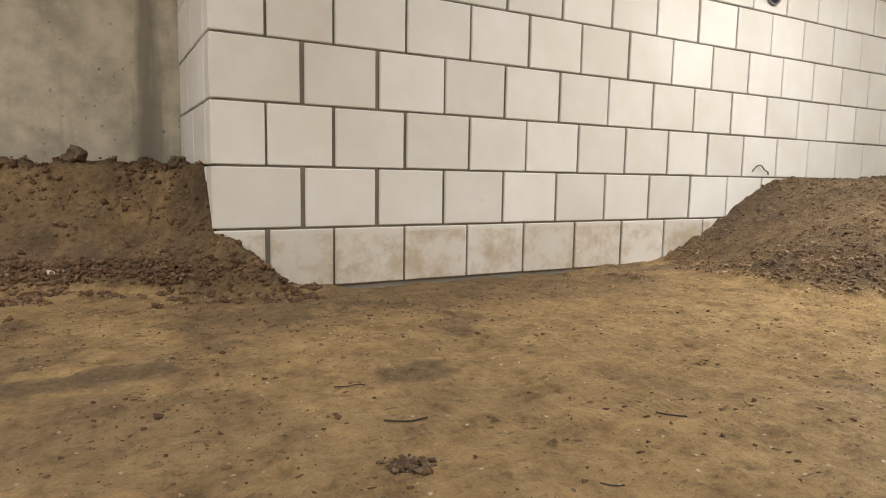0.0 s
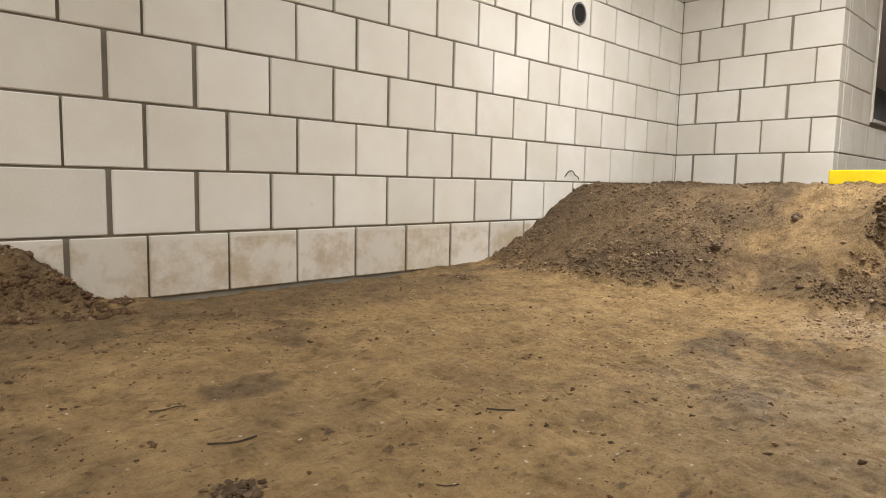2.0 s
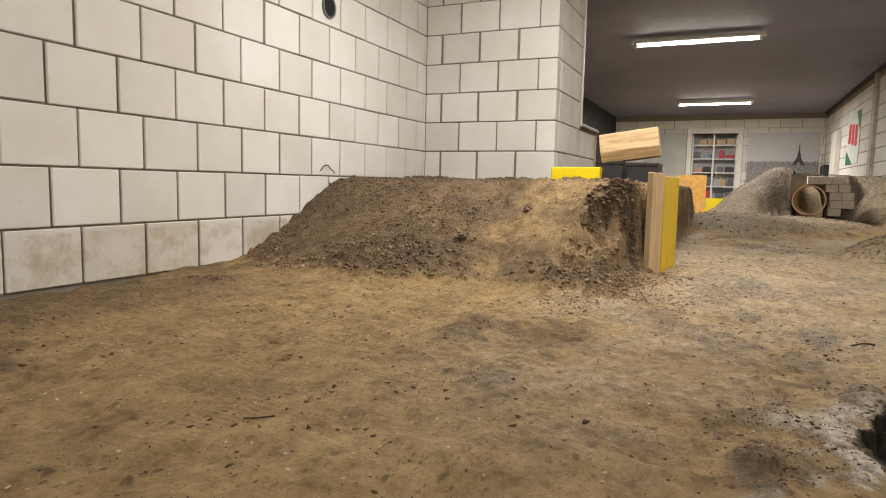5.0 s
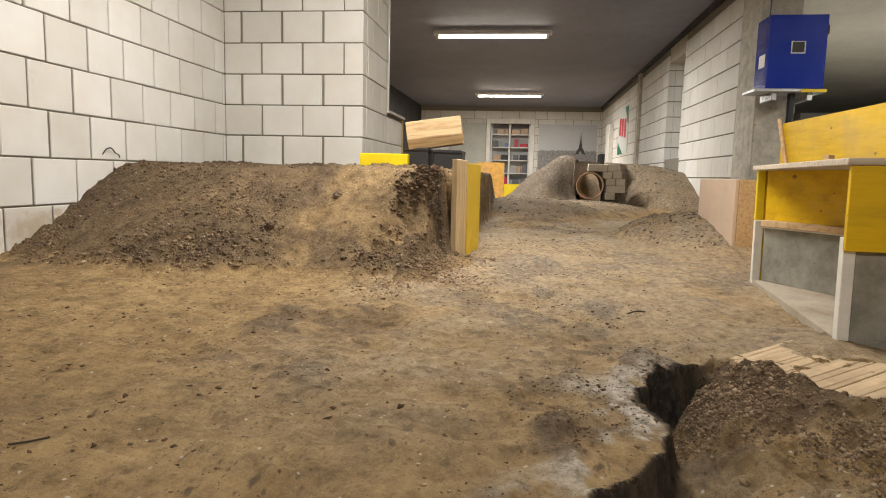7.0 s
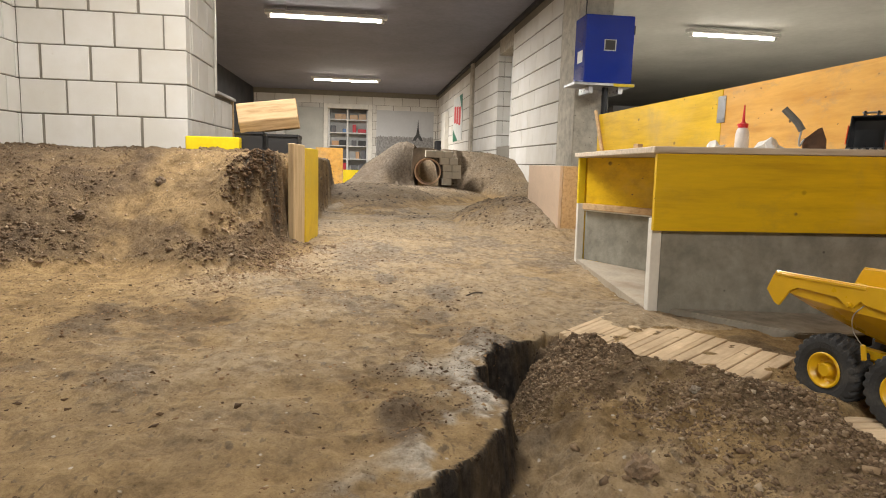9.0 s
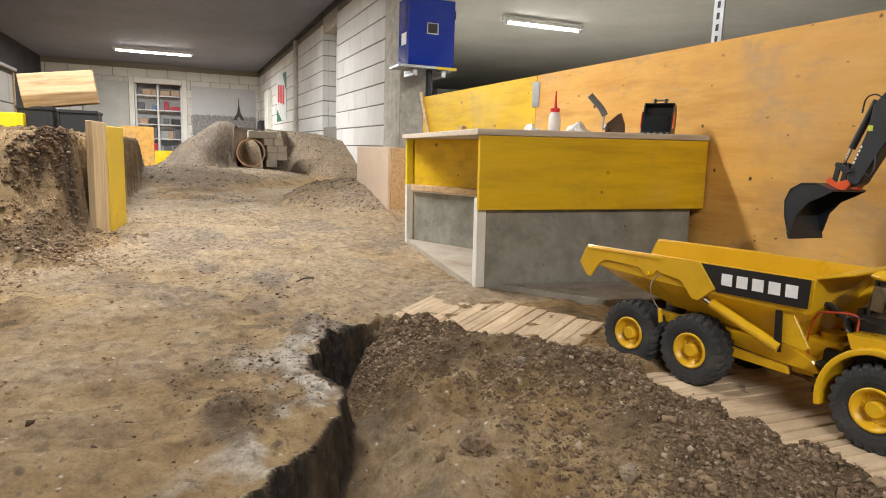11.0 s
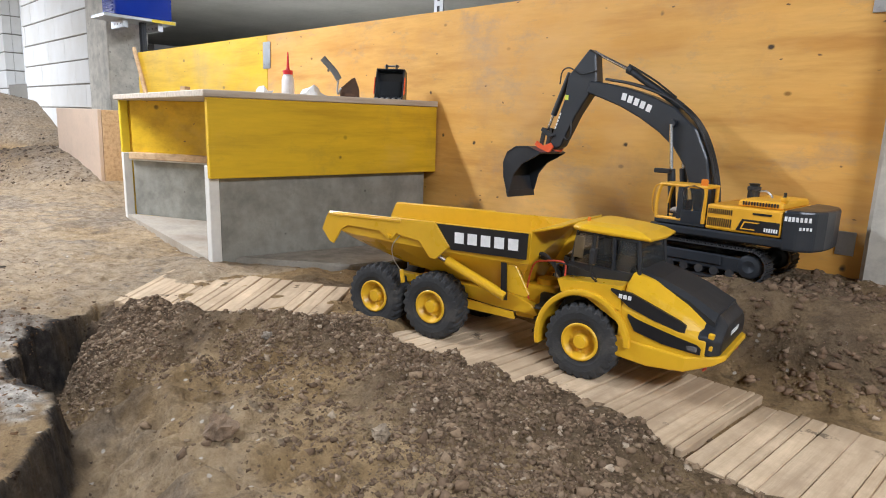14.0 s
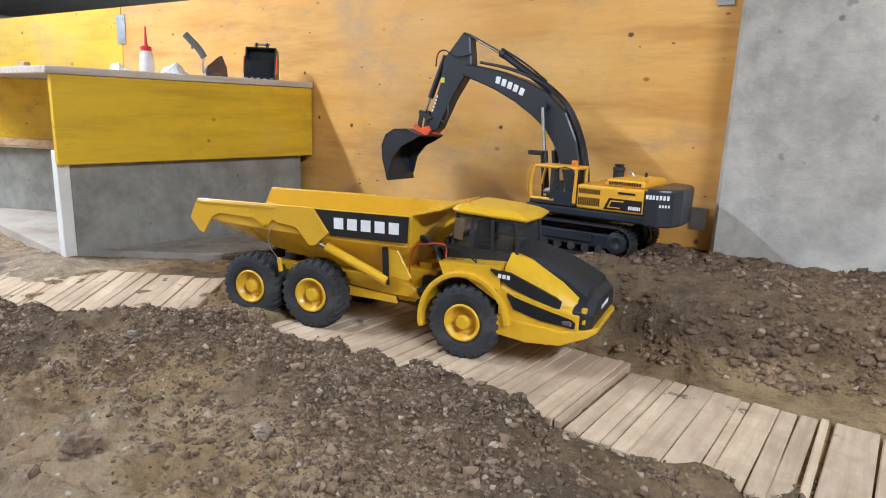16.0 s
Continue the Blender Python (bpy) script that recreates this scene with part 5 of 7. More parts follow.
    part("cab_top_rail", soften(loft([[(xf, -w, z), (xf, w, z), (xr, w, z), (xr, -w, z)] for z, xf, xr, w in ((0.2445, 0.070, -0.074, W - 0.003), (0.2495, 0.070, -0.074, W - 0.003))]), 0.001, 1), M_CHAR, cab)
    posts = [((0.080, s * (W - 0.002), 0.194), (0.069, s * (W - 0.005), 0.246)) for s in (-1, 1)] + [((-0.076, s * (W - 0.004), 0.194), (-0.070, s * (W - 0.006), 0.246)) for s in (-1, 1)] + [((0.022, s * (W - 0.003), 0.194), (0.014, s * (W - 0.005), 0.246)) for s in (-1, 1)] + [((-0.032, s * (W - 0.003), 0.194), (-0.030, s * (W - 0.005), 0.246)) for s in (-1, 1)]
    for p, q in posts:
        part("window_post", rod(p, q, 0.0042, 8), M_CHAR, cab)
    for s in (-1, 1):
        for xa, xb in ((-0.072, -0.034), (-0.028, 0.018), (0.024, 0.074)):
            part("side_window", prism([(xa, 0.195), (xb + 0.004, 0.195), (xb, 0.245), (xa + 0.002, 0.245)], s * (W - 0.006), s * (W - 0.0045)), M_GLASS, cab, "smoked side window")
    part("windscreen", loft([[(xf, -w, z), (xf, w, z), (xf - 0.0015, w, z), (xf - 0.0015, -w, z)] for z, xf, w in ((0.195, 0.079, W - 0.006), (0.245, 0.068, W - 0.008))]), M_GLASS, cab, "clear windscreen")
    part("seat", soften(loft([[(-0.045, -0.02, z), (-0.005 - k, -0.02, z), (-0.005 - k, 0.02, z), (-0.045, 0.02, z)] for z, k in ((0.194, 0.0), (0.203, 0.0), (0.206, 0.022), (0.236, 0.028))]), 0.003, 1), M_DARKPLASTIC, cab)
    part("vent_grid", box(-0.072, -0.050, -W - 0.0006, -W + 0.001, 0.203, 0.240, 0), simple("tan_mesh", (0.20, 0.15, 0.08), 0.7, scale=200, bumped=0.6), cab)
    roof = part("cab_roof", soften(loft([[(xf, -w * 0.86, z), (xf + 0.008, 0, z), (xf, w * 0.86, z), (xr + 0.02, w, z), (xr, w * 0.9, z), (xr, -w * 0.9, z), (xr + 0.02, -w, z)] for z, xf, xr, w in ((0.2495, 0.092, -0.080, 0.074), (0.2545, 0.094, -0.083, 0.076), (0.2615, 0.070, -0.075, 0.066), (0.2655, 0.030, -0.055, 0.050))]), 0.002, 2, 15), M_CAT, front, "yellow cab roof")
    part("beacon", lathe([(0, 0.262), (0.004, 0.262), (0.004, 0.269), (0.003, 0.271), (0, 0.271)], 14, Matrix.Translation((-0.058, -0.045, 0))), M_LAMP_R, roof, "small orange beacon")
    # the cab sits short and low behind the bonnet
    squat = Matrix.Translation((-0.057, 0, -0.009)) @ Matrix.Diagonal((0.763, 1, 1, 1)) @ Matrix.Translation((0.083, 0, 0))
    cab.matrix_basis, roof.matrix_basis = squat, squat
    part("rear_stack", soften(box(-0.072, -0.060, -0.055, 0.055, 0.120, 0.190), 0.002, 1), M_DARKPLASTIC, front)
    # hoses at the joint
    for k in range(4):
        yk = -0.050 + 0.014 * k
        part("hose", hose([(-0.150, yk, 0.108), (-0.134, yk - 0.014, 0.152 + 0.008 * k), (-0.100, yk - 0.016, 0.186 - 0.008 * k), (-0.068, yk, 0.145)], 0.0034, 8, 6), M_HOSE, rear, "black hydraulic hose")
    part("red_wire", hose([(-0.128, -0.050, 0.088), (-0.128, -0.062, 0.120), (-0.108, -0.082, 0.168), (-0.080, -0.096, 0.180), (-0.045, -0.101, 0.182), (-0.042, -0.101, 0.160)], 0.0016, 6, 8), M_REDWIRE, rear, "thin red cable")
    part("tow_hook", hose([(0.188, -0.07, 0.078), (0.190, -0.07, 0.066), (0.186, -0.07, 0.060)], 0.0022, 6, 4), M_REDWIRE, front, "red tow hook")
    part("tow_hook", hose([(0.206, 0.05, 0.084), (0.209, 0.05, 0.074), (0.205, 0.05, 0.068)], 0.0022, 6, 4), M_REDWIRE, front, "red tow hook")
    return root


hauler()


# ---------- the tracked excavator ----------
M_EXC = simple("amber_yellow_paint", (0.78, 0.40, 0.02), 0.38, scale=9, vary=0.08, bumped=0.03)
M_SLATE = simple("slate_grey_paint", (0.022, 0.026, 0.032), 0.36, scale=12, vary=0.15, bumped=0.06)
M_TRACK = simple("worn_track_steel", (0.05, 0.05, 0.052), 0.55, 0.5, scale=30, vary=0.3, bumped=0.2, grime=(0.11, 0.09, 0.07))
M_ORANGE = simple("orange_red_paint", (0.75, 0.10, 0.02), 0.4, scale=20)


def ribbon(centre, widths, y0, y1):
    """A curved box beam in the x-z plane."""
    pts = [Vector((x, 0, z)) for x, z in centre]
    up, dn = [], []
    for i, p in enumerate(pts):
        d = (pts[min(i + 1, len(pts) - 1)] - pts[max(i - 1, 0)]).normalized()
        n = Vector((-d.z, 0, d.x))
        up.append((p + n * widths[i]))
        dn.append((p - n * widths[i]))
    outline = [(v.x, v.z) for v in up] + [(v.x, v.z) for v in reversed(dn)]
    return prism(outline, y0, y1)


def shoe_mesh():
    bm = box(-0.0072, 0.0072, -0.021, 0.021, 0.0, 0.003)
    joined(bm, box(-0.0058, -0.0036, -0.0205, 0.0205, 0.003, 0.0062))
    joined(bm, box(0.0030, 0.0048, -0.0205, 0.0205, 0.003, 0.0056))
    return mesh_from(bm, "track_shoe", M_TRACK)


def excavator():
    root = tagged(empty("excavator", pose(1.02, 0.48, 0.131, 0, 0, 0)), "yellow and slate grey tracked excavator model parked on the soil bank", "model excavator")
    shoe = shoe_mesh()
    L, R = 0.128, 0.030
    for s in (-1, 1):
        yc = s * 0.080
        tr = part("track_frame", soften(prism([(-L, 0.016), (-L, 0.046), (L, 0.046), (L, 0.016)], yc - 0.014, yc + 0.014), 0.003, 1), M_SLATE, root, "slate grey track frame")
        part("frame_cover", soften(box(-0.075, 0.120, yc + s * 0.0142, yc + s * 0.0175, 0.026, 0.047), 0.002, 1), M_SLATE, tr)
        for x, nm in ((-L, "sprocket"), (L, "idler")):
            part(nm, moved(lathe([(0, -0.013), (0.012, -0.017), (0.020, -0.015), (0.0235, -0.012), (0.0235, 0.012), (0.020, 0.015), (0.012, 0.017), (0, 0.013)], 22), pose(x, yc, R + 0.002, 90, 0, 0)), M_SLATE, tr)
        for k in range(7):
            part("roller", moved(lathe([(0, -0.015), (0.0085, -0.015), (0.0085, 0.015), (0, 0.015)], 12), pose(-0.093 + 0.031 * k, yc, 0.013, 90, 0, 0)), M_TRACK, tr)
        # shoes along the stadium-shaped chain
        run = 4 * L + 2 * math.pi * R
        n = 48
        for i in range(n):
            d = run * i / n
            if d < 2 * L:
                x, z, a = -L + d, 2 * R + 0.002, 0
            elif d < 2 * L + math.pi * R:
                t = (d - 2 * L) / R
                x, z, a = L + R * math.sin(t), R + 0.002 + R * math.cos(t), math.degrees(t)
            elif d < 4 * L + math.pi * R:
                x, z, a = L - (d - 2 * L - math.pi * R), 0.002, 180
            else:
                t = (d - 4 * L - math.pi * R) / R
                x, z, a = -L - R * math.sin(t), R + 0.002 - R * math.cos(t), 180 + math.degrees(t)
            ob = new("track_shoe", shoe)
            ob.parent = tr
            ob.matrix_basis = pose(x, yc, z, 0, a, 0)
    part("car_body", soften(box(-0.06, 0.06, -0.066, 0.066, 0.026, 0.060), 0.006, 1), M_SLATE, root)
    part("slew_ring", lathe([(0, 0.058), (0.058, 0.058), (0.058, 0.078), (0, 0.078)], 32), M_DARKPLASTIC, root)
    part("deck", soften(box(-0.185, 0.082, -0.100, 0.101, 0.0775, 0.0945), 0.003, 1), M_SLATE, root, "slate grey deck")

    cw_out = [(-0.178, 0.101), (-0.205, 0.098), (-0.228, 0.080), (-0.238, 0.045), (-0.240, 0.0), (-0.238, -0.045), (-0.228, -0.080), (-0.205, -0.098), (-0.178, -0.101)]
    cw = part("counterweight", soften(loft([[(x, y, z) for x, y in cw_out] for z in (0.074, 0.150)]), 0.005, 2, 30), M_SLATE, root, "slate grey counterweight with plain white marks")
    for i in range(7):
        x0 = -0.1835 - 0.0062 * i
        yy = 0.1012 if x0 > -0.2 else 0.1002 - (-0.2 - x0) * 0.55
        part("lettering_bar", moved(box(-0.0022, 0.0022, -0.0004, 0.0012, 0.130, 0.1385), pose(x0, yy, 0, 0, 0, 180 + (6 if x0 > -0.203 else 38))), M_WHITE, cw)
    for i in range(4):
        x0 = -0.2085 - 0.0048 * i
        part("lettering_bar", moved(box(-0.0018, 0.0018, -0.0004, 0.0012, 0.115, 0.1205), pose(x0, 0.0965 - 0.0035 * i, 0, 0, 0, 180 + 38)), M_WHITE, cw)

    eng = part("engine_house", soften(box(-0.177, -0.036, -0.098, 0.0985, 0.096, 0.146), 0.004, 2), M_EXC, root, "yellow engine housing")
    top = part("engine_hood", soften(loft([[(-0.170 + k, -0.085 + k, z), (-0.088 - k, -0.085 + k, z), (-0.088 - k, 0.080 - k, z), (-0.170 + k, 0.080 - k, z)] for z, k in ((0.147, 0.0), (0.158, 0.001), (0.161, 0.005))]), 0.002, 1, 20), M_EXC, eng, "yellow raised hood with vents")
    for i in range(13):
        part("vent_slot", box(-0.162 + 0.0052 * i, -0.1595 + 0.0052 * i, 0.0795, 0.0812, 0.150, 0.157), M_DECAL, top)
    for i in range(12):
        part("vent_slot", box(-0.086 + 0.0040 * i, -0.0840 + 0.0040 * i, 0.0983, 0.0994, 0.104, 0.120), M_DECAL, eng)
        part("vent_slot", box(-0.086 + 0.0040 * i, -0.0840 + 0.0040 * i, 0.0983, 0.0994, 0.128, 0.138), M_DECAL, eng)
    part("name_panel", prism([(-0.096, 0.101), (-0.106, 0.124), (-0.174, 0.124), (-0.174, 0.101)], 0.0986, 0.0996), M_DECAL, eng, "black panel with plain white marks")
    part("panel_edge", prism([(-0.104, 0.1045), (-0.110, 0.120), (-0.139, 0.120), (-0.136, 0.1178), (-0.112, 0.1178), (-0.107, 0.1065), (-0.131, 0.1065), (-0.131, 0.1045)], 0.0997, 0.1003), M_EXC, eng)
    for i in range(6):
        x0 = -0.1475 - 0.0042 * i
        part("lettering_bar", box(x0 - 0.0030, x0, 0.0997, 0.1004, 0.1045, 0.1115), M_WHITE, eng)
    part("black_slot", box(-0.158, -0.124, 0.0986, 0.0996, 0.134, 0.138), M_DECAL, eng)
    part("exhaust", lathe([(0, 0.145), (0.0115, 0.145), (0.0115, 0.172), (0.013, 0.173), (0.013, 0.180), (0.009, 0.182), (0.011, 0.187), (0, 0.187)], 20, Matrix.Translation((-0.088, 0.0, 0))), M_DARKPLASTIC, root, "black exhaust can")
    part("exhaust_hose", hose([(-0.098, 0.0, 0.172), (-0.112, 0.0, 0.173), (-0.122, 0.0, 0.165), (-0.126, 0.0, 0.158)], 0.0022, 6, 5), M_STEEL, root)
    part("filler_cap", lathe([(0, 0.158), (0.005, 0.158), (0.0075, 0.164), (0.0075, 0.169), (0, 0.169)], 14, Matrix.Translation((-0.166, 0.062, 0))), M_EXC, root)
    part("small_stack", rod((-0.156, 0.03, 0.158), (-0.156, 0.03, 0.176), 0.003, 8), M_DARKPLASTIC, root)

    # cab as a frame with panes
    X0, X1, Y0, Y1, Z0, Z1 = -0.034, 0.072, 0.036, 0.1005, 0.096, 0.180
    cab = part("cab", soften(box(X0, X1, Y0, Y1, Z0, 0.106), 0.002, 1), M_SLATE, root, "yellow cab frame with open windows")
    part("roof", soften(box(X0 - 0.001, X1 - 0.006, Y0 - 0.001, Y1 + 0.001, Z1 - 0.007, Z1), 0.0035, 2), M_EXC, cab, "yellow roof")
    for y in (Y0 + 0.003, Y1 - 0.003):
        part("front_pillar", hose([(X1 - 0.003, y, 0.106), (X1 - 0.001, y, 0.140), (X1 - 0.008, y, 0.172), (X1 - 0.020, y, 0.177)], 0.0036, 8, 5), M_EXC, cab)
        part("rear_pillar", rod((X0 + 0.004, y, 0.104), (X0 + 0.004, y, 0.175), 0.0042, 8), M_EXC, cab)
        part("sill_bar", rod((X0 + 0.004, y, 0.107), (X1 - 0.003, y, 0.107), 0.0035, 8), M_EXC, cab)
    part("middle_pillar", soften(box(0.016, 0.026, Y1 - 0.004, Y1, 0.106, 0.175), 0.0012, 1), M_SLATE, cab)
    door = part("door", soften(box(X0 + 0.006, 0.016, Y1 - 0.003, Y1 + 0.0005, 0.102, 0.128), 0.0015, 1), M_SLATE, cab, "slate grey lower door")
    part("door_frame", hose([(X0 + 0.008, Y1 - 0.001, 0.128), (X0 + 0.008, Y1 - 0.001, 0.172), (0.014, Y1 - 0.001, 0.172), (0.015, Y1 - 0.001, 0.128)], 0.0022, 6, 4), M_SLATE, door)
    part("rear_glass", box(X0 + 0.010, 0.014, Y1 - 0.0020, Y1 - 0.0010, 0.129, 0.171), M_GLASS, cab)
    part("seat", soften(loft([[(0.012, 0.055, z), (0.040 - k, 0.055, z), (0.040 - k, 0.085, z), (0.012, 0.085, z)] for z, k in ((0.106, 0), (0.118, 0), (0.121, 0.018), (0.146, 0.020))]), 0.003, 1), M_DARKPLASTIC, cab)
    part("seat_cover", soften(loft([[(0.016 + k, 0.060, z), (0.050 - k, 0.060, z), (0.050 - k, 0.082, z), (0.016 + k, 0.082, z)] for z, k in ((0.1185, 0.0), (0.124, 0.001), (0.130, 0.010))]), 0.003, 1), simple("pale_cloth", (0.62, 0.58, 0.55), 0.9, scale=40), cab, "crumpled pale cloth on the seat")
    part("lever", rod((0.052, 0.078, 0.106), (0.054, 0.078, 0.136), 0.0018, 6), M_DARKPLASTIC, cab)
    part("beacon", lathe([(0, 0.180), (0.007, 0.180), (0.007, 0.190), (0.005, 0.193), (0, 0.193)], 14, Matrix.Translation((-0.022, 0.088, 0))), M_LAMP_R, cab, "orange beacon")
    part("hand_rail", hose([(0.074, 0.094, 0.112), (0.080, 0.094, 0.120), (0.083, 0.094, 0.150), (0.078, 0.094, 0.170), (0.066, 0.094, 0.176)], 0.0016, 6, 5), M_EXC, cab)

    # boom, stick and bucket
    spine = [(0.006, 0.100), (0.014, 0.160), (0.032, 0.222), (0.062, 0.272), (0.105, 0.308), (0.158, 0.336), (0.215, 0.358), (0.268, 0.373), (0.312, 0.383)]
    boom = part("boom", soften(ribbon(spine, [0.016, 0.021, 0.026, 0.031, 0.031, 0.027, 0.022, 0.018, 0.014], -0.019, 0.019), 0.003, 1), M_SLATE, root, "slate grey gooseneck boom")
    for i in range(5):
        x0 = 0.150 + 0.0158 * i
        zc = 0.334 + 0.025 * (i / 4) ** 0.9
        part("lettering_bar", moved(box(-0.0058, 0.0058, 0.0192, 0.0202, -0.008, 0.008), pose(x0, 0, zc, 0, -20 + 2.4 * i, 0)), M_WHITE, boom)
    for k in range(3):
        off = -0.010 + 0.010 * k
        part("hose", hose([(-0.018, off, 0.105), (-0.014, off, 0.170), (0.006, off, 0.240), (0.040, off, 0.302), (0.090, off, 0.346), (0.148, off, 0.372), (0.212, off, 0.390), (0.270, off, 0.400)], 0.0034, 7, 5), M_HOSE, boom, "black hydraulic hose")
    for s in (-1, 1):
        bc = part("boom_cylinder", rod((0.064, s * 0.030, 0.096), (0.078, s * 0.030, 0.205), 0.0085, 14), M_SLATE, root)
        part("piston_rod", rod((0.078, s * 0.030, 0.205), (0.089, s * 0.030, 0.300), 0.0042, 12), M_CHROME, bc)
        part("cylinder_eye", moved(lathe([(0, -0.006), (0.009, -0.006), (0.009, 0.006), (0, 0.006)], 12), pose(0.089, s * 0.026, 0.302, 90, 0, 0)), M_SLATE, bc)
    part("mirror_bracket", soften(box(0.070, 0.105, 0.040, 0.058, 0.196, 0.206), 0.002, 1), M_DARKPLASTIC, root)
    sc = part("stick_cylinder", rod((0.082, 0, 0.338), (0.214, 0, 0.419), 0.0082, 14), M_SLATE, boom)
    part("piston_rod", rod((0.214, 0, 0.419), (0.312, 0, 0.465), 0.0042, 12), M_CHROME, sc)
    part("cylinder_gland", moved(lathe([(0, -0.006), (0.0105, -0.006), (0.0105, 0.006), (0, 0.006)], 12), Matrix.Translation((0.214, 0, 0.420)) @ Vector((0.144, 0, 0.066)).to_track_quat("Z", "Y").to_matrix().to_4x4()), M_SLATE, sc)
    part("cylinder_hose", hose([(0.095, 0.006, 0.358), (0.150, 0.008, 0.396), (0.215, 0.006, 0.431)], 0.0025, 6, 5), M_HOSE, sc)
    stick = part("stick", soften(prism([(0.318, 0.471), (0.300, 0.460), (0.291, 0.394), (0.300, 0.378), (0.340, 0.318), (0.380, 0.238), (0.398, 0.228), (0.412, 0.236), (0.412, 0.256), (0.380, 0.350), (0.372, 0.410), (0.352, 0.432)], -0.016, 0.016), 0.003, 1), M_SLATE, root, "slate grey stick")
    part("bucket_cylinder", rod((0.376, 0, 0.418), (0.418, 0, 0.315), 0.0075, 12), M_SLATE, stick)
    part("piston_rod", rod((0.418, 0, 0.315), (0.432, 0, 0.278), 0.0038, 10), M_CHROME, stick)
    part("yellow_label", box(0.366, 0.376, 0.0162, 0.0168, 0.352, 0.364), simple("lime_label", (0.62, 0.70, 0.06), 0.5, scale=30), stick, "small lime yellow label")
    for i in range(5):
        part("lettering_bar", moved(box(-0.003, 0.003, 0.0162, 0.0168, -0.0018, 0.0018), pose(0.386 + 0.0030 * i, 0, 0.318 - 0.0085 * i, 0, 68, 0)), M_WHITE, stick)
    part("stick_hose", hose([(0.290, 0.017, 0.420), (0.330, 0.024, 0.412), (0.365, 0.022, 0.428), (0.388, 0.018, 0.420), (0.392, 0.019, 0.390)], 0.0018, 6, 6), M_HOSE, stick)
    part("stick_hose", hose([(0.352, 0.018, 0.300), (0.346, 0.024, 0.270), (0.354, 0.026, 0.255), (0.368, 0.020, 0.262)], 0.0018, 6, 6), M_HOSE, stick)
    for s in (-1, 1):
        part("link", soften(prism([(0.394, 0.266), (0.404, 0.270), (0.436, 0.284), (0.440, 0.276), (0.412, 0.258)], s * 0.017, s * 0.021), 0.0008, 1), M_SLATE, stick)
        part("push_link", soften(prism([(0.426, 0.282), (0.438, 0.284), (0.446, 0.240), (0.434, 0.236)], s * 0.012, s * 0.016), 0.0008, 1), M_DARKPLASTIC, stick)
        part("quick_hitch", soften(prism([(0.394, 0.236), (0.402, 0.246), (0.426, 0.238), (0.446, 0.250), (0.452, 0.240), (0.428, 0.222), (0.404, 0.222)], s * 0.022, s * 0.027), 0.0010, 1), M_ORANGE, stick, "orange quick hitch")
    # bucket shell, its mouth towards the tracks
    prof_o = [(0.410, 0.222), (0.452, 0.236), (0.490, 0.234), (0.518, 0.218), (0.530, 0.190), (0.526, 0.152), (0.512, 0.112)]
    prof_i = [(0.414, 0.218), (0.452, 0.231), (0.488, 0.229), (0.513, 0.214), (0.525, 0.189), (0.521, 0.153), (0.508, 0.114)]
    bw = 0.056
    bucket = part("bucket", soften(prism(prof_o + prof_i[::-1], -bw, bw), 0.0008, 1), M_SLATE, root, "slate grey digging bucket")
    side_prof = [(0.412, 0.219), (0.452, 0.234), (0.490, 0.232), (0.516, 0.216), (0.528, 0.190), (0.524, 0.152), (0.510, 0.113), (0.503, 0.116), (0.492, 0.160), (0.466, 0.190), (0.434, 0.206)]
    for s in (-1, 1):
        part("side_plate", soften(prism(side_prof, s * bw, s * (bw - 0.004)), 0.0006, 1), M_SLATE, bucket)
    part("cutting_edge", soften(prism([(0.514, 0.116), (0.508, 0.100), (0.503, 0.100), (0.507, 0.118)], -bw - 0.001, bw + 0.001), 0.0006, 1), M_SLATE, bucket)
    return root


excavator()


# ---------- things on the garage roof ----------
ROOF = 0.4775


def on_roof(u, v):
    """A place on the garage roof: u along its open side, v in from it."""
    p = SH @ Vector((u, -v, ROOF))
    return p


def squeeze_bottle():
    p = on_roof(0.45, 0.432)
    b = tagged(empty("squeeze_bottle", pose(p.x, p.y, p.z)), "white plastic squeeze bottle with a red nozzle", "bottle")
    part("body", lathe([(0, 0), (0.021, 0), (0.023, 0.004), (0.022, 0.062), (0.019, 0.075), (0.014, 0.085), (0.014, 0.089), (0, 0.089)], 24), simple("milky_plastic", (0.75, 0.70, 0.66), 0.4, scale=20), b, smooth=True)
    cap = part("cap", lathe([(0, 0.083), (0.017, 0.083), (0.017, 0.097), (0.009, 0.099), (0.0055, 0.105), (0.0020, 0.160), (0, 0.160)], 20), simple("red_plastic", (0.62, 0.02, 0.025), 0.4, scale=20), b, "red cap with long nozzle")
    part("cap_tab", soften(box(0.013, 0.029, -0.006, 0.006, 0.092, 0.098), 0.002, 1), simple("red_plastic_tab", (0.62, 0.02, 0.025), 0.4, scale=20), cap)
    return b


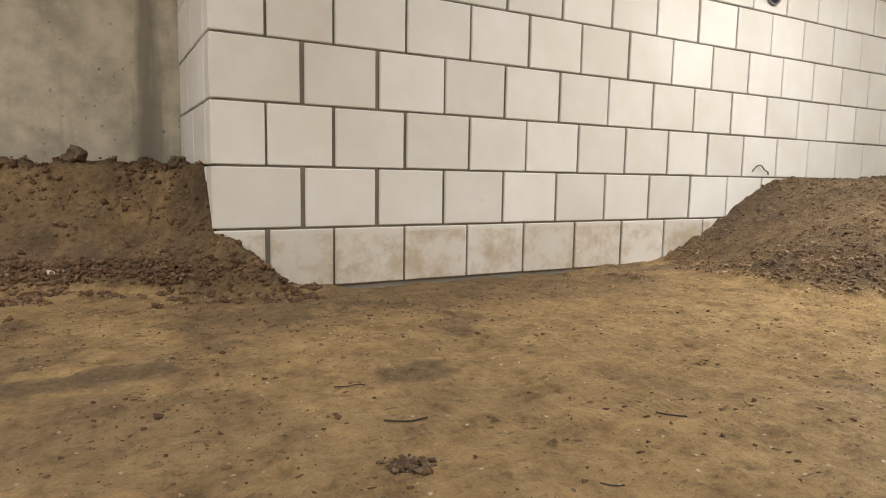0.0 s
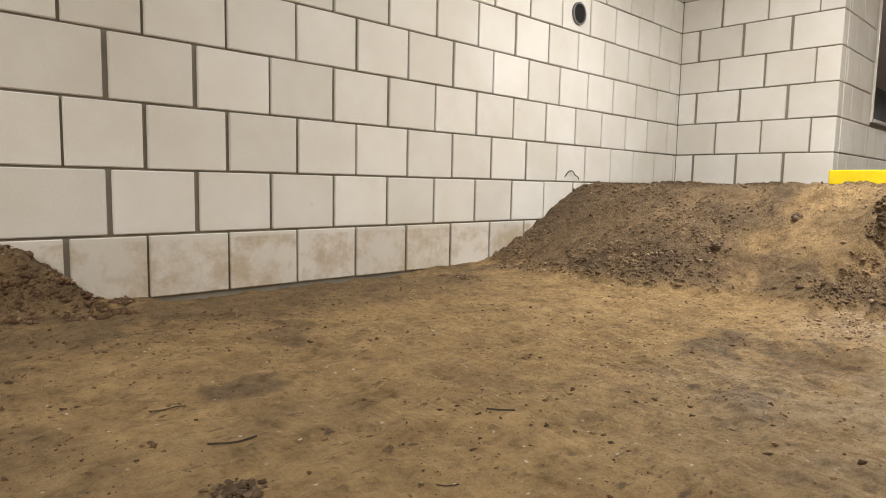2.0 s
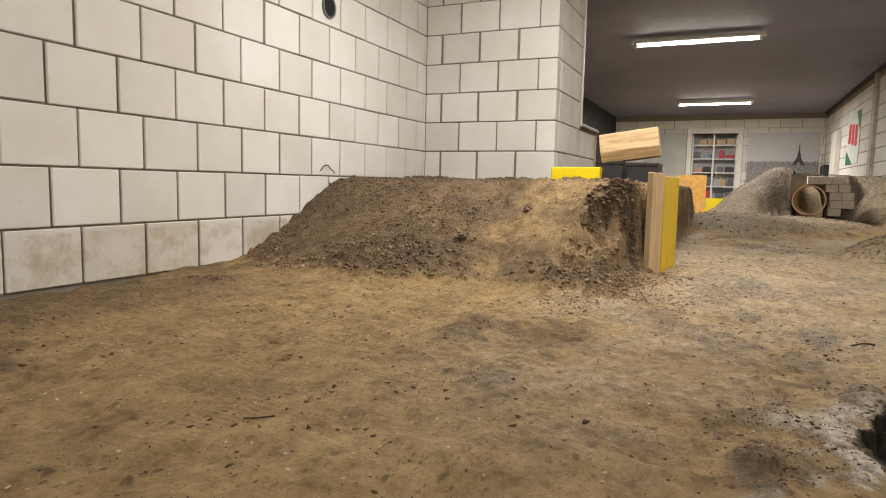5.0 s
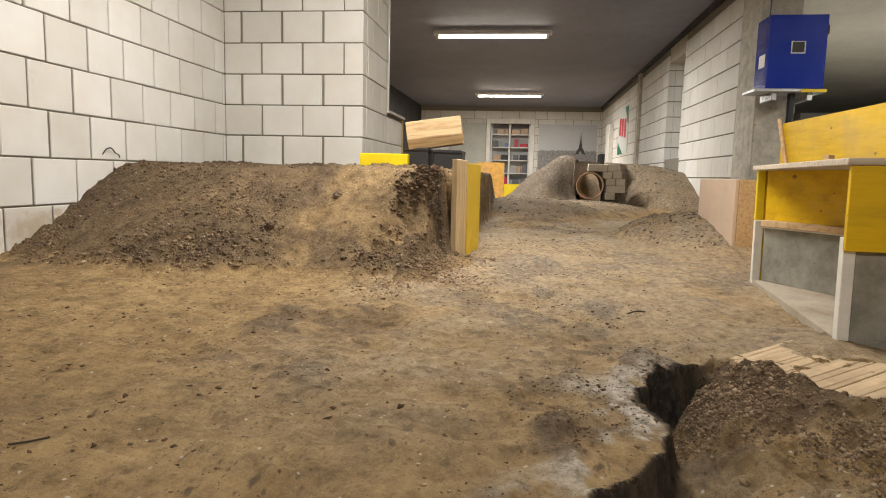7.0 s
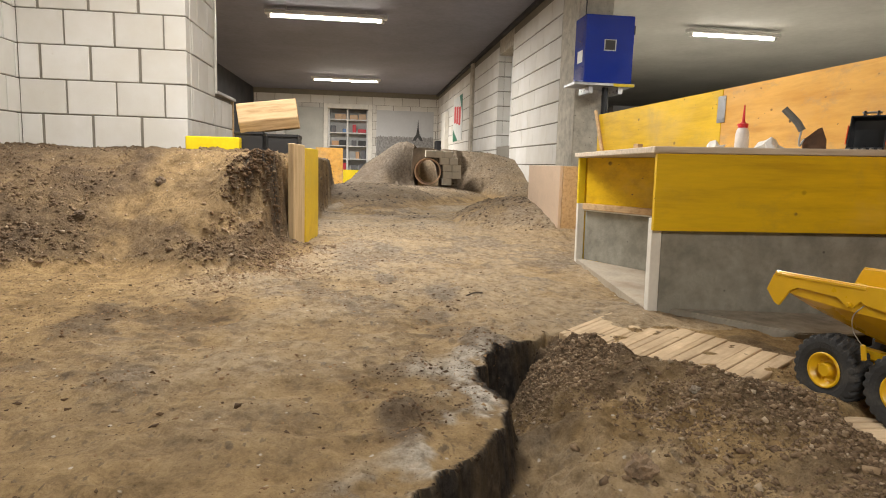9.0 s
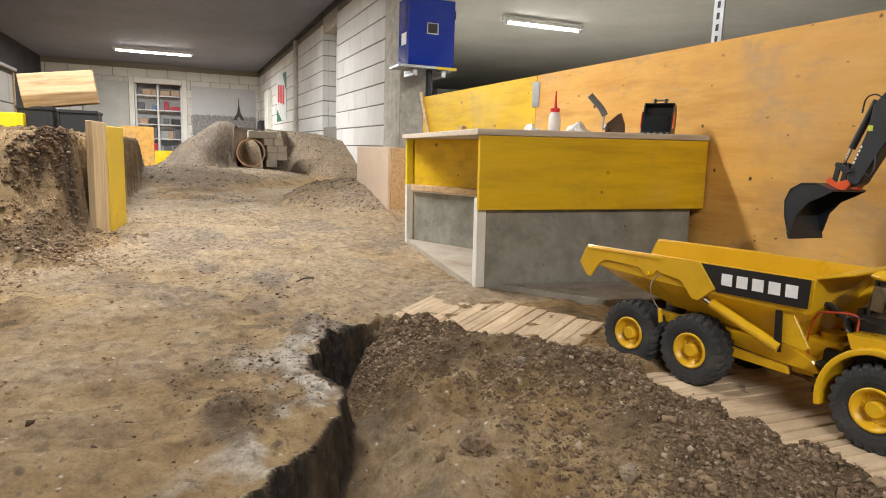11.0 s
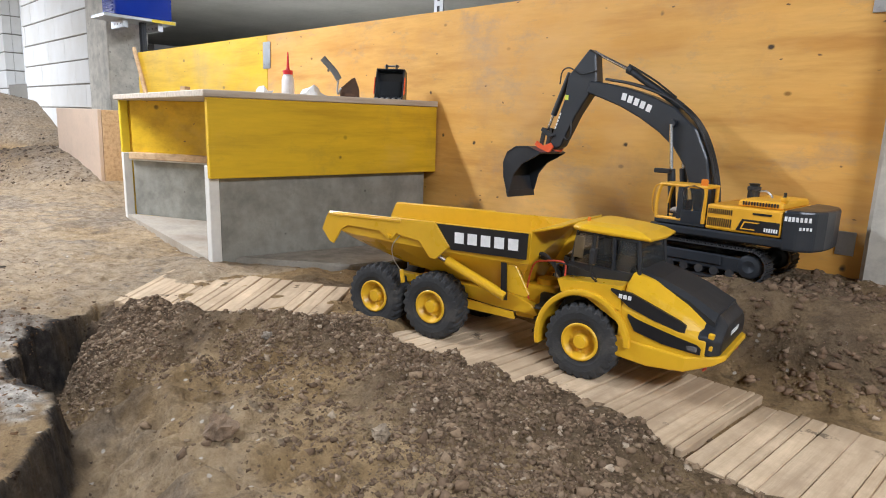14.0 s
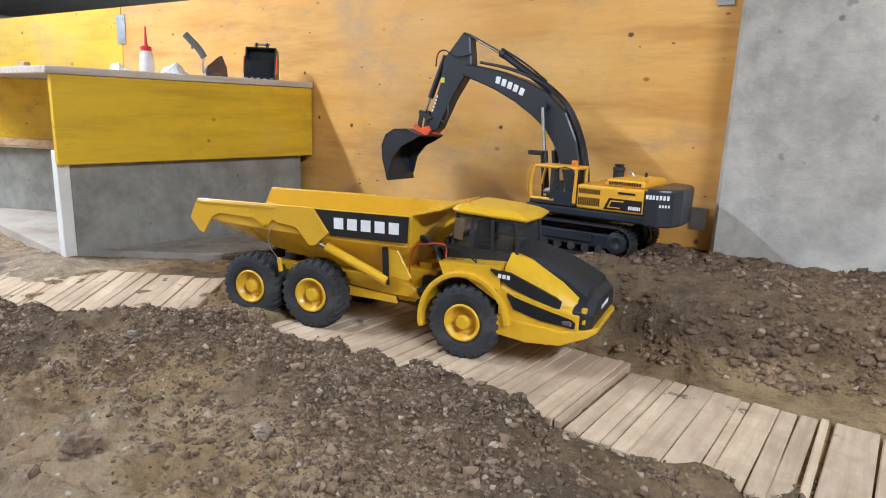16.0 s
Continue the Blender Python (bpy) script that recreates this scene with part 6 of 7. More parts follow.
def crumpled_paper(u, v, size, seed, label):
    r = random.Random(seed)
    bm = bmesh.new()
    bmesh.ops.create_icosphere(bm, subdivisions=2, radius=1)
    for q in bm.verts:
        n = 1.5 * noise.noise(q.co * 1.6 + Vector((seed, 0, 0))) + 0.5 * noise.noise(q.co * 3.7 + Vector((0, seed, 0)))
        q.co = q.co * (1 + 0.55 * n)
        q.co.z = max(q.co.z, -0.25) + 0.25
        q.co *= size
    p = on_roof(u, v)
    ob = part("paper_rag", bm, simple("white_paper_cloth", (0.74, 0.72, 0.68), 0.9, scale=30), None, m=pose(p.x, p.y, p.z, 0, 0, r.uniform(0, 360)))
    return tagged(ob, label, "paper rag", "crumpled rags")


def trowel():
    p = on_roof(0.112, 0.449)
    t = tagged(empty("hand_trowel", pose(p.x, p.y, p.z, 0, 0, 229)), "small trowel with grey handle and rusty blade", "trowel")
    bm = prism([(0.004, 0.0), (0.066, 0.0), (0.064, 0.030), (0.050, 0.066), (0.040, 0.062), (0.016, 0.040), (0.002, 0.030)], -0.0012, 0.0012)
    bmesh.ops.subdivide_edges(bm, edges=bm.edges[:], cuts=2)
    for v in bm.verts:
        v.co.y += 6.0 * (v.co.x - 0.033) ** 2 + 0.25 * v.co.z
    part("blade", bm, simple("rusty_steel", (0.11, 0.06, 0.035), 0.7, 0.4, scale=40, vary=0.35), t, "rusty steel blade")
    part("shank", hose([(0.006, 0.010, 0.030), (-0.002, -0.002, 0.012), (-0.004, -0.004, 0.030), (0.0, -0.003, 0.060)], 0.0030, 8, 6), M_STEEL, t)
    part("grip", hose([(0.001, -0.003, 0.056), (-0.012, -0.005, 0.078), (-0.030, -0.008, 0.098), (-0.050, -0.012, 0.119)], 0.0100, 12, 5), simple("grey_rubber_grip", (0.16, 0.17, 0.17), 0.6, scale=30), t, "grey rubber grip")
    return t


def spare_bucket():
    p = on_roof(0.06, 0.611)
    b = tagged(empty("spare_bucket", pose(p.x, p.y, p.z + 0.001, 0, 0, 128)), "dark grey spare excavator bucket with red side cutters", "excavator bucket")
    w = 0.047
    o = [(-0.040, 0.006), (-0.046, 0.060), (-0.036, 0.090), (0.0, 0.098), (0.0, 0.094), (-0.033, 0.086), (-0.042, 0.060), (-0.036, 0.010), (0.034, 0.006), (0.034, 0.0), (-0.034, 0.0)]
    part("shell", soften(prism(o, -w, w), 0.001, 1), M_SLATE, b)
    for s in (-1, 1):
        part("side_plate", soften(prism([(-0.040, 0.004), (-0.046, 0.060), (-0.036, 0.090), (0.0, 0.096), (0.030, 0.006)], s * w, s * (w - 0.004)), 0.0008, 1), M_SLATE, b)
        part("side_cutter", soften(prism([(0.010, 0.020), (0.028, 0.014), (0.012, 0.070), (0.002, 0.070)], s * (w + 0.001), s * (w + 0.004)), 0.0008, 1), M_ORANGE, b, "red side cutter")
        part("ear", soften(prism([(-0.030, 0.088), (-0.026, 0.112), (-0.010, 0.112), (-0.004, 0.094)], s * 0.014, s * 0.019), 0.001, 1), M_SLATE, b)
    part("pin", rod((-0.018, -0.024, 0.107), (-0.018, 0.024, 0.107), 0.003, 8), M_STEEL, b)
    for i in range(5):
        y = -0.038 + 0.019 * i
        part("tooth", soften(prism([(0.030, 0.0), (0.030, 0.006), (0.052, 0.002), (0.052, 0.0)], y - 0.004, y + 0.004), 0.0006, 1), M_STEEL, b)
    return b


squeeze_bottle()
crumpled_paper(0.50, 0.36, 0.030, 3, "crumpled white paper rag on the garage roof")
crumpled_paper(0.33, 0.47, 0.034, 8, "crumpled white paper rag on the garage roof")
crumpled_paper(0.60, 0.40, 0.022, 12, "small crumpled white rag on the garage roof")
trowel()
spare_bucket()
p = on_roof(0.75, 0.16)
tagged(part("pine_offcut", box(-0.10, 0.10, -0.025, 0.025, 0, 0.012, 0.001), M_PINE, None, m=pose(p.x, p.y, p.z + 0.0005, 0, 0, -12)), "thin pine offcut lying on the garage roof", "offcut")
p = on_roof(0.60, 0.12)
tagged(part("pine_offcut", box(-0.012, 0.012, -0.012, 0.012, 0, 0.028, 0.001), M_PINE, None, m=pose(p.x, p.y, p.z + 0.0005, 0, 0, 20)), "short pine block standing on the garage roof", "offcut")


# ---------- blue heater on its bracket ----------
def heater():
    h = tagged(empty("air_heater", pose(6.30, -0.365, 1.215)), "glossy blue sheet-metal air heater on a wall bracket", "heater")
    part("casing", soften(box(0.0, 0.30, -0.235, 0.235, 0.0, 0.615), 0.008, 2), M_BLUE, h, "glossy blue casing")
    pan = part("control_recess", box(-0.004, 0.0, -0.055, 0.045, 0.30, 0.39, 0.002), M_DARKPLASTIC, h, "black recess with bright frame")
    for y0, y1, z0, z1 in ((-0.062, 0.052, 0.292, 0.300), (-0.062, 0.052, 0.388, 0.394), (-0.062, -0.054, 0.3005, 0.3875), (0.044, 0.052, 0.3005, 0.3875)):
        part("recess_frame", box(-0.008, 0.0, y0, y1, z0, z1), M_STEEL, pan)
    for i in range(9):
        part("louvre", soften(box(0.04, 0.26, 0.235, 0.243, 0.34 + 0.027 * i, 0.354 + 0.027 * i), 0.002, 1), M_BLUE, h)
    for i in range(5):
        part("louvre", soften(box(0.04, 0.26, 0.235, 0.243, 0.03 + 0.027 * i, 0.044 + 0.027 * i), 0.002, 1), M_BLUE, h)
    part("sticker", box(0.06, 0.20, 0.235, 0.2375, 0.19, 0.30), M_WHITE, h, "white sticker")
    part("latch", soften(box(-0.004, 0.02, -0.242, -0.234, 0.45, 0.53), 0.002, 1), M_DARKPLASTIC, h)
    br = tagged(empty("heater_bracket", pose(6.30, -0.365, 1.15)), "galvanised shelf bracket carrying the heater", "bracket")
    part("tray", box(-0.03, 0.29, -0.255, 0.33, 0.035, 0.062, 0.003), M_STEEL, br)
    part("tray_edge", box(-0.034, -0.0305, -0.25, -0.05, 0.032, 0.058), M_YELLOW_BAR, br, "yellow tray edge")
    for y in (-0.14, 0.15):
        arm = part("arm", box(0.02, 0.295, y - 0.022, y + 0.022, -0.03, 0.034, 0.002), M_STEEL, br)
        for x in (0.06, 0.14, 0.22):
            part("hole", moved(lathe([(0, -0.0235), (0.008, -0.0235), (0.008, 0.0235), (0, 0.0235)], 10), pose(x, y, 0.002, 90, 0, 0)), M_DARKPLASTIC, arm)
    part("prop", rod((0.10, -0.02, -1.15), (0.10, -0.02, 0.034), 0.03, 10), M_CHAR, br, "dark prop")
    tagged(part("cable", hose([(6.45, -0.19, 2.40), (6.47, -0.185, 2.05), (6.52, -0.19, 1.75), (6.44, -0.125, 1.60)], 0.006, 6, 8), M_DARKPLASTIC, None), "thin black cable hanging from the ceiling", "cable")


heater()
post = tagged(part("perforated_post", box(-0.021, 0.021, -0.003, 0.003, 0.0, 1.9, 0.0008), M_STEEL, None, m=pose(2.065, 0.286, 0.5)), "galvanised perforated steel post behind the panel wall", "post")
for i in range(16):
    part("slot", box(-0.006, 0.006, 0.003, 0.0036, 0.28 + 0.035 * i, 0.30 + 0.035 * i), M_DARKPLASTIC, post)

# ---------- wall details ----------
vent = tagged(empty("vent_pipe", pose(3.742, 4.193, 1.475)), "dark round vent pipe opening in the block wall", "vent")
part("pipe_rim", moved(lathe([(0.058, 0), (0.068, 0), (0.068, 0.012), (0.058, 0.012), (0.058, 0)], 32), pose(0, 0.004, 0, 90, 0, 0)), simple("grey_pipe", (0.16, 0.16, 0.16), 0.6, scale=20), vent)
# flat black disc in place of the pipe's shaded inside
part("pipe_mouth", moved(lathe([(0, 0), (0.0579, 0), (0.0579, 0.004), (0, 0.004)], 32), pose(0, 0.002, 0, 90, 0, 0)), simple("dark_void", (0.006, 0.006, 0.006), 0.9), vent, "dark pipe mouth")
tagged(part("wire_curl", hose([(3.66, 4.193, 0.478), (3.69, 4.188, 0.508), (3.73, 4.186, 0.512), (3.76, 4.188, 0.488), (3.79, 4.186, 0.478), (3.80, 4.190, 0.462)], 0.0035, 6, 6), M_DARKPLASTIC, None), "short dark wire curl on the block wall", "wire")
structure("trim_mouth", box(5.952, 5.985, 3.10, 3.325, 0.935, CEIL, 0.003), M_SHELFWHITE, "pale metal trim of the corridor opening", "trim")
structure("trim_parapet", box(6.622, 6.65, 3.10, 3.325, -0.3, 0.93, 0.003), M_PINE, "pine trim at the parapet end", "trim")
structure("parapet_sill", box(5.955, 6.66, 3.085, 3.34, 0.933, 0.958, 0.003), simple("grey_sill", (0.36, 0.34, 0.31), 0.7, scale=12), "grey sill on the low parapet", "sill")
tagged(part("green_box", soften(box(-0.05, 0.05, -0.04, 0.04, 0, 0.075), 0.006, 1), simple("green_plastic", (0.02, 0.22, 0.14), 0.5, scale=20), None, m=pose(6.06, 3.20, 0.958)), "small green plastic box on the sill", "box")
for u, s in ((6.25, 0.020), (6.33, 0.026), (6.46, 0.022)):
    bm = bmesh.new()
    bmesh.ops.create_icosphere(bm, subdivisions=2, radius=s)
    for q in bm.verts:
        q.co *= 1 + 0.35 * noise.noise(q.co * 60 + Vector((u, 0, 0)))
        q.co.z = max(q.co.z, -s * 0.5)
    tagged(part("rubble_stone", bm, M_CONC, None, m=pose(u, 3.20, 0.958 + s * 0.5)), "small broken stone lying on the sill", "stone", "stones on the sill")

# window in the corridor wall
win = structure("window_1", box(9.61, 10.59, -0.47, -0.45, 0.724, 2.146), simple("daylight_pane", (0.42, 0.45, 0.45), 0.25, scale=3), "grey corridor window set back in its reveal", "window")
part("window_frame", box(9.61, 9.68, -0.448, -0.41, 0.724, 2.146, 0.004), M_FIX, win)
part("window_frame", box(10.07, 10.13, -0.448, -0.41, 0.724, 2.146, 0.004), M_FIX, win)
part("window_frame", box(10.52, 10.59, -0.448, -0.41, 0.724, 2.146, 0.004), M_FIX, win)
structure("column_corridor", box(12.86, 13.10, -0.199, -0.15, -0.2, CEIL, 0.004), M_CONC, "narrow grey concrete column on the corridor wall", "column")
structure("cornice", box(7.27, 19.19, -0.199, -0.14, CEIL - 0.05, CEIL - 0.002), M_BLACK, "dark cable duct under the ceiling", "trim")
pst = tagged(part("poster", box(14.3, 15.7, -0.199, -0.190, 0.96, 1.95), simple("white_poster", (0.62, 0.64, 0.62), 0.6, scale=5), None), "red white and green poster on the corridor wall", "poster")
part("green_corner", prism([(14.3, 1.95), (14.3, 1.55), (14.75, 1.95)], -0.1895, -0.188), simple("poster_green", (0.02, 0.16, 0.09), 0.6, scale=5), pst)
part("green_corner", prism([(15.7, 0.96), (15.7, 1.25), (14.9, 0.96)], -0.1895, -0.188), simple("poster_green_low", (0.02, 0.16, 0.09), 0.6, scale=5), pst)
for i in range(3):
    part("red_mark", box(14.52 + 0.36 * i, 14.80 + 0.36 * i, -0.1895, -0.188, 1.30 + 0.04 * i, 1.70 + 0.03 * i), simple("poster_red", (0.55, 0.03, 0.04), 0.6, scale=5), pst)
tagged(part("leaning_panel", box(16.6, 17.3, -0.195, -0.10, 0.0, 1.75, 0.005), M_SHELFWHITE, None), "pale door panel leaning on the corridor wall", "panel")
tagged(part("dark_bag", soften(box(17.6, 17.9, -0.19, 0.02, 0.0, 1.05), 0.05, 2), M_BLACK, None), "dark bag hanging by the end wall", "bag")

# end wall: doorway with a shelf, grey door leaf, city picture
structure("door_frame", joined(joined(box(19.16, 19.41, 1.70, 1.82, -0.2, 2.06, 0.004), box(19.16, 19.41, 2.97, 3.09, -0.2, 2.06, 0.004)), box(19.16, 19.41, 1.824, 2.966, 1.93, 2.06, 0.004)), M_SHELFWHITE, "pale timber door frame at the corridor's end", "door frame")
tagged(part("door_leaf", box(19.12, 19.16, 3.10, 4.15, 0.0, 1.93, 0.004), simple("grey_green_door", (0.42, 0.42, 0.38), 0.6, scale=3), None), "plain grey door leaf standing open", "door")
structure("wall_storeroom", box(19.95, 20.0, 1.5, 3.2, -0.2, CEIL), M_GREYWALL, "grey back wall of the store room", "wall")
rack = tagged(empty("storage_rack", pose(19.55, 2.40, 0.0)), "white storage rack with mixed boxes behind the doorway", "shelf")
for y in (-0.56, 0.02, 0.56):
    part("upright", box(0.0, 0.34, y - 0.025, y + 0.025, 0, 1.95), M_FIX, rack)
for z in (0.10, 0.48, 0.86, 1.24, 1.62):
    part("shelf_board", box(0.0, 0.34, -0.535, -0.006, z, z + 0.03), M_FIX, rack)
    part("shelf_board", box(0.0, 0.34, 0.046, 0.535, z, z + 0.03), M_FIX, rack)
part("rack_back", box(0.345, 0.36, -0.58, 0.58, 0, 1.95), simple("rack_back_grey", (0.50, 0.50, 0.49), 0.8), rack)
r5 = random.Random(5)
for z in (0.13, 0.51, 0.89, 1.27, 1.65):
    for y0, y1 in ((-0.52, -0.02), (0.06, 0.53)):
        y = y0
        while y < y1 - 0.12:
            w, hh = r5.uniform(0.10, 0.24), r5.uniform(0.10, 0.27)
            if y + w > y1:
                break
            c = (0.62, 0.42, 0.26) if z > 1.6 else (0.55, 0.03, 0.05) if z > 1.2 and y0 < 0 else r5.choice(((0.55, 0.03, 0.05), (0.10, 0.22, 0.45), (0.02, 0.02, 0.02), (0.55, 0.33, 0.18), (0.6, 0.6, 0.58), (0.25, 0.40, 0.30), (0.12, 0.12, 0.13)))
            if r5.random() < 0.8:
                tagged(part("storage_box", box(19.60, 19.80, 2.40 + y, 2.40 + y + w, z + 0.002, z + hh, 0.006), simple("box_paint", c, 0.5, scale=6), None), "small coloured storage box on the rack", "box", "boxes on the rack")
            y += w + r5.uniform(0.01, 0.06)
pic = tagged(part("city_picture", box(19.17, 19.198, -0.08, 1.58, 0.62, 1.92), simple("pale_grey_print", (0.50, 0.51, 0.52), 0.6, scale=2, vary=0.08), None), "grey wall print of a city skyline with a lattice tower", "picture")
part("city_band", box(19.164, 19.1695, -0.08, 1.58, 0.62, 1.16), simple("city_print", (0.24, 0.235, 0.23), 0.6, scale=18, vary=0.6), pic)
r6 = random.Random(6)
for i in range(34):
    y = -0.06 + 1.6 * i / 34
    part("skyline_mark", box(19.161, 19.1638, y, y + 0.035, 1.10, 1.165 + r6.uniform(0, 0.035)), simple("city_print_mark", (0.22, 0.215, 0.21) if i % 3 else (0.30, 0.29, 0.28), 0.6), pic)
part("tower_mark", moved(prism([(0.22, 1.08), (0.325, 1.28), (0.355, 1.46), (0.368, 1.68), (0.376, 1.68), (0.389, 1.46), (0.419, 1.28), (0.52, 1.08), (0.44, 1.08), (0.372, 1.18), (0.304, 1.08)], 0, 0.003), Matrix(((0, 1, 0, 19.1575), (1, 0, 0, 0), (0, 0, 1, 0), (0, 0, 0, 1)))), simple("tower_print", (0.05, 0.05, 0.05), 0.6), pic, "dark lattice tower shape")
tagged(part("orange_board", box(11.98, 12.0, 2.28, 2.76, -0.1, 0.65, 0.003), M_PLY_ORANGE, None), "orange formwork board standing across the track", "board")
tagged(part("yellow_board", box(11.98, 12.0, 1.88, 2.276, -0.1, 0.27, 0.003), M_YELLOW_BAR, None), "low bright yellow board beside the orange one", "board")

# pipe tunnel in the mound
tun = tagged(empty("pipe_tunnel", pose(8.91, 1.055, 0.315)), "short terracotta-rimmed pipe tunnel in the mound", "pipe")
part("pipe", moved(lathe([(0.160, 0), (0.178, 0), (0.178, 0.56), (0.160, 0.56), (0.160, 0)], 40), pose(0, 0, 0, 0, 90, -8)), simple("clay_pipe", (0.68, 0.46, 0.31), 0.7, scale=12), tun)
r8 = random.Random(8)
arch = [(1.055 + 0.182 * math.cos(a), 0.315 + 0.182 * math.sin(a)) for a in np.linspace(math.pi, 0, 15)]
cap = prism([(0.84, 0.20), (0.84, 0.56), (0.93, 0.615), (1.06, 0.63), (1.16, 0.63), (1.25, 0.60), (1.275, 0.20)] + [(2.11 - y, z) for y, z in arch], 0, 0.50)
bmesh.ops.subdivide_edges(cap, edges=cap.edges[:], cuts=2)
tagged(part("pipe_mound", moved(cap, Matrix(((0, 1, 0, 8.985), (1, 0, 0, 0), (0, 0, 1, 0), (0, 0, 0, 1)))), simple("grey_gravel_soil", (0.20, 0.168, 0.132), 0.95, scale=14, vary=0.4, bumped=0.9, place="world"), None), "grey gravelly soil heaped over the pipe", "mound")
STONE = simple("pale_stone", (0.50, 0.45, 0.37), 0.85, scale=20, place="world")
for z, ys in ((0.14, (0.80,)), (0.2305, (0.79, 0.67)), (0.321, (0.795, 0.675)), (0.4115, (0.84, 0.72)), (0.502, (1.03, 0.91, 0.79))):
    for y in ys:
        tagged(part("small_block", box(-0.07, 0.07, -0.0585, 0.0585, 0, 0.088, 0.004), STONE, None, m=pose(8.90 + r8.uniform(-0.012, 0.012), y, z, 0, 0, r8.uniform(-3, 3))), "pale stone block stacked beside the pipe", "stone block", "portal blocks")


# ---------- loose stones ----------
def clod_material():
    m, nt, b = nodes_of("loose_clods")
    g = nt.nodes.new("ShaderNodeNewGeometry")
    v = world_coords(nt, 1)
    tone = ramp(nt, g.outputs["Random Per Island"], [(0.0, (0.085, 0.060, 0.041)), (0.6, (0.135, 0.098, 0.067)), (0.93, (0.19, 0.145, 0.10)), (1.0, (0.28, 0.24, 0.19))])
    a = nt.nodes.new("ShaderNodeAttribute")
    a.attribute_name = "shade"
    tone = mix(nt, 1.0, tone, a.outputs["Color"], "MULTIPLY")
    col = mix(nt, 0.6, tone, ramp(nt, noise_tex(nt, v, 260, 3), [(0.3, (0.55, 0.55, 0.55)), (0.7, (1.1, 1.1, 1.1))]), "MULTIPLY")
    nt.links.new(col, b.inputs["Base Color"])
    b.inputs["Roughness"].default_value = 0.95
    b.inputs["Specular IOR Level"].default_value = 0.2
    return m


M_CLOD = clod_material()
CUBE_V = np.array([[i, j, k] for i in (-0.62, 0.62) for j in (-0.62, 0.62) for k in (-0.62, 0.62)])
CUBE_F = np.array([(0, 1, 3), (0, 3, 2), (4, 6, 7), (4, 7, 5), (0, 4, 5), (0, 5, 1), (2, 3, 7), (2, 7, 6), (0, 2, 6), (0, 6, 4), (1, 5, 7), (1, 7, 3)])


def turns(r, n):
    """Random rotations, n of them, as 3 x 3 matrices."""
    q = r.normal(size=(n, 4))
    w, x, y, z = (q / np.linalg.norm(q, axis=1)[:, None]).T
    return np.stack([1 - 2 * (y * y + z * z), 2 * (x * y - z * w), 2 * (x * z + y * w), 2 * (x * y + z * w), 1 - 2 * (x * x + z * z), 2 * (y * z - x * w), 2 * (x * z - y * w), 2 * (y * z + x * w), 1 - 2 * (x * x + y * y)], -1).reshape(n, 3, 3)


def scatter(name, label, n, region, size, weight, seed, sink=0.25, shade=(1.0, 1.0, 1.0), flat=0.75, blend=0.0):
    """Loose angular clods laid on the ground where weight(x, y, masks) is high."""
    r = np.random.RandomState(seed)
    x0, x1, y0, y1 = region
    xs, ys = r.uniform(x0, x1, n * 5), r.uniform(y0, y1, n * 5)
    z, dark, pale, black = ground_height(xs, ys)
    keep = r.uniform(0, 1, n * 5) < weight(xs, ys, z, dark, pale, black)
    xs, ys, z, dark = xs[keep][:n], ys[keep][:n], z[keep][:n], dark[keep][:n]
    n = len(xs)
    s = size[0] * (size[1] / size[0]) ** (r.uniform(0, 1, n) ** size[2])
    co = CUBE_V[None] * r.uniform(0.55, 1.3, (n, 8, 1)) + r.uniform(-0.22, 0.22, (n, 8, 3))
    co = np.einsum("nij,nvj->nvi", turns(r, n), co * r.uniform(0.65, 1.3, (n, 1, 3)))
    co = co * s[:, None, None] * np.array([1, 1, flat])
    co = (co + np.stack([xs, ys, z + s * (0.75 * flat - 2 * sink)], -1)[:, None]).reshape(-1, 3)
    faces = (CUBE_F[None] + 8 * np.arange(n)[:, None, None]).reshape(-1, 3)
    me = bpy.data.meshes.new(name)
    me.vertices.add(len(co))
    me.vertices.foreach_set("co", co.ravel())
    me.loops.add(faces.size)
    me.loops.foreach_set("vertex_index", faces.ravel())
    me.polygons.add(len(faces))
    me.polygons.foreach_set("loop_start", np.arange(0, faces.size, 3))
    me.update()
    attr = me.color_attributes.new("shade", "FLOAT_COLOR", "POINT")
    lift = 1 + blend * (1 - np.clip(dark, 0, 1))  # paler where the soil beneath is sandy
    tone = np.concatenate([np.array(shade)[None] * lift[:, None], np.ones((n, 1))], 1)
    attr.data.foreach_set("color", np.repeat(tone, 8, 0).astype(np.float32).ravel())
    me.materials.append(M_CLOD)
    return tagged(new(name, me), label, "loose soil", kind="stuff")


def patchy(x, y, f, seed):
    return np.clip(0.5 + 0.9 * fbm(x, y, f, 3, seed), 0.03, 1)


def beyond_pit(x, y):
    return lerp_line(PIT_EDGE, x) - y


def pit_u(x, y):
    """0 at the cut edge of the pit, 1 at the crest of its far slope."""
    crest = lerp_line([(-0.6, 1.10), (0.93, 1.09), (1.15, 1.09), (1.42, 1.15), (1.61, 1.28), (1.77, 1.385), (1.88, 1.40), (1.95, 1.35)], x)
    e = lerp_line(PIT_EDGE, x)
    return (e - y) / np.maximum(e - crest, 0.05)


def near_spot(x, y, cx, cy, rx, ry):
    return np.clip(1.3 - np.hypot((x - cx) / rx, (y - cy) / ry), 0, 1)


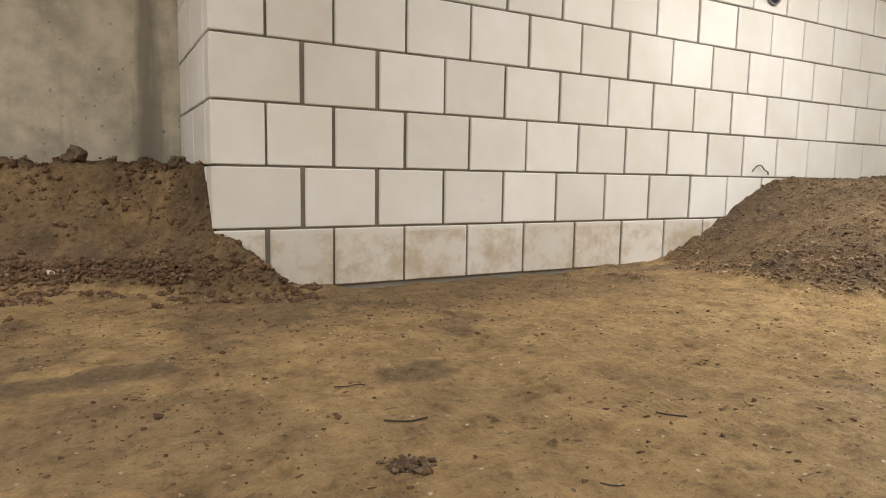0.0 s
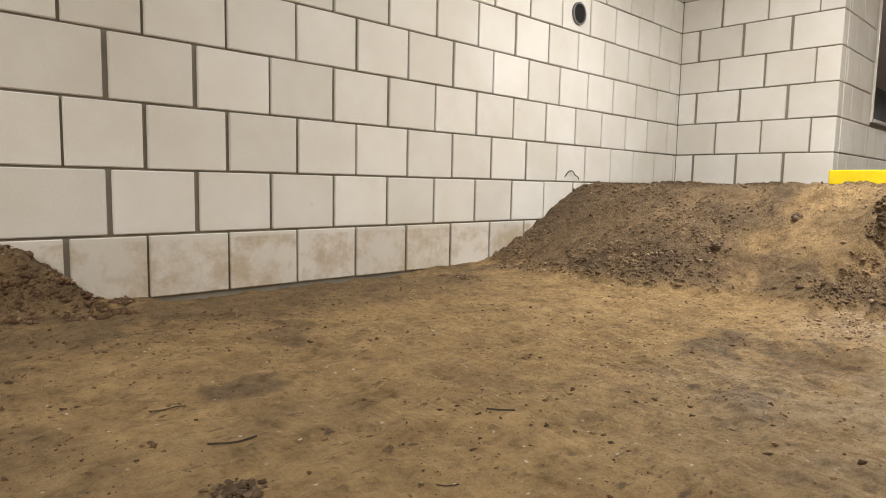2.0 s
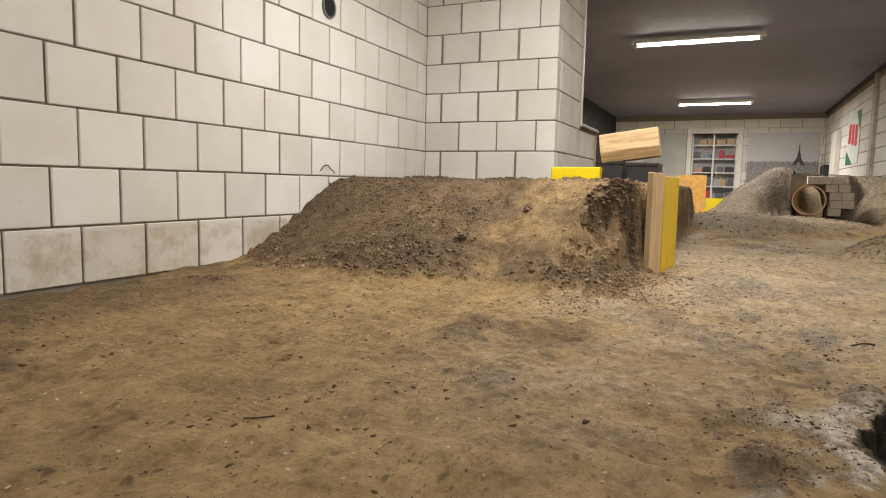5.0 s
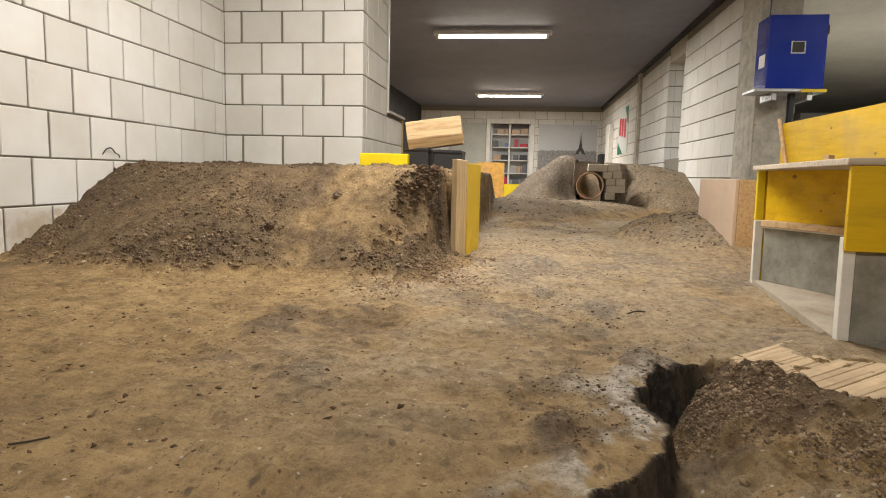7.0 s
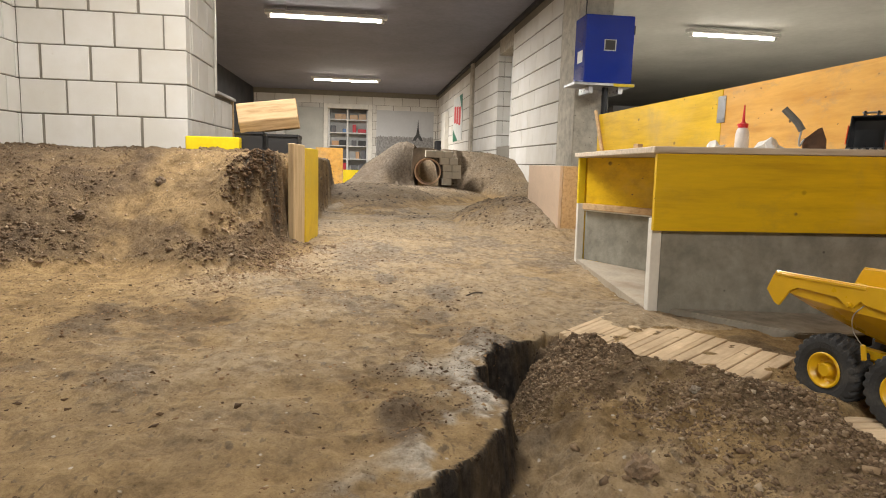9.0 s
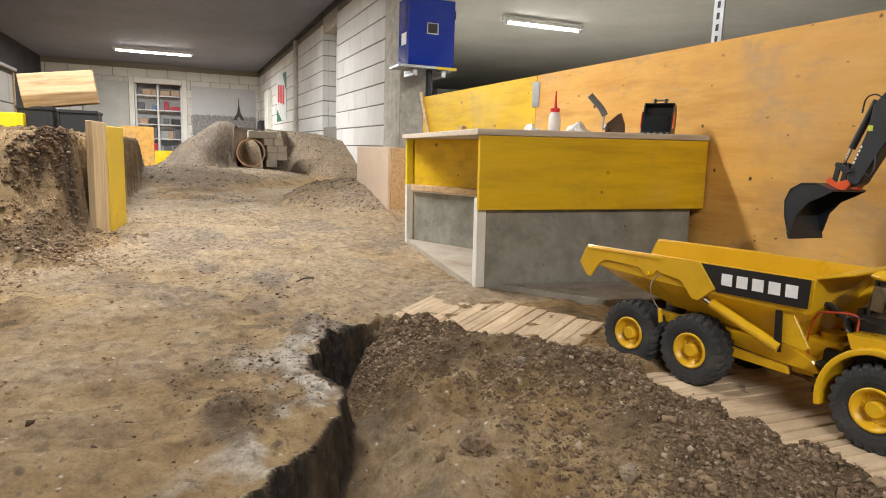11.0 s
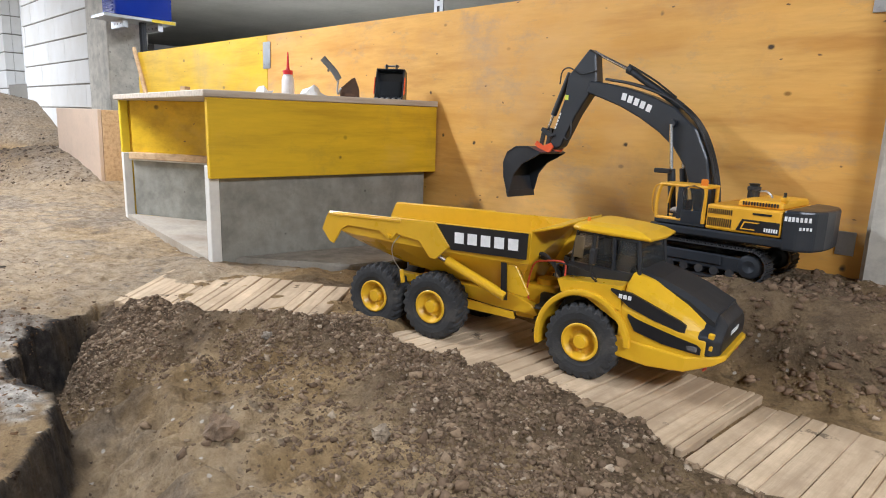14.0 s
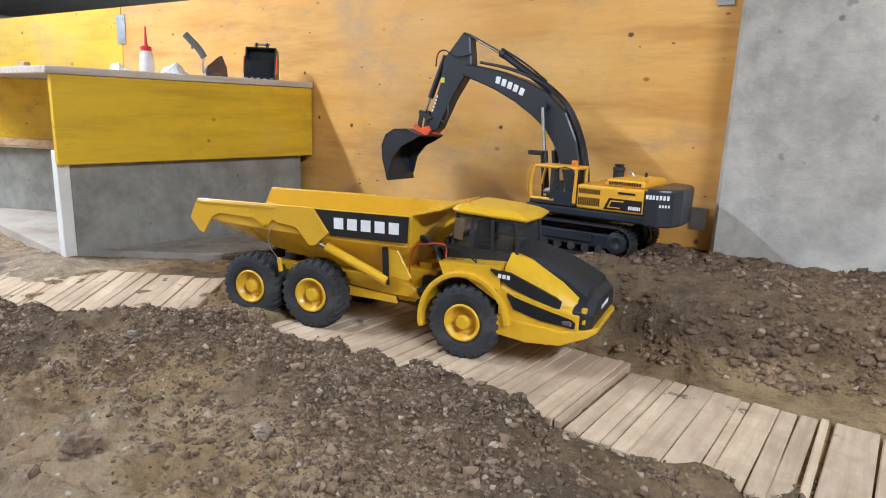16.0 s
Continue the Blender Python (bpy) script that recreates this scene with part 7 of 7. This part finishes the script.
scatter("heap_clods", "loose dark clods on the north-west soil heap", 13000, (-0.9, 1.08, 3.85, 5.0), (0.0028, 0.016, 2.0), lambda x, y, z, d, p, b: (d > 0.10) * np.where(z < 0.12, 1.0, 0.22 * patchy(x, y, 6, 5)) * (z > 0.004), 21, shade=(1.1, 0.90, 0.76))
scatter("heap_crumbs", "fine reddish-brown crumbs on the north-west soil heap", 9000, (-0.9, 1.0, 3.95, 4.8), (0.0015, 0.005, 2.0), lambda x, y, z, d, p, b: (d > 0.15) * patchy(x, y, 9, 6), 41, sink=0.3, shade=(1.2, 0.98, 0.8))
scatter("heap_clods", "loose dark clods rolled down the wide soil heap", 13000, (2.3, 4.9, 2.0, 4.19), (0.0022, 0.013, 2.4), lambda x, y, z, d, p, b: (d > 0.12) * (z > 0.006) * np.where(z < 0.16, 1.0, 0.40) * patchy(x, y, 2.2, 7) * np.clip(d * 1.4, 0, 1), 22, shade=(1.1, 1.02, 0.93), blend=1.3)
scatter("heap_crumbs", "fine sandy crumbs on the wide soil heap", 15000, (2.3, 4.4, 2.2, 4.19), (0.0016, 0.006, 2.4), lambda x, y, z, d, p, b: (z > 0.01) * patchy(x, y, 4, 8), 42, sink=0.3, shade=(1.15, 1.05, 0.94), blend=1.5)
scatter("pit_gravel", "loose grey-brown gravel on the slope of the pit", 52000, (0.25, 1.92, 1.00, 1.72), (0.0009, 0.0060, 3.0), lambda x, y, z, d, p, b: (b < 0.3) * (beyond_pit(x, y) > 0.02) * (0.035 + sstep(0.48, 0.78, pit_u(x, y) + 0.40 * sstep(1.35, 1.6, x)) * sstep(1.22, 1.05, pit_u(x, y))) * patchy(x, y, 7, 9), 23, sink=0.28, shade=(1.62, 1.52, 1.37))
scatter("pit_stones", "larger stones among the gravel of the pit slope", 1100, (0.20, 1.85, 1.06, 1.62), (0.0045, 0.011, 2.6), lambda x, y, z, d, p, b: (beyond_pit(x, y) > 0.06) * (0.12 + sstep(0.4, 0.7, pit_u(x, y))) * (pit_u(x, y) < 1.05), 29, sink=0.30, shade=(1.8, 1.68, 1.50))
scatter("bank_clods", "loose clods along the foot of the soil bank", 11000, (-0.2, 1.6, 0.37, 0.88), (0.0013, 0.012, 2.9), lambda x, y, z, d, p, b: (z > 0.008) * np.where(z < 0.10, 0.9, 0.35) * patchy(x, y, 6, 13), 24, sink=0.3, shade=(1.15, 1.03, 0.92), blend=0.7)
scatter("floor_crumbs", "scattered sandy crumbs on the driven floor", 15000, (-0.2, 4.6, 1.1, 4.15), (0.0010, 0.0055, 3.4), lambda x, y, z, d, p, b: (z < 0.035) * (beyond_pit(x, y) < -0.01) * patchy(x, y, 2.6, 15) ** 1.5 * np.where(d > 0.15, 1.0, 0.5), 25, sink=0.36, shade=(2.1, 1.75, 1.35))
scatter("floor_crumbs", "scattered dark soil crumbs on the driven floor", 15000, (-0.2, 4.6, 1.1, 4.15), (0.0012, 0.0085, 3.6), lambda x, y, z, d, p, b: (z < 0.035) * (beyond_pit(x, y) < -0.01) * patchy(x, y, 3.4, 16) ** 1.3 * np.where(d > 0.15, 1.0, 0.4), 43, sink=0.30, shade=(0.95, 0.80, 0.64), flat=0.55)
scatter("rim_crumbs", "dark crumbs around the rim of the pit", 1000, (1.05, 2.0, 1.45, 2.0), (0.0008, 0.0045, 2.8), lambda x, y, z, d, p, b: (beyond_pit(x, y) < 0.0) * (beyond_pit(x, y) > -0.26) * np.where(d > 0.3, 1.0, 0.03), 26, shade=(0.95, 0.84, 0.73))
scatter("mound_clods", "loose clods on the far mounds", 5000, (4.6, 11.0, -0.15, 3.0), (0.004, 0.016, 2.4), lambda x, y, z, d, p, b: (d > 0.3) * 0.8, 27, sink=0.35, shade=(0.9, 0.93, 0.97))
scatter("foot_clods", "brown debris in front of the cut face of the heap", 5000, (2.2, 3.5, 1.75, 2.5), (0.0016, 0.009, 2.8), lambda x, y, z, d, p, b: (z < 0.2) * patchy(x, y, 5, 17) * np.clip(1 - np.hypot((x - 2.98) / 0.60, (y - 2.30) / 0.36), 0, 1) * 1.6, 28, sink=0.32, shade=(1.15, 1.03, 0.9), blend=0.9)
scatter("cut_face_clods", "dark lumps clinging to the cut face of the heap", 1800, (3.02, 3.48, 2.18, 2.62), (0.003, 0.014, 2.0), lambda x, y, z, d, p, b: b * (b > 0.3), 31, sink=0.40, shade=(0.95, 0.82, 0.70))
# lumps coloured extra dark to match the shade painted on the pit wall
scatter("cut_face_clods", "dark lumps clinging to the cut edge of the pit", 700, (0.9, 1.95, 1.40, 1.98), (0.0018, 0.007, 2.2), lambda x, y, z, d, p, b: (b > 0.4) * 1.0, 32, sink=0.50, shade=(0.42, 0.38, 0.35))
scatter("side_heap_clods", "loose clods on the low heap beside the chipboard box", 900, (4.2, 6.2, 0.35, 1.2), (0.004, 0.012, 2.4), lambda x, y, z, d, p, b: (z > 0.02) * 1.0, 33, shade=(1.0, 0.95, 0.9))
scatter("crumbled_clod", "crumbled grey-brown soil clod on the packed floor", 170, (0.68, 0.79, 2.58, 2.67), (0.0022, 0.010, 1.8), lambda x, y, z, d, p, b: near_spot(x, y, 0.735, 2.62, 0.038, 0.032) ** 2, 44, sink=0.1, shade=(1.0, 0.92, 0.84))


def stone(x, y, s, seed, label, flat=0.75, dz=0.0, tone=(0.15, 0.105, 0.068)):
    bm = bmesh.new()
    bmesh.ops.create_icosphere(bm, subdivisions=3, radius=1)
    for v in bm.verts:
        n = noise.noise(v.co * 1.3 + Vector((seed, 0, 0))) * 0.55 + noise.noise(v.co * 3.1 + Vector((0, seed, 0))) * 0.38 + noise.noise(v.co * 8 + Vector((0, 0, seed))) * 0.2
        v.co = v.co * (1 + n) * s
        v.co.z *= flat
    return tagged(part("soil_clod", bm, simple("clod_soil", tone, 0.95, scale=60, vary=0.45, bumped=0.8, place="world"), None, m=pose(x, y, zg(x, y) + s * flat * 0.55 + dz, 0, 0, seed * 50)), label, "clod", "large clods")


stone(1.25, 1.475, 0.021, 2.1, "rounded brown soil clod on the pit floor", 1.05, tone=(0.27, 0.185, 0.115))
stone(1.06, 1.352, 0.011, 3.7, "pale angular stone on the gravel slope", 0.9, tone=(0.32, 0.25, 0.17))
stone(0.30, 4.70, 0.040, 5.2, "dark clod on the crest of the soil heap", 0.8)
stone(0.66, 4.62, 0.034, 6.4, "dark clod on the crest of the soil heap", 0.8)
stone(3.30, 2.75, 0.022, 7.7, "dark clod on the slope of the heap", 0.8)
stone(3.05, 2.98, 0.020, 8.9, "dark clod on the slope of the heap", 0.8)
stone(1.47, 1.28, 0.009, 9.3, "pale stone among the gravel", 0.8, tone=(0.30, 0.25, 0.19))
M_TWIG = simple("dark_twig", (0.05, 0.035, 0.022), 0.8, scale=50)


def twig(points, r, label):
    """A bent twig lying on the floor through places in plan."""
    pts = [(x, y, zg(x, y) + r * (2.4 if i % 2 else 1.4)) for i, (x, y) in enumerate(points)]
    return tagged(part("twig", hose(pts, r, 6, 5), M_TWIG, None), label, "twig", "twigs on the floor")


twig([(0.745, 2.985), (0.765, 2.972), (0.790, 2.978), (0.802, 2.966)], 0.0010, "short dark bent twig lying on the floor")
twig([(0.752, 2.760), (0.775, 2.752), (0.792, 2.741), (0.818, 2.732)], 0.0016, "dark broken twig pressed into the floor")
twig([(1.204, 2.606), (1.222, 2.590), (1.243, 2.571)], 0.0016, "short dark twig beside a clod")
twig([(2.362, 1.556), (2.372, 1.530), (2.385, 1.500)], 0.0024, "short dark stick lying near the pit")
twig([(0.944, 2.463), (0.958, 2.455), (0.972, 2.446)], 0.0010, "thin straight dark twig on the floor")
tagged(part("paper_scrap", box(-0.017, 0.017, -0.009, 0.009, 0, 0.0015), simple("dusty_paper", (0.52, 0.47, 0.38), 0.8, scale=40), None, m=pose(0.22, 4.335, zg(0.22, 4.335) + 0.004, 42, 8, 20)), "small white paper scrap on the soil heap", "paper")


# ---------- blocks of the walls ----------
lay_blocks(WALL_A, "x", 0.715, 5.128, 4.20, -1, 1.168, 10, wide=0.3017, closer=0.045, shift=0.029, thick=lambda c, x: (c % 2 == 1 and x < 1.5) or (c == 0 and x < 1.0))
lay_blocks(WALL_A2, "y", 4.304, 5.016, 0.715, -1, 4.30, 10)
lay_blocks(WALL_B, "y", 3.11, 4.196, 5.12, -1, 3.74, 10, wide=0.32, thick=lambda c, y: c % 2 == 0)
lay_blocks(WALL_B2, "x", 5.225, 5.95, 3.11, -1, 5.42, 10)
lay_blocks(WALL_P, "x", 5.954, 6.62, 3.11, -1, 5.42, 4)
lay_blocks(WALL_R, "x", 7.275, 9.6, -0.20, 1, 7.4, 10, wide=0.6, tight=True)
lay_blocks(WALL_R2, "x", 10.6, 19.19, -0.20, 1, 7.4, 10, wide=0.6, tight=True)
lay_blocks(WALL_R2, "y", -0.5, -0.303, 10.60, -1, -0.7, 10, wide=0.6, tight=True)
lay_blocks(WALL_E, "y", -0.20, 1.695, 19.19, -1, 0.1, 10, wide=0.5)
lay_blocks(WALL_E2, "y", 3.10, 5.03, 19.19, -1, 3.2, 10, wide=0.5)
lay_blocks(WALL_LINTEL, "y", 1.70, 3.098, 19.19, -1, 1.9, 10, 9, wide=0.5)
